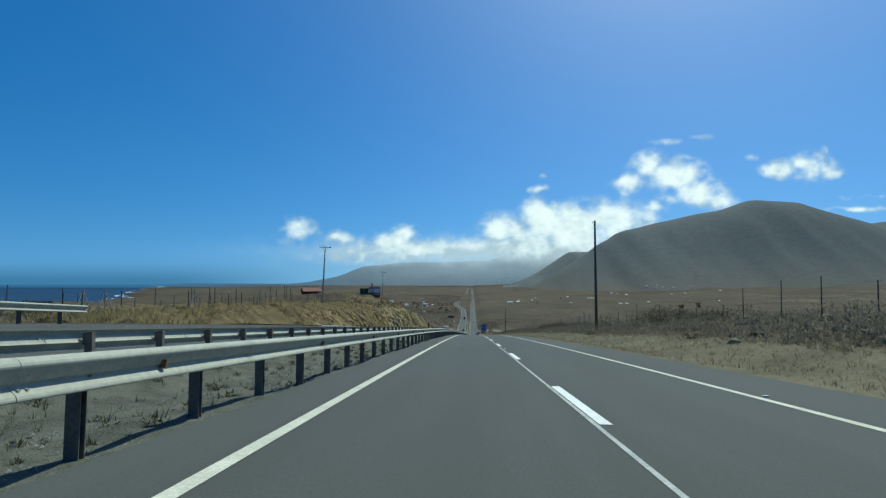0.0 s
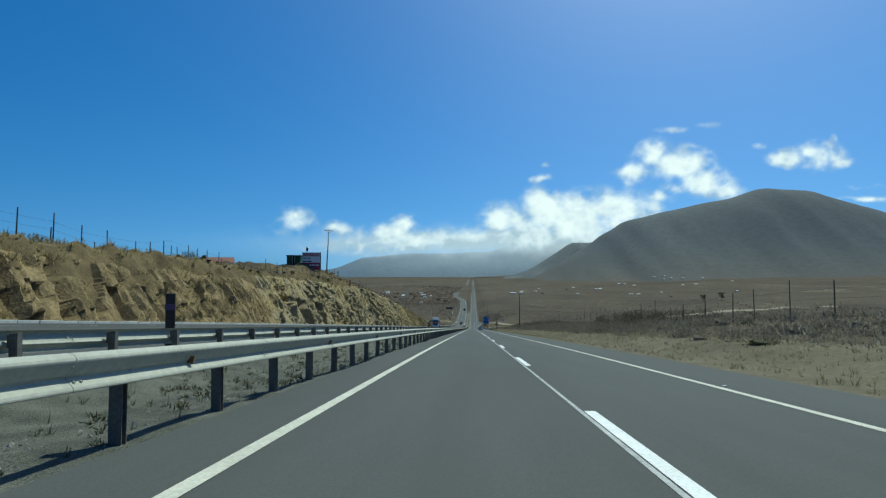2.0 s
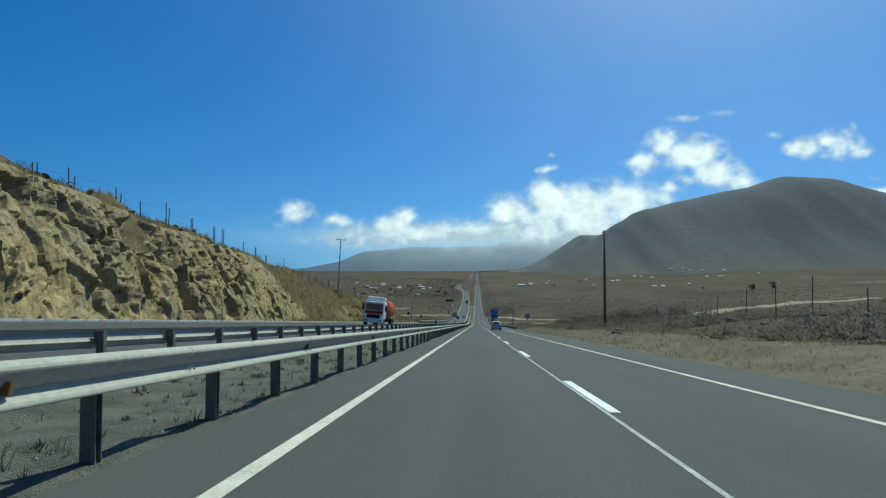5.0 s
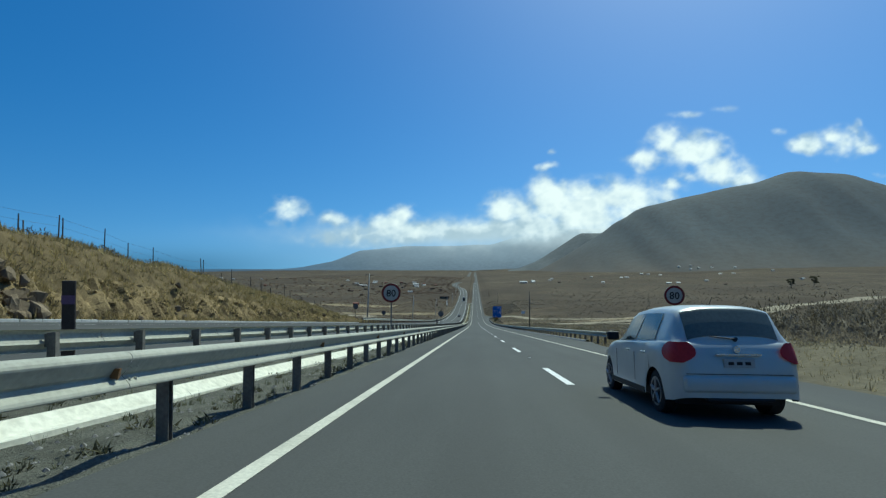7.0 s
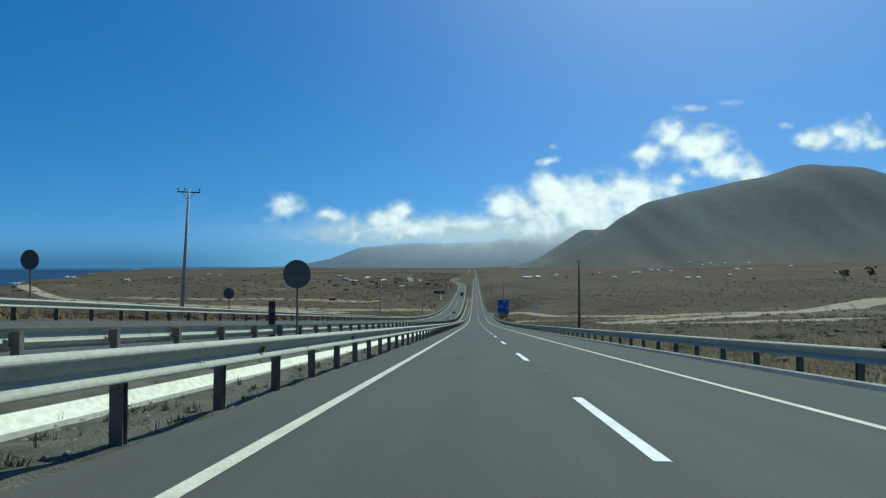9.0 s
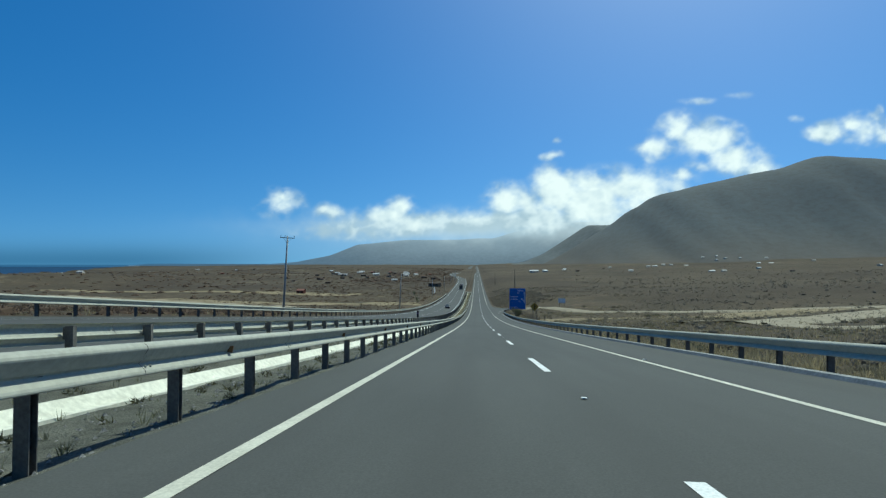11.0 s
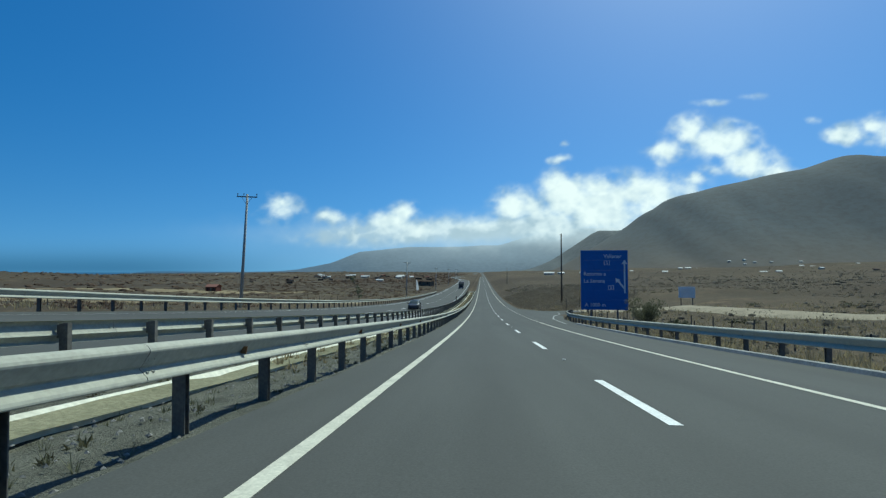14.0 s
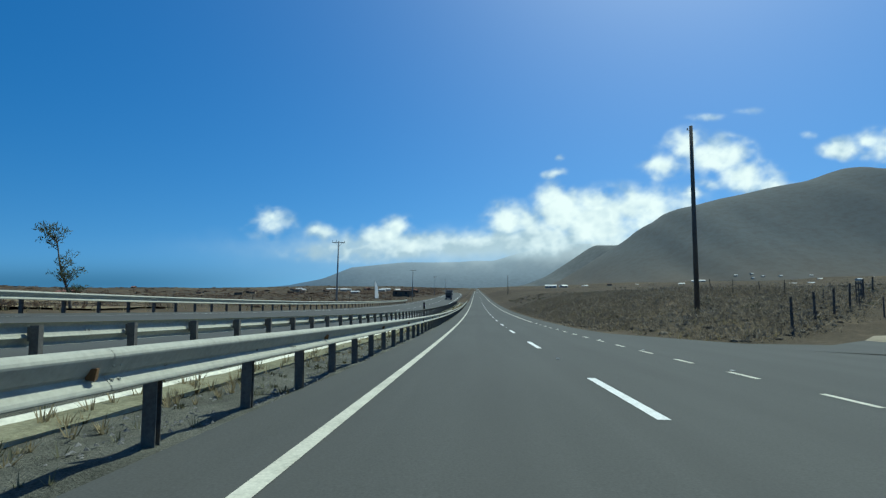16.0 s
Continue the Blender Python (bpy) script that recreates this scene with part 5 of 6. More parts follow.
def ring(bm, r0, r1, y0, y1, z, seg=36):
    rows = []
    for r, y in ((r0, y0), (r1, y0), (r1, y1), (r0, y1)):
        rows.append([bm.verts.new((r * math.cos(2 * math.pi * k / seg), y, z + r * math.sin(2 * math.pi * k / seg))) for k in range(seg)])
    for a in range(4):
        b = (a + 1) % 4
        for k in range(seg):
            bm.faces.new((rows[a][k], rows[a][(k + 1) % seg], rows[b][(k + 1) % seg], rows[b][k]))
    return bm


def round_sign(x, y, zc, r, front, base):
    """A round traffic sign on a steel post: its face, or its grey back with two clamps."""
    z0 = float(road_z(y)) + base
    h = float(road_z(y)) + zc - z0
    lab = "round speed limit sign with a dark red rim" if front else "dark grey back of a round traffic sign"
    root = tagged(new("traffic_sign"), lab, "traffic sign", "round signs of the highway")
    root.matrix_basis = pose(x, y, z0, 0, 0, random.uniform(-4, 4))
    part("post", box_bm(-0.035, 0.0, -0.5, 0.035, 0.07, h + r * 0.6, 0.008), M_TUBE, root)
    plate = part("plate", disc(bmesh.new(), r, -0.03, -0.005, h), M_SILVER if front else M_BACK, root)
    if front:
        part("rim", ring(bmesh.new(), r * 0.78, r * 0.995, -0.036, -0.031, h), M_RED, plate)
        writing("number", "80", r * 1.02, M_BLACK, plate, 0, -0.036, h - r * 0.36, 0, "CENTER")
    else:
        part("edge", ring(bmesh.new(), r * 0.97, r * 1.01, -0.04, 0.0, h), M_BACK, plate)
        for dz in (-0.3, 0.3):
            part("clamp", box_bm(-r * 0.75, -0.05, h + dz * r - 0.02, r * 0.75, -0.03, h + dz * r + 0.02), M_TUBE, plate)
    return root


round_sign(-4.55, 282.5, 2.8, 0.52, True, -0.1)
round_sign(10.5, 282.8, 2.75, 0.52, True, -0.1)
round_sign(-6.3, 347.2, 2.9, 0.52, False, 0.0)
round_sign(-24.2, 355, 4.4, 0.55, False, 1.1)
round_sign(-21.6, 372, 3.5, 0.5, False, 1.1)


def direction_sign(x0, x1, y, z0, z1):
    """The large blue direction panel: folded sheet panels on two steel posts."""
    root = tagged(new("direction_sign"), "large blue road direction panel with white lettering", "road sign")
    r = float(road_z(y))
    W, H = x1 - x0, z1 - z0
    root.matrix_basis = pose(x0, y, r + z0, 0, 0, -3)
    for fx in (0.22, 0.78):
        part("post", box_bm(W * fx - 0.09, 0.06, -z0 - 1.2, W * fx + 0.09, 0.22, H * 0.96, 0.01), M_TUBE, root)
    n = 6
    board = None
    for k in range(n):
        b = part("panel", box_bm(0, 0, H * k / n + 0.004, W, 0.05, H * (k + 1) / n - 0.004, 0.006), M_BLUE, root)
        board = board or b
    yy = -0.004
    def at(fx, fy):
        return W * fx, H * (1 - fy)
    for text, fx, fy, cap in (("Vallenar", 0.49, 0.13, 0.068), ("Retorno a", 0.06, 0.425, 0.068), ("La Serena", 0.06, 0.545, 0.068), ("A 1000 m", 0.08, 0.945, 0.066)):
        px, pz = at(fx, fy)
        writing("lettering", text, H * cap * 1.36, M_SIGNWHITE, root, px, yy, pz, 0, "LEFT", 0.96)
    for fx, fy in ((0.56, 0.21), (0.64, 0.625)):
        px, pz = at(fx, fy)
        bm = bmesh.new()
        for s in (-1, 1):
            box(bm, px + s * 0.3 - 0.025, yy - 0.004, pz - 0.26, px + s * 0.3 + 0.025, yy, pz + 0.26)
            box(bm, px - 0.27, yy - 0.004, pz + s * 0.235 - 0.02, px + 0.27, yy, pz + s * 0.235 + 0.02)
        badge = part("route_badge", bm, M_SIGNWHITE, root)
        writing("numeral", "5", 0.46, M_SIGNWHITE, badge, px, yy, pz - 0.16, 0, "CENTER")
    # arrows: a straight shaft with a head, and a branch to the left
    def bar(bm, a, b, w):
        a, b = Vector((a[0], 0, a[1])), Vector((b[0], 0, b[1]))
        d = (b - a).normalized()
        s = Vector((d.z, 0, -d.x)) * w / 2
        q = [a - s, a + s, b + s, b - s]
        f = [bm.verts.new((v.x, yy - 0.004, v.z)) for v in q]
        g = [bm.verts.new((v.x, yy + 0.003, v.z)) for v in q]
        bm.faces.new(f)
        for k in range(4):
            bm.faces.new((f[k], g[k], g[(k + 1) % 4], f[(k + 1) % 4]))
    def head(bm, tip, d, size):
        d = Vector((d[0], 0, d[1])).normalized()
        s = Vector((d.z, 0, -d.x))
        t = Vector((tip[0], 0, tip[1]))
        q = [t, t - d * size + s * size * 0.62, t - d * size - s * size * 0.62]
        f = [bm.verts.new((v.x, yy - 0.005, v.z)) for v in q]
        g = [bm.verts.new((v.x, yy + 0.003, v.z)) for v in q]
        bm.faces.new(f)
        for k in range(3):
            bm.faces.new((f[k], g[k], g[(k + 1) % 3], f[(k + 1) % 3]))
    bm = bmesh.new()
    bar(bm, at(0.93, 0.72), at(0.93, 0.22), 0.17)
    head(bm, at(0.93, 0.155), (0, 1), 0.5)
    part("arrow", bm, M_SIGNWHITE, root)
    bm = bmesh.new()
    bar(bm, at(0.92, 0.64), at(0.79, 0.51), 0.2)
    head(bm, at(0.735, 0.465), (-0.72, 0.9), 0.5)
    part("branch_arrow", bm, M_SIGNWHITE, root)
    return root


direction_sign(11.3, 16.6, 567.6, 1.0, 7.9)

# yellow warning diamond on two posts
diamond = tagged(new("warning_sign"), "yellow diamond junction warning sign on two posts", "traffic sign")
dz = float(road_z(487))
diamond.matrix_basis = pose(10.2, 487, dz)
bm = box_bm(-0.52, -0.03, -0.52, 0.52, 0.0, 0.52, 0.03)
bmesh.ops.transform(bm, matrix=Matrix.Translation((0, 0, 2.75)) @ Matrix.Rotation(radians(45), 4, "Y"), verts=bm.verts)
face = part("plate", bm, M_YELLOW, diamond)
bm = box_bm(-0.05, -0.036, 2.3, 0.05, -0.031, 3.2)
box(bm, 0.05, -0.036, 2.72, 0.2, -0.031, 2.84)
part("symbol", bm, M_BLACK, face)
for dx in (-0.28, 0.28):
    part("post", box_bm(dx - 0.05, 0.0, -0.8, dx + 0.05, 0.09, 2.7, 0.01), M_WOOD, diamond)

# white notice board by the track
notice = tagged(new("notice_board"), "small plain white notice board on two posts", "sign")
nz = ground_at(32.6, 591)
notice.matrix_basis = pose(32.6, 591, nz)
part("panel", box_bm(-1.3, -0.05, 1.5, 1.3, 0.0, 3.3, 0.02), M_SIGNWHITE, notice)
for dx in (-0.9, 0.9):
    part("post", box_bm(dx - 0.06, 0, -0.5, dx + 0.06, 0.1, 3.2), M_WOOD, notice)

# ---- billboard on the crest ----
M_BOARD = plain("billboard_white", (0.90, 0.80, 0.77))
M_MAROON = plain("billboard_maroon", (0.38, 0.045, 0.085))
M_DARKINK = plain("billboard_ink", (0.035, 0.03, 0.04))
bill = tagged(new("billboard"), "weathered land-sale billboard in white and maroon", "billboard")
BZ = float(road_z(175)) + 13.3
bill.matrix_basis = pose(-36.5, 175, BZ + 0.35, 0, 0, 6)
part("face", box_bm(0, 0, -0.6, 3.9, 0.06, 3.2, 0.01), M_BOARD, bill)
part("footer", box_bm(0.02, -0.004, -0.58, 3.88, 0.0, 1.0), M_MAROON, bill)
part("backing", box_bm(0.1, 0.062, 0.1, 3.8, 0.1, 3.1), M_WOOD, bill)
part("edge", box_bm(3.9, -0.02, -0.6, 4.02, 0.12, 3.22), M_DARKINK, bill)
part("header", box_bm(0.02, -0.004, 2.34, 3.88, 0.0, 3.18), plain("faded_pink", (0.62, 0.42, 0.42)), bill)
writing("headline", "PARCELAS.CL", 0.98, M_MAROON, bill, 0.08, -0.01, 2.42, 0, "LEFT", 0.6)
writing("offer", "5.000 MTS", 0.56, M_DARKINK, bill, 0.14, -0.004, 1.74, 0, "LEFT", 0.72)
for x0, x1 in ((0.14, 0.7), (0.8, 1.15), (1.25, 2.0)):
    part("text_bar", box_bm(x0, -0.006, 1.12, x1, 0.0, 1.4), M_DARKINK, bill)
for x0, x1 in ((0.25, 1.0), (1.15, 1.9), (2.05, 2.7), (2.85, 3.6)):
    part("text_bar", box_bm(x0, -0.008, 0.32, x1, -0.003, 0.58), M_BOARD, bill)
for dx in (0.35, 2.0, 3.6):
    part("leg", box_bm(dx - 0.08, 0.06, -3.6, dx + 0.08, 0.2, 3.1), M_WOOD, bill)
pole = tagged(new("flag"), "small red and white flag on a thin pole", "flag")
pole.matrix_basis = pose(-35.7, 175.3, BZ + 0.35)
part("staff", tube_bm((0, 0, -2.5), (0, 0, 4.5), 0.025, 0.02, 6), M_TUBE, pole)
bm = bmesh.new()
vs = [[bm.verts.new((0.02 + 0.09 * k - 0.02 * j, 0.04 * math.sin(k * 1.3), 4.45 - 0.16 * j - 0.07 * k)) for k in range(6)] for j in range(6)]
for j in range(5):
    for k in range(5):
        bm.faces.new((vs[j][k], vs[j][k + 1], vs[j + 1][k + 1], vs[j + 1][k]))
part("cloth", bm, plain("flag_red", (0.42, 0.03, 0.04)), pole)
M_HUTGREEN = mottled("dark_green_boards", (0.012, 0.042, 0.022), (0.03, 0.09, 0.05), 2.0, 0.7)
M_HUTPALE = plain("pale_hut_posts", (0.5, 0.47, 0.4))
hut = tagged(new("sales_hut"), "small dark green hut with pale posts beside the billboard", "hut")
hut.matrix_basis = pose(-38.3, 175.4, ground_at(-38.3, 175.4), 0, 0, 6)
for x0, x1 in ((-1.45, -0.35), (0.35, 1.45)):
    part("front_panel", box_bm(x0, -0.9, -0.8, x1, -0.82, 1.9, 0.01), M_HUTGREEN, hut)
for x in (-1.45, 1.37):
    part("side_panel", box_bm(x, -0.82, -0.8, x + 0.08, 0.82, 1.9, 0.01), M_HUTGREEN, hut)
part("back_panel", box_bm(-1.45, 0.82, -0.8, 1.45, 0.9, 2.0, 0.01), M_HUTGREEN, hut)
part("roof", box_bm(-1.6, -1.1, 1.9, 1.6, 1.05, 2.05, 0.02), M_HUTGREEN, hut)
for x in (-0.3, 0.22):
    part("post", box_bm(x, -0.96, -0.8, x + 0.09, -0.87, 1.9), M_HUTPALE, hut, "pale wooden post")
part("step", box_bm(-0.4, -1.3, -0.8, 0.4, -0.97, 0.12, 0.01), M_HUTPALE, hut, "pale step")

# ---- houses ----
M_WALLS = [plain("whitewash", (0.62, 0.56, 0.47), 0.9, 0.1), plain("tan_wall", (0.40, 0.31, 0.21), 0.9, 0.1), plain("red_wall", (0.13, 0.052, 0.04), 0.9, 0.1), plain("brown_boards", (0.20, 0.15, 0.105), 0.9, 0.1)]
M_ROOFS = [plain("zinc_roof", (0.52, 0.51, 0.49), 0.6, 0.4), plain("red_roof", (0.26, 0.13, 0.10), 0.8, 0.1), plain("brown_roof", (0.09, 0.06, 0.045), 0.85, 0.1)]
M_PANE = plain("dark_window", (0.03, 0.035, 0.04), 0.2, 0.5)


def house(label, w, d, h, wall, roof, pitch):
    """A small house: walls, roof with eaves, a door and two windows with frames on the side towards the road."""
    root = tagged(new("house"), label, "house", "houses across the land")
    part("wall", box_bm(-w / 2, -d / 2, -1.0, w / 2, d / 2, h), wall, root)
    bm = bmesh.new()
    e, t = 0.35, 0.09
    prof = [(-d / 2 - e, h - 0.05), (0, h + pitch), (d / 2 + e, h - 0.05), (d / 2 + e, h - 0.05 + t), (0, h + pitch + t), (-d / 2 - e, h - 0.05 + t)]
    a, b = [bm.verts.new((-w / 2 - e, y, z)) for y, z in prof], [bm.verts.new((w / 2 + e, y, z)) for y, z in prof]
    for k in range(6):
        bm.faces.new((a[k], a[(k + 1) % 6], b[(k + 1) % 6], b[k]))
    for s in (a, b):
        bm.faces.new((s[0], s[1], s[4], s[5]))
        bm.faces.new((s[1], s[2], s[3], s[4]))
    part("roof", bm, roof, root)
    if pitch > 0.2:
        bm = bmesh.new()
        for sx in (-w / 2 + 0.02, w / 2 - 0.02):
            bm.faces.new([bm.verts.new(q) for q in ((sx, -d / 2, h - 0.1), (sx, d / 2, h - 0.1), (sx, 0, h + pitch))])
        part("gable", bm, wall, root)
    part("door", box_bm(-0.45, -d / 2 - 0.03, 0, 0.45, -d / 2 + 0.02, min(2.0, h - 0.3)), M_WOOD, root)
    for sx in (-0.3, 0.3):
        win = part("window", box_bm(w * sx - 0.55, -d / 2 - 0.03, h * 0.4, w * sx + 0.55, -d / 2 + 0.02, h * 0.8), M_PANE, root)
        part("sill", box_bm(w * sx - 0.65, -d / 2 - 0.1, h * 0.4 - 0.08, w * sx + 0.65, -d / 2, h * 0.4), wall, win)
    return root


KINDS = [house("white-walled house with a bright zinc roof among scrub", 9, 6, 2.1, M_WALLS[0], M_ROOFS[0], 1.6), house("low white house with a long pale roof", 12, 6, 2.1, M_WALLS[0], M_ROOFS[0], 1.5),
         house("small tan house with a brown roof", 7, 5.5, 2.5, M_WALLS[1], M_ROOFS[2], 1.1), house("red-walled hut with a red-brown roof", 6, 5, 2.5, M_WALLS[2], M_ROOFS[1], 1.2),
         house("dark wooden flat-roofed hut", 9, 5, 2.6, M_WALLS[3], M_ROOFS[2], 0.12)]
# x, y, kind of house, scale
VALLEY_HOUSES = [(92, 1193, 1, 1.7), (112, 1215, 0, 1.3), (121, 1288, 0, 1), (154, 1282, 0, 1), (150, 1144, 2, 1), (222, 1126, 0, 1), (455, 1634, 0, 1.3), (470, 1627, 0, 1.2),
                 (478, 1560, 0, 1.2), (327, 1110, 1, 1), (338, 1099, 0, 1), (518, 1071, 1, 1), (360, 989, 2, 1), (278, 1451, 0, 1), (292, 1260, 0, 1), (382, 1096, 0, 0.9),
                 (770, 1582, 0, 1.2), (303, 1261, 1, 1), (240, 1350, 2, 1.2), (560, 1420, 0, 1.1), (630, 1500, 1, 1.1), (180, 1420, 0, 1)]
COAST_HOUSES = [(-679, 1390, 1, 1.2), (-720, 1684, 1, 1.4), (-813, 1790, 0, 1.6), (-550, 1498, 0, 1.2), (-522, 1530, 2, 1.2), (-209, 1148, 0, 1), (-161, 1027, 2, 1), (-218, 1331, 1, 1.2),
                (-155, 1170, 0, 1), (-118, 1061, 2, 1.1), (-125, 1273, 1, 1), (-92, 1150, 0, 1), (-71, 1153, 3, 1), (-298, 1398, 0, 1.2), (-760, 1305, 1, 1), (-407, 883, 0, 1),
                (-470, 960, 2, 1), (-350, 1060, 3, 1), (-62, 188, 3, 1.06), (-108, 700, 3, 0.75), (-34, 806, 4, 1.0), (-140, 860, 4, 0.8), (-90, 940, 1, 0.8), (-190, 905, 2, 0.8)]
hr = random.Random(17)
while len(COAST_HOUSES) < 48:
    x, y = hr.uniform(-240, -50), hr.uniform(940, 1260)
    if x < -34 + float(opposite_shift(y)):
        COAST_HOUSES.append((x, y, hr.choice((0, 1, 2, 2, 3, 4, 4)), hr.uniform(0.9, 1.3)))
used = set()
for x, y, k, s in VALLEY_HOUSES + COAST_HOUSES:
    s *= 0.66 if y > 850 else 1.0
    z = max(ground_at(x, y), float(RIDGES["mountain_near"](x, y)) if x > 250 and y > 1450 else -999) - (0.5 if s == 1.06 else 0)
    m = pose(x, y, z + 0.1, 0, 0, random.uniform(-35, 35)) @ Matrix.Diagonal((s, s, s, 1))
    if k in used:
        ob = copy_thing(KINDS[k], pose(x, y, z + 0.1, 0, 0, random.uniform(-35, 35)))
        ob.scale = (s, s, s)
    else:
        KINDS[k].matrix_basis = m
        used.add(k)

# houses on the mountain's foot
for x, y in ((624, 1806), (643, 1769), (761, 1750), (656, 1797), (667, 1771), (700, 1760)):
    ob = copy_thing(KINDS[0], pose(x, y, max(ground_at(x, y), float(RIDGES["mountain_near"](x, y))) - 0.3, 0, 0, random.uniform(-30, 30)))
    ob.scale = (0.8, 0.8, 0.8)

# white banner flag near the stalls
banner = tagged(new("banner"), "tall white feather banner on a thin pole", "banner")
bz = ground_at(-25.4, 698)
banner.matrix_basis = pose(-25.4, 698, bz)
part("staff", tube_bm((0, 0, -0.3), (0, 0, 5.2), 0.04, 0.03, 6), M_TUBE, banner)
bm = bmesh.new()
L = [bm.verts.new((0.04, 0.02 * math.sin(k), 1.0 + 0.5 * k)) for k in range(9)]
R = [bm.verts.new((0.04 + w, 0.05 * math.sin(k * 1.2), 1.0 + 0.5 * k)) for k, w in enumerate((0.95, 0.95, 0.9, 0.85, 0.8, 0.72, 0.62, 0.45, 0.2))]
for k in range(8):
    bm.faces.new((L[k], R[k], R[k + 1], L[k + 1]))
part("cloth", bm, plant_material("white_cloth", (0.78, 0.78, 0.78), (0.85, 0.85, 0.85)), banner)

# ---- the leaning gum tree ----
def tree(x, y, h, lean):
    root = tagged(new("tree"), "thin leaning gum tree with sparse foliage", "tree")
    root.matrix_basis = pose(x, y, ground_at(x, y) - 0.2)
    rng = random.Random(4)
    trunk = bmesh.new()
    pts = [Vector((lean * h * (k / 8) ** 1.2, 0.1 * math.sin(k), h * k / 8)) for k in range(9)]
    for k in range(8):
        tube(trunk, pts[k], pts[k + 1], 0.09 * (1 - k / 11), 0.09 * (1 - (k + 1) / 11), 8, False)
    part("trunk", trunk, M_STAKE, root)
    tips = []
    for k in range(26):
        f = rng.uniform(0.2, 1.0)
        a = pts[0].lerp(pts[-1], f)
        a.x = lean * h * f ** 1.2
        side = -1 if f > 0.72 else 1
        b = a + Vector((side * rng.uniform(0.1, 0.8) + rng.uniform(-0.3, 0.3), rng.uniform(-0.6, 0.6), rng.uniform(0.15, 0.7)))
        part("limb", tube_bm(a, b, 0.025, 0.01, 5), M_STAKE, root)
        tips += [b, a.lerp(b, 0.7), b + Vector((rng.uniform(-.3, .3), rng.uniform(-.3, .3), rng.uniform(-.1, .25)))]
    crown = leafy_mesh("crown", [tuple(t) for t in tips], [rng.uniform(0.16, 0.42) for _ in tips], 17, 0.075, M_LEAF, 0.8, 15, 1.15, 0)
    crown.parent = root
    return root


tree(-24.0, 604, 4.6, -0.27)


def bush_tree(x, y, h):
    root = tagged(new("tree"), "dark rounded evergreen tree on the dry slope", "tree", "dark trees on the slope")
    root.matrix_basis = pose(x, y, ground_at(x, y) - 0.3)
    rng = random.Random(int(x))
    part("trunk", tube_bm((0, 0, 0), (0.1, 0, h * 0.5), 0.22, 0.14, 8), M_STAKE, root)
    tips = [Vector((rng.uniform(-1, 1) * h * 0.3, rng.uniform(-1, 1) * h * 0.3, h * rng.uniform(0.35, 0.95))) for _ in range(22)]
    for t in tips[:7]:
        part("limb", tube_bm((0.05, 0, h * 0.35), t, 0.08, 0.03, 5), M_STAKE, root)
    crown = leafy_mesh("crown", [tuple(t) for t in tips], [rng.uniform(0.5, 1.0) * h * 0.18 for _ in tips], 80, 0.3, M_GREEN, 0.8, int(x), 1.0, 0.6)
    crown.parent = root
    return root


bush_tree(322, 780, 9.0)
bush_tree(352, 792, 11.0)


M_SHRUB = plant_material("grey_olive_leaves", (0.085, 0.088, 0.052), (0.25, 0.25, 0.155))


def shrub(x, y, h, wide, seed, dry=False):
    """A loose willowy shrub: many thin stems from one root, each carrying small leaves."""
    root = tagged(new("shrub"), "dry grey-brown twiggy shrub beside the side road" if dry else "loose olive-green shrub with thin stems behind the guardrail", "shrub", "shrubs by the direction sign")
    root.matrix_basis = pose(x, y, ground_at(x, y) - 0.1)
    rng = random.Random(seed)
    tips = []
    for k in range(16):
        a, r = rng.uniform(0, 6.283), wide * rng.uniform(0.15, 0.55)
        end = Vector((r * math.cos(a), r * math.sin(a), h * rng.uniform(0.55, 1.0)))
        mid = end * 0.5 + Vector((0, 0, 0.12 * h))
        bm = tube_bm((0, 0, 0), mid, 0.022, 0.014, 5, caps=False)
        tube(bm, mid, end, 0.014, 0.005, 5, False)
        part("stem", bm, M_STAKE, root)
        tips += [mid, mid.lerp(end, 0.35), mid.lerp(end, 0.7), end]
    crown = leafy_mesh("crown", [tuple(t) for t in tips], [rng.uniform(0.18, 0.4) * h * 0.45 for _ in tips], 34 if dry else 60, 0.045 if dry else 0.055, M_SCRUB if dry else M_SHRUB, 0.9, seed, 1.0, 0)
    crown.parent = root
    return root


for x, y, h, wide, seed in ((11.6, 546, 2.4, 2.2, 51), (12.9, 549.5, 1.8, 1.8, 52), (16.4, 588.2, 2.0, 1.9, 53), (11.8, 541, 1.2, 1.4, 54)):
    shrub(x, y, h, wide, seed, seed == 53)


# ---- vehicles ----
M_SILVERPAINT, n_, l_, b_ = mat("silver_blue_paint", 0.32, 0.1, 0.5)
_v = coords(n_, l_)
l_.new(ramp(n_, l_, noise_node(n_, l_, _v, 3.0), [(0.3, (0.42, 0.46, 0.46)), (0.7, (0.47, 0.51, 0.51))]), b_.inputs["Base Color"])
b_.inputs["Coat Weight"].default_value = 0.25
M_DARKPAINT = plain("dark_car_paint", (0.03, 0.03, 0.035), 0.3, 0.5)
M_CARGLASS = plain("car_glass", (0.085, 0.10, 0.092), 0.1, 0.6)
M_TYRE = mottled("tyre_rubber", (0.012, 0.012, 0.012), (0.03, 0.03, 0.03), 6, 0.85)
M_RIM = mottled("alloy", (0.20, 0.20, 0.21), (0.34, 0.34, 0.35), 8, 0.4, 0.6)
M_TAIL = plain("red_lamp", (0.42, 0.02, 0.03), 0.4, 0.25)
M_TRIM = plain("black_plastic", (0.015, 0.015, 0.017), 0.6)
M_CHROME = mottled("chrome", (0.6, 0.6, 0.6), (0.75, 0.75, 0.75), 6, 0.15, 1.0)
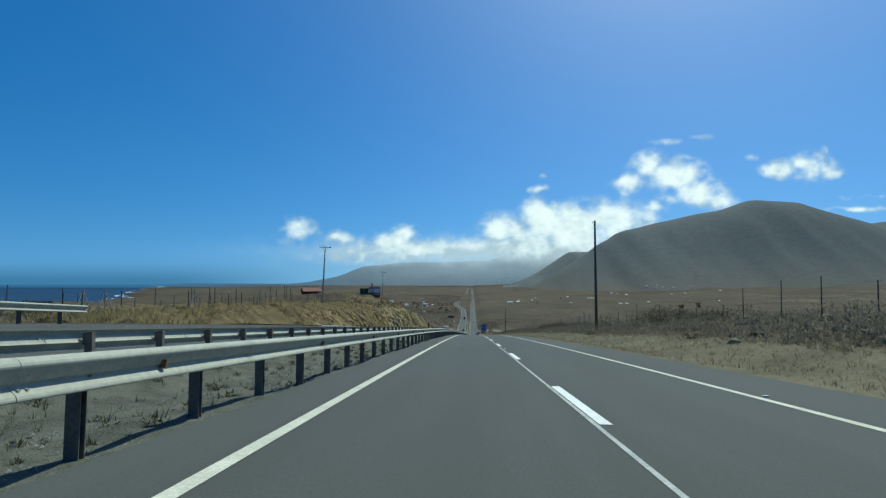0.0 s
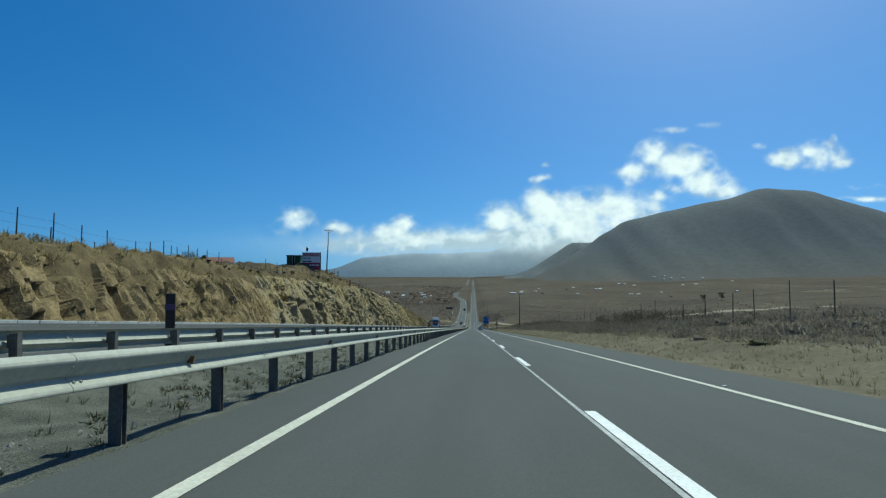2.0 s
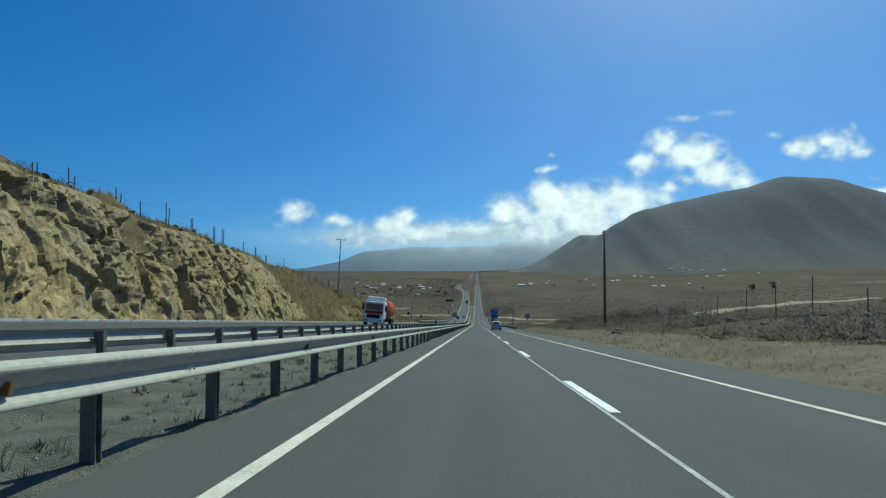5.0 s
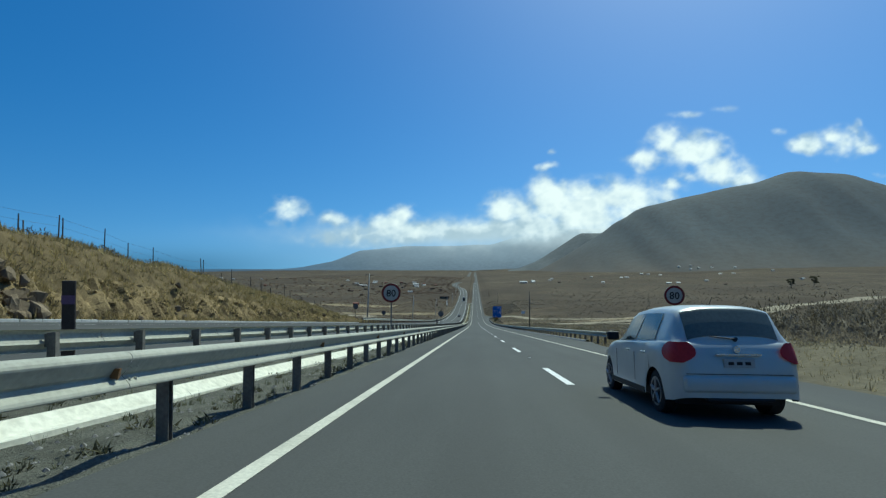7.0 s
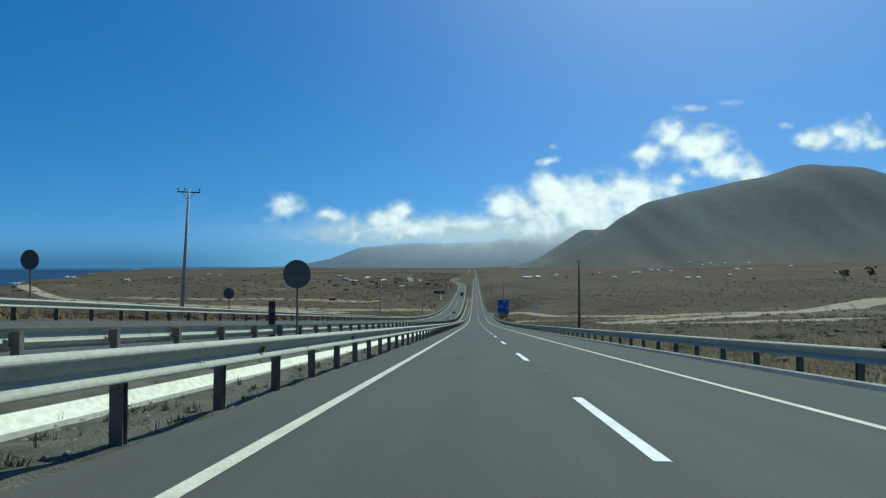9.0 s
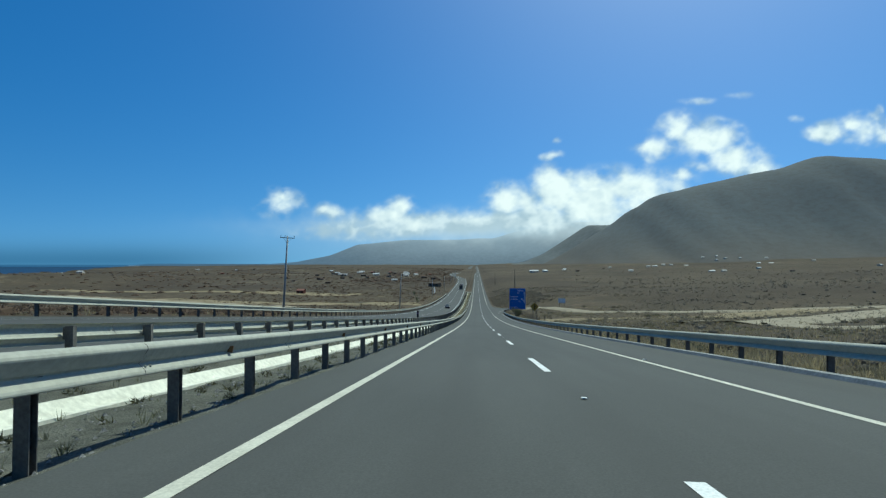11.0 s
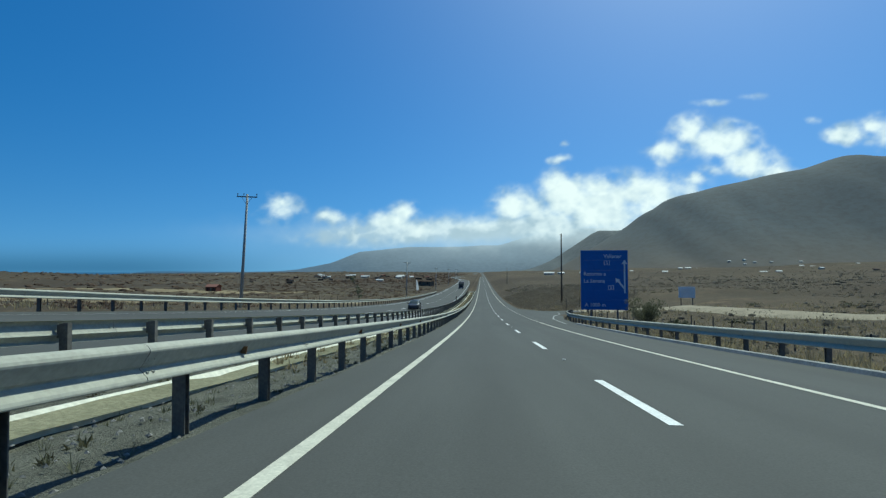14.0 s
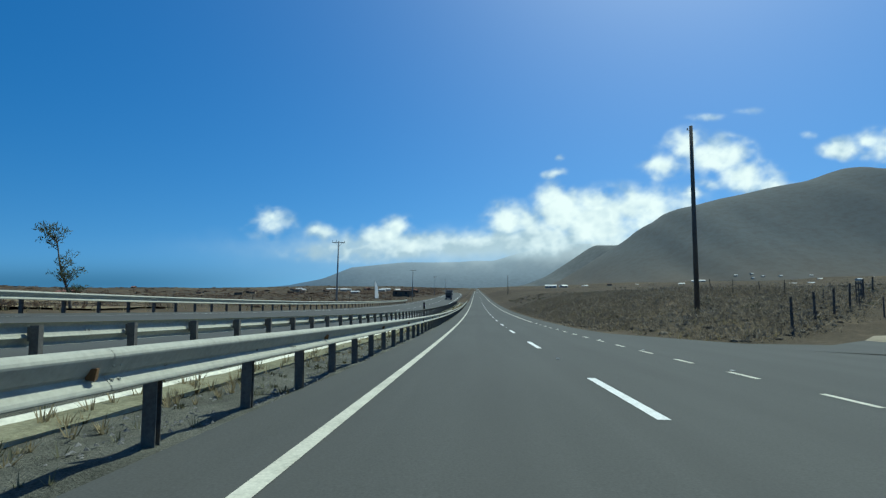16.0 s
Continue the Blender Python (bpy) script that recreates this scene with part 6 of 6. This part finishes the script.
M_PLATE = plain("plate_white", (0.4, 0.41, 0.41))


def hatchback(label, paint, x, y, base, turn):
    """A small five-door hatchback, its tail at local y = 0."""
    root = tagged(new("hatchback_car"), label, "car")
    root.matrix_basis = pose(x, y, float(road_z(y)) + base, slope_deg(y + 1.8) * (1 if turn == 0 else -1), 0, turn)
    WB, RW = (0.72, 3.18), 0.335

    def low(yy):
        z = float(np.interp(yy, (0, 0.15, 0.4, 3.3, 3.75), (0.30, 0.25, 0.22, 0.2, 0.3)))
        for c in WB:
            if abs(yy - c) < RW:
                z = max(z, 0.29 + math.sqrt(RW * RW - (yy - c) ** 2))
        return z

    def width(yy):
        return float(np.interp(yy, (0, 0.03, 0.08, 0.18, 0.4, 0.9, 2.4, 3.0, 3.4, 3.6, 3.72, 3.75), (0.62, 0.71, 0.765, 0.81, 0.84, 0.85, 0.845, 0.83, 0.78, 0.69, 0.52, 0.45)))

    def top(yy):
        return float(np.interp(yy, (0, 0.03, 0.07, 0.12, 0.5, 1.8, 2.7, 3.1, 3.45, 3.65, 3.75), (0.66, 0.84, 0.94, 1.0, 1.0, 0.96, 0.93, 0.87, 0.77, 0.66, 0.55)))

    def belt(yy, f):
        w = width(yy)
        return w * float(np.interp(f, (0, 0.12, 0.35, 0.62, 0.85, 1.0), (0.985, 0.995, 1.0, 0.995, 0.97, 0.93)))

    ys = np.unique(np.concatenate([np.linspace(0, 0.3, 9), np.linspace(0.3, 3.45, 66), np.linspace(3.45, 3.75, 9)]))
    bm = bmesh.new()
    fr = (0, 0.06, 0.15, 0.3, 0.45, 0.6, 0.75, 0.87, 0.95, 1.0)
    rows = []
    for yy in ys:
        lo, hi = low(yy), top(yy)
        row = [(-belt(yy, f), lo + (hi - lo) * f) for f in fr] + [(-belt(yy, 1) * q, hi + 0.02 * (1 - q * q)) for q in (0.75, 0.4, 0)]
        full = row + [(-a, b) for a, b in reversed(row[:-1])]
        rows.append([bm.verts.new((a, yy, b)) for a, b in full])
    for r0, r1 in zip(rows, rows[1:]):
        for k in range(len(r0) - 1):
            bm.faces.new((r0[k], r0[k + 1], r1[k + 1], r1[k]))
    bm.faces.new(list(reversed(rows[0])))
    bm.faces.new(rows[-1])
    body = part("body", bm, paint, root, "", True)

    ROOF = (0.08, 0.12, 0.22, 0.32, 0.40, 0.52, 0.7, 1.0, 1.5, 1.9, 2.2, 2.5, 2.78, 2.9)
    RZ = (0.97, 1.06, 1.26, 1.42, 1.475, 1.495, 1.508, 1.52, 1.52, 1.49, 1.41, 1.22, 0.99, 0.93)

    def cab(yy, u, grow=0.0):
        """u from -1 (left sill of the glass) over the roof to 1."""
        zr, zb = float(np.interp(yy, ROOF, RZ)), top(yy) - 0.02
        wr, wb = 0.61, width(yy) * 0.925
        a = abs(u)
        if a > 0.5:
            f = (1 - a) / 0.5
            xx, zz = wb + (wr - wb) * f ** 1.15, zb + (zr - 0.07 - zb) * f
        else:
            f = a / 0.5
            xx, zz = wr * f ** 0.9 if f > 0 else 0, zr - 0.07 * f ** 3
        n = Vector((1 if a > 0.5 else 0.3, 0, 0.25 if a > 0.5 else 1)).normalized() * grow
        return Vector((math.copysign(xx, u) + math.copysign(n.x, u), yy, zz + n.z))

    def patch(y0, y1, u0, u1, grow, ny=10, nu=8, slant=0.0):
        bm = bmesh.new()
        g = [[bm.verts.new(cab(y0 + (y1 - y0) * j / ny + slant * (abs(u0 + (u1 - u0) * k / nu) - 0.75), u0 + (u1 - u0) * k / nu, grow)) for k in range(nu + 1)] for j in range(ny + 1)]
        for j in range(ny):
            for k in range(nu):
                bm.faces.new((g[j][k], g[j][k + 1], g[j + 1][k + 1], g[j + 1][k]))
        return bm

    part("roof", patch(0.08, 2.9, -1, 1, 0.0, 60, 32), paint, root, "", True)

    def rear(x0, x1, x2, x3, f0, f1, out):
        """A pane on the tailgate between two heights along its slope."""
        bm = bmesh.new()
        g = []
        for j in range(7):
            f = f0 + (f1 - f0) * j / 6
            yy, zz = 0.07 + 0.31 * f ** 1.25, 0.955 + 0.495 * f
            a, b = x0 + (x2 - x0) * j / 6, x1 + (x3 - x1) * j / 6
            g.append([bm.verts.new((a + (b - a) * k / 8, yy - out - 0.03 * math.cos(math.pi * (k / 8 - 0.5)), zz + out * 0.6)) for k in range(9)])
        for j in range(6):
            for k in range(8):
                bm.faces.new((g[j][k], g[j][k + 1], g[j + 1][k + 1], g[j + 1][k]))
        return bm

    part("rear_window", patch(0.125, 0.345, -0.47, 0.47, 0.012, 12, 16), M_CARGLASS, root, "dark tinted rear window")
    part("windscreen", patch(2.12, 2.84, -0.46, 0.46, 0.008, 10, 12), M_CARGLASS, root)
    for s in (-1, 1):
        part("rear_side_window", patch(0.72, 1.46, s * 0.56, s * 0.96, 0.010, 8, 6, 0.12), M_CARGLASS, root)
        part("front_side_window", patch(1.52, 2.38, s * 0.56, s * 0.96, 0.010, 8, 6, 0.45), M_CARGLASS, root)
        # tail lamp wraps round the corner
        bm = bmesh.new()
        g = []
        for j in range(7):
            z = 0.735 + 0.265 * j / 6
            reach = math.sqrt(max(0.06, 1 - ((j - 3.2) / 3.4) ** 2))
            row = []
            for k in range(8):
                yy = 0.02 + 0.04 * (1 - reach) + 0.36 * reach * (k / 7) ** 1.5
                w = belt(yy, min(1, max(0, (z - low(yy)) / (top(yy) - low(yy))))) + 0.012
                row.append(bm.verts.new((s * (w if k else w - 0.12 * reach), yy - 0.012 - 0.02 * (1 - k / 7) + 0.035 * j / 6, z)))
            g.append(row)
        for j in range(6):
            for k in range(7):
                bm.faces.new((g[j][k], g[j][k + 1], g[j + 1][k + 1], g[j + 1][k]))
        part("tail_lamp", bm, M_TAIL, root, "red tail lamp", True)
        for dy in (0.86, 1.52, 2.5):
            part("door_seam", box_bm(s * 0.8455 - 0.003, dy - 0.0035, 0.36, s * 0.8455 + 0.002, dy + 0.0035, 0.80), M_TRIM, root)
        part("sill_trim", box_bm(s * 0.838 - 0.012, 1.1, 0.215, s * 0.838 + 0.012, 2.8, 0.30, 0.008), M_TRIM, root)
        mir = part("side_mirror", box_bm(s * 0.93 - 0.1, 2.32, 0.95, s * 0.93 + 0.1, 2.44, 1.1, 0.035), M_TRIM, root, "black side mirror")
        for dy in (1.0, 1.75):
            part("door_handle", box_bm(s * 0.853 - 0.012, dy, 0.80, s * 0.853 + 0.012, dy + 0.17, 0.83, 0.006), paint, root)
        for c in WB:
            bm = bmesh.new()
            for r0, r1, a, b in ((0.29, 0.29, 0.63, 0.79), (0.29, 0.25, 0.79, 0.805)):
                tube(bm, (s * a, c, 0.29), (s * b, c, 0.29), r0, r1, 28)
            wheel = part("wheel", bm, M_TYRE, root)
            bm = bmesh.new()
            tube(bm, (s * 0.80, c, 0.29), (s * 0.81, c, 0.29), 0.06, 0.05, 12)
            for k in range(5):
                a = 2 * math.pi * k / 5 + 0.3
                tube(bm, (s * 0.805, c, 0.29), (s * 0.808, c + 0.19 * math.cos(a), 0.29 + 0.19 * math.sin(a)), 0.03, 0.022, 6)
            ring_bm = bmesh.new()
            ring(ring_bm, 0.175, 0.2, 0.0, 0.012, 0.0, 28)
            bmesh.ops.transform(ring_bm, matrix=Matrix.Translation((s * 0.80, c, 0.29)) @ Matrix.Rotation(radians(90), 4, "Z"), verts=ring_bm.verts)
            part("rim", bm, M_RIM, wheel)
            part("rim_ring", ring_bm, M_RIM, wheel)
    part("underbody", box_bm(-0.66, 0.35, 0.17, 0.66, 3.4, 0.5), M_TRIM, root)
    part("bumper_line", box_bm(-0.66, -0.006, 0.592, 0.66, 0.06, 0.60), M_TRIM, root)
    part("boot_handle", box_bm(-0.28, -0.016, 0.835, 0.28, 0.05, 0.855), M_CHROME, root)
    part("aerial", tube_bm((0, 0.72, 1.50), (0, 0.60, 1.62), 0.006, 0.004, 6), M_TRIM, root)
    part("rear_skirt", box_bm(-0.42, 0.0, 0.25, 0.42, 0.1, 0.30, 0.02), M_TRIM, root)
    part("bumper", box_bm(-0.70, -0.03, 0.36, 0.70, 0.10, 0.58, 0.045), paint, root, "", True)
    bm = tube_bm((0.02, 0.085, 1.04), (-0.30, 0.10, 1.075), 0.011, 0.007, 6)
    tube(bm, (0.02, 0.11, 1.03), (0.02, 0.07, 1.045), 0.03, 0.025, 10)
    part("wiper", bm, M_TRIM, root)
    part("badge", disc(bmesh.new(), 0.045, 0.02, 0.09, 0.91, 20), M_CHROME, root)
    plate = part("number_plate", box_bm(-0.19, -0.015, 0.68, 0.19, 0.03, 0.79), M_PLATE, root)
    for x0, x1 in ((-0.14, -0.07), (-0.035, 0.035), (0.07, 0.14)):
        part("plate_bar", box_bm(x0, -0.018, 0.715, x1, -0.013, 0.755), M_TRIM, plate)
    for s in (-1, 1):
        part("head_lamp", box_bm(s * 0.6 - 0.13, 3.50, 0.60, s * 0.6 + 0.13, 3.66, 0.74, 0.03), M_CARGLASS, root)
    return root


hatchback("silver-blue five-door hatchback car on the highway", M_SILVERPAINT, 3.36, 262.5, -0.03, 0)
hatchback("dark hatchback car coming up the opposite carriageway", M_DARKPAINT, -10.4, 585.3, 0.46, 180)


def lorry(label, x, y, base, cab_paint, box_paint, tank=None):
    """A lorry seen from the front: cab with windscreen, grille, lamps, mirrors, and a box body; its front faces -y."""
    root = tagged(new("lorry"), label, "truck", "lorries on the opposite carriageway")
    root.matrix_basis = pose(x, y, float(road_z(y)) + base, slope_deg(y), 5.15)
    part("cab", box_bm(-1.2, 0, 0.9, 1.2, 1.9, 3.0, 0.14), box_paint, root)
    part("windscreen", box_bm(-1.05, -0.02, 1.95, 1.05, 0.05, 2.75, 0.02), M_CARGLASS, root)
    part("roof_fairing", box_bm(-1.1, 0.5, 2.98, 1.1, 1.9, 3.6, 0.2), box_paint, root)
    part("front_panel", box_bm(-1.1, -0.02, 1.5, 1.1, 0.03, 1.9, 0.02), cab_paint, root)
    part("grille", box_bm(-0.8, -0.03, 1.0, 0.8, 0.03, 1.45, 0.02), M_TRIM, root)
    part("bumper", box_bm(-1.22, -0.15, 0.45, 1.22, 0.25, 0.95, 0.05), box_paint, root)
    for s in (-1, 1):
        part("head_lamp", box_bm(s * 0.9 - 0.2, -0.17, 0.62, s * 0.9 + 0.2, -0.1, 0.82, 0.02), M_PLATE, root)
        part("mirror", box_bm(s * 1.4 - 0.12, 0.2, 1.9, s * 1.4 + 0.12, 0.28, 2.6, 0.03), M_TRIM, root)
    if tank is None:
        part("cargo_box", box_bm(-1.28, 2.1, 1.1, 1.28, 9.5, 3.9, 0.04), box_paint, root)
    else:
        bm = bmesh.new()
        for y0, y1, r0, r1 in ((2.3, 2.45, 0.85, 1.1), (2.45, 2.7, 1.1, 1.18), (2.7, 9.0, 1.18, 1.18), (9.0, 9.25, 1.18, 1.1), (9.25, 9.4, 1.1, 0.85)):
            tube(bm, (0, y0, 2.3), (0, y1, 2.3), r0, r1, 36)
        barrel = part("tank", bm, tank, root, "orange steel tank", True)
        for k in range(5):
            part("band", tube_bm((0, 2.8 + 1.5 * k, 2.3), (0, 2.86 + 1.5 * k, 2.3), 1.205, 1.205, 36), tank, barrel)
        for s in (-1, 1):
            part("stripe", box_bm(s * 1.195 - 0.02, 2.75, 2.12, s * 1.195 + 0.02, 8.95, 2.22), M_YELLOW, barrel)
            part("mudguard", box_bm(s * 1.0 - 0.3, 5.9, 1.04, s * 1.0 + 0.3, 8.7, 1.12, 0.02), M_TRIM, root)
        part("walkway", box_bm(-0.35, 2.9, 3.47, 0.35, 8.8, 3.55, 0.01), M_TRIM, barrel)
        part("hatch", tube_bm((0, 5.5, 3.5), (0, 5.5, 3.75), 0.35, 0.35, 20), tank, barrel)
    part("chassis", box_bm(-0.5, 0.5, 0.55, 0.5, 9.3, 1.0), M_TRIM, root)
    for c in (0.9, 6.6, 8.0):
        for s in (-1, 1):
            wheel = part("wheel", tube_bm((s * 0.9, c, 0.5), (s * 1.2, c, 0.5), 0.5, 0.48, 22), M_TYRE, root)
            part("rim", tube_bm((s * 1.15, c, 0.5), (s * 1.21, c, 0.5), 0.26, 0.22, 16), M_RIM, wheel)
    return root


lorry("tanker lorry with an orange tank and white cab going uphill", -12.6, 239, 0.69, plain("lorry_red", (0.36, 0.03, 0.03), 0.4), plain("lorry_white", (0.85, 0.85, 0.83), 0.5), plain("tank_orange", (0.50, 0.085, 0.022), 0.35))
lorry("dark lorry far down the opposite carriageway", -11.6, 778, 0.6, M_DARKPAINT, plain("lorry_grey", (0.12, 0.12, 0.13), 0.6))

# ---- clouds and painted haze: a far glowing backdrop sheet ----
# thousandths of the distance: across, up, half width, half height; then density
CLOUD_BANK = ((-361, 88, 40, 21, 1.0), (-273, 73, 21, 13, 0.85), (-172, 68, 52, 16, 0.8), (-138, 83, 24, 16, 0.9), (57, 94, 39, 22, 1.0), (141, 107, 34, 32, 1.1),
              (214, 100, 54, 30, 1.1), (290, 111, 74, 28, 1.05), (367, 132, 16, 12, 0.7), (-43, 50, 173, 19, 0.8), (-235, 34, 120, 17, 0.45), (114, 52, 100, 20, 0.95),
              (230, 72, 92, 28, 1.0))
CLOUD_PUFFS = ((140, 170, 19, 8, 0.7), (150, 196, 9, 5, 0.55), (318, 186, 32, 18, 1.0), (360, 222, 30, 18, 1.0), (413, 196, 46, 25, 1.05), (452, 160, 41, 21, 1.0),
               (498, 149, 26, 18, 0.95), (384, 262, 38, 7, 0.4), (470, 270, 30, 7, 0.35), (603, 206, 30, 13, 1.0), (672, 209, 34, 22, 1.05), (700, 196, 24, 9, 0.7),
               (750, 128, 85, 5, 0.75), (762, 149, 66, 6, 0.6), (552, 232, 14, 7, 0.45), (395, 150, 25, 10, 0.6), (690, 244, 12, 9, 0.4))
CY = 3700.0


def cloud_sheet():
    xs, zs = np.concatenate([np.arange(-4900, -2200, 60.0), np.arange(-2200, 3900, 9.0)]), np.arange(-118, 1350, 8.0)
    X, Z = np.meshgrid(xs, zs)
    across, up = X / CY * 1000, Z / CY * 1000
    n = fbm(X / 190, Z / 150, 5, 0.55)
    wisp = fbm(X / 70 + 9, Z / 58, 4, 0.5)
    wx, wz = 26 * fbm(X / 230 + 31, Z / 200, 5), 20 * fbm(X / 210, Z / 180 + 21, 5)
    d = np.zeros_like(X)
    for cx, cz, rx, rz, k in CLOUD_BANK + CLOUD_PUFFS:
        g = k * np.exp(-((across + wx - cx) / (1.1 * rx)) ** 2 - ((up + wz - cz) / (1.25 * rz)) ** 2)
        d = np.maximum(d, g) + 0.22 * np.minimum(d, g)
    near = smooth(0.05, 0.4, d)
    a = smooth(0.1, 1.05, d + (0.95 * n + 0.7 * wisp) * near) ** 0.85 * smooth(0.04, 0.25, d)
    puff = np.abs(fbm(X / 150 + 60, Z / 120 + 8, 4, 0.5))
    belly = smooth(95, 40, up) * 0.16
    shade = np.clip(1.04 - 0.95 * puff + 0.35 * wisp - 0.25 * smooth(0.9, 0.35, d) - belly, 0.58, 1)
    # low cloud bank on the far range, and haze painted over its foot
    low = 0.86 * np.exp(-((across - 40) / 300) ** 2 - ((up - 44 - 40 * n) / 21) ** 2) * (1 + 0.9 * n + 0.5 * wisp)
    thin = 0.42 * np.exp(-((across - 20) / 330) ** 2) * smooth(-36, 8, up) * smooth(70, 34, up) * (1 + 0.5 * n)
    # blue haze painted across the sea's horizon
    sea_haze = 0.9 * smooth(-150, -700, across) * np.exp(-((up + 20) / np.where(up > -20, 34, 12)) ** 2)
    for extra, tone in ((low, 0.72), (thin, 0.55), (sea_haze, 0.2)):
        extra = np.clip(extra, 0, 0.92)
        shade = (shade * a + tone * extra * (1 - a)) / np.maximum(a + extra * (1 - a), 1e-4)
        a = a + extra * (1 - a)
    Y = CY + 60 * n
    nx, ny = len(xs), len(zs)
    keep = a > 0.004
    i = (np.arange(ny - 1)[:, None] * nx + np.arange(nx - 1)[None, :])
    live = (keep[:-1, :-1] | keep[1:, :-1] | keep[:-1, 1:] | keep[1:, 1:])
    i = i[live]
    Fq = np.stack([i, i + 1, i + nx + 1, i + nx], 1)
    idx, inv = np.unique(Fq, return_inverse=True)
    V = np.stack([X, Y, Z], -1).reshape(-1, 3)[idx]
    me = bpy.data.meshes.new("backdrop_clouds")
    me.from_pydata(V.tolist(), [], inv.reshape(-1, 4).tolist())
    me.shade_smooth()
    for nm, arr in (("cover", a), ("tone", shade)):
        at_ = me.attributes.new(nm, "FLOAT", "POINT")
        at_.data.foreach_set("value", arr.reshape(-1)[idx].astype(np.float32))
    m, n_, l_, b_ = mat("cloud", 1.0, 0, 0)
    out = n_["Material Output"]
    tr, em, mx = n_.new("ShaderNodeBsdfTransparent"), n_.new("ShaderNodeEmission"), n_.new("ShaderNodeMixShader")
    at1, at2 = n_.new("ShaderNodeAttribute"), n_.new("ShaderNodeAttribute")
    at1.attribute_name, at2.attribute_name = "cover", "tone"
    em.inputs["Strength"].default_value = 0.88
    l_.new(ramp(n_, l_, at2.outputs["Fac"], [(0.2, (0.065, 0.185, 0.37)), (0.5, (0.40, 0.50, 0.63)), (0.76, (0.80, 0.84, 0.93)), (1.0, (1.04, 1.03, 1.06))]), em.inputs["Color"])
    l_.new(at1.outputs["Fac"], mx.inputs[0])
    l_.new(tr.outputs[0], mx.inputs[1])
    l_.new(em.outputs[0], mx.inputs[2])
    l_.new(mx.outputs[0], out.inputs["Surface"])
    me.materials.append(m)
    return tagged(new("backdrop_clouds", me), "bright white cumulus clouds over the mountains, with painted haze below", "clouds", kind="structure")


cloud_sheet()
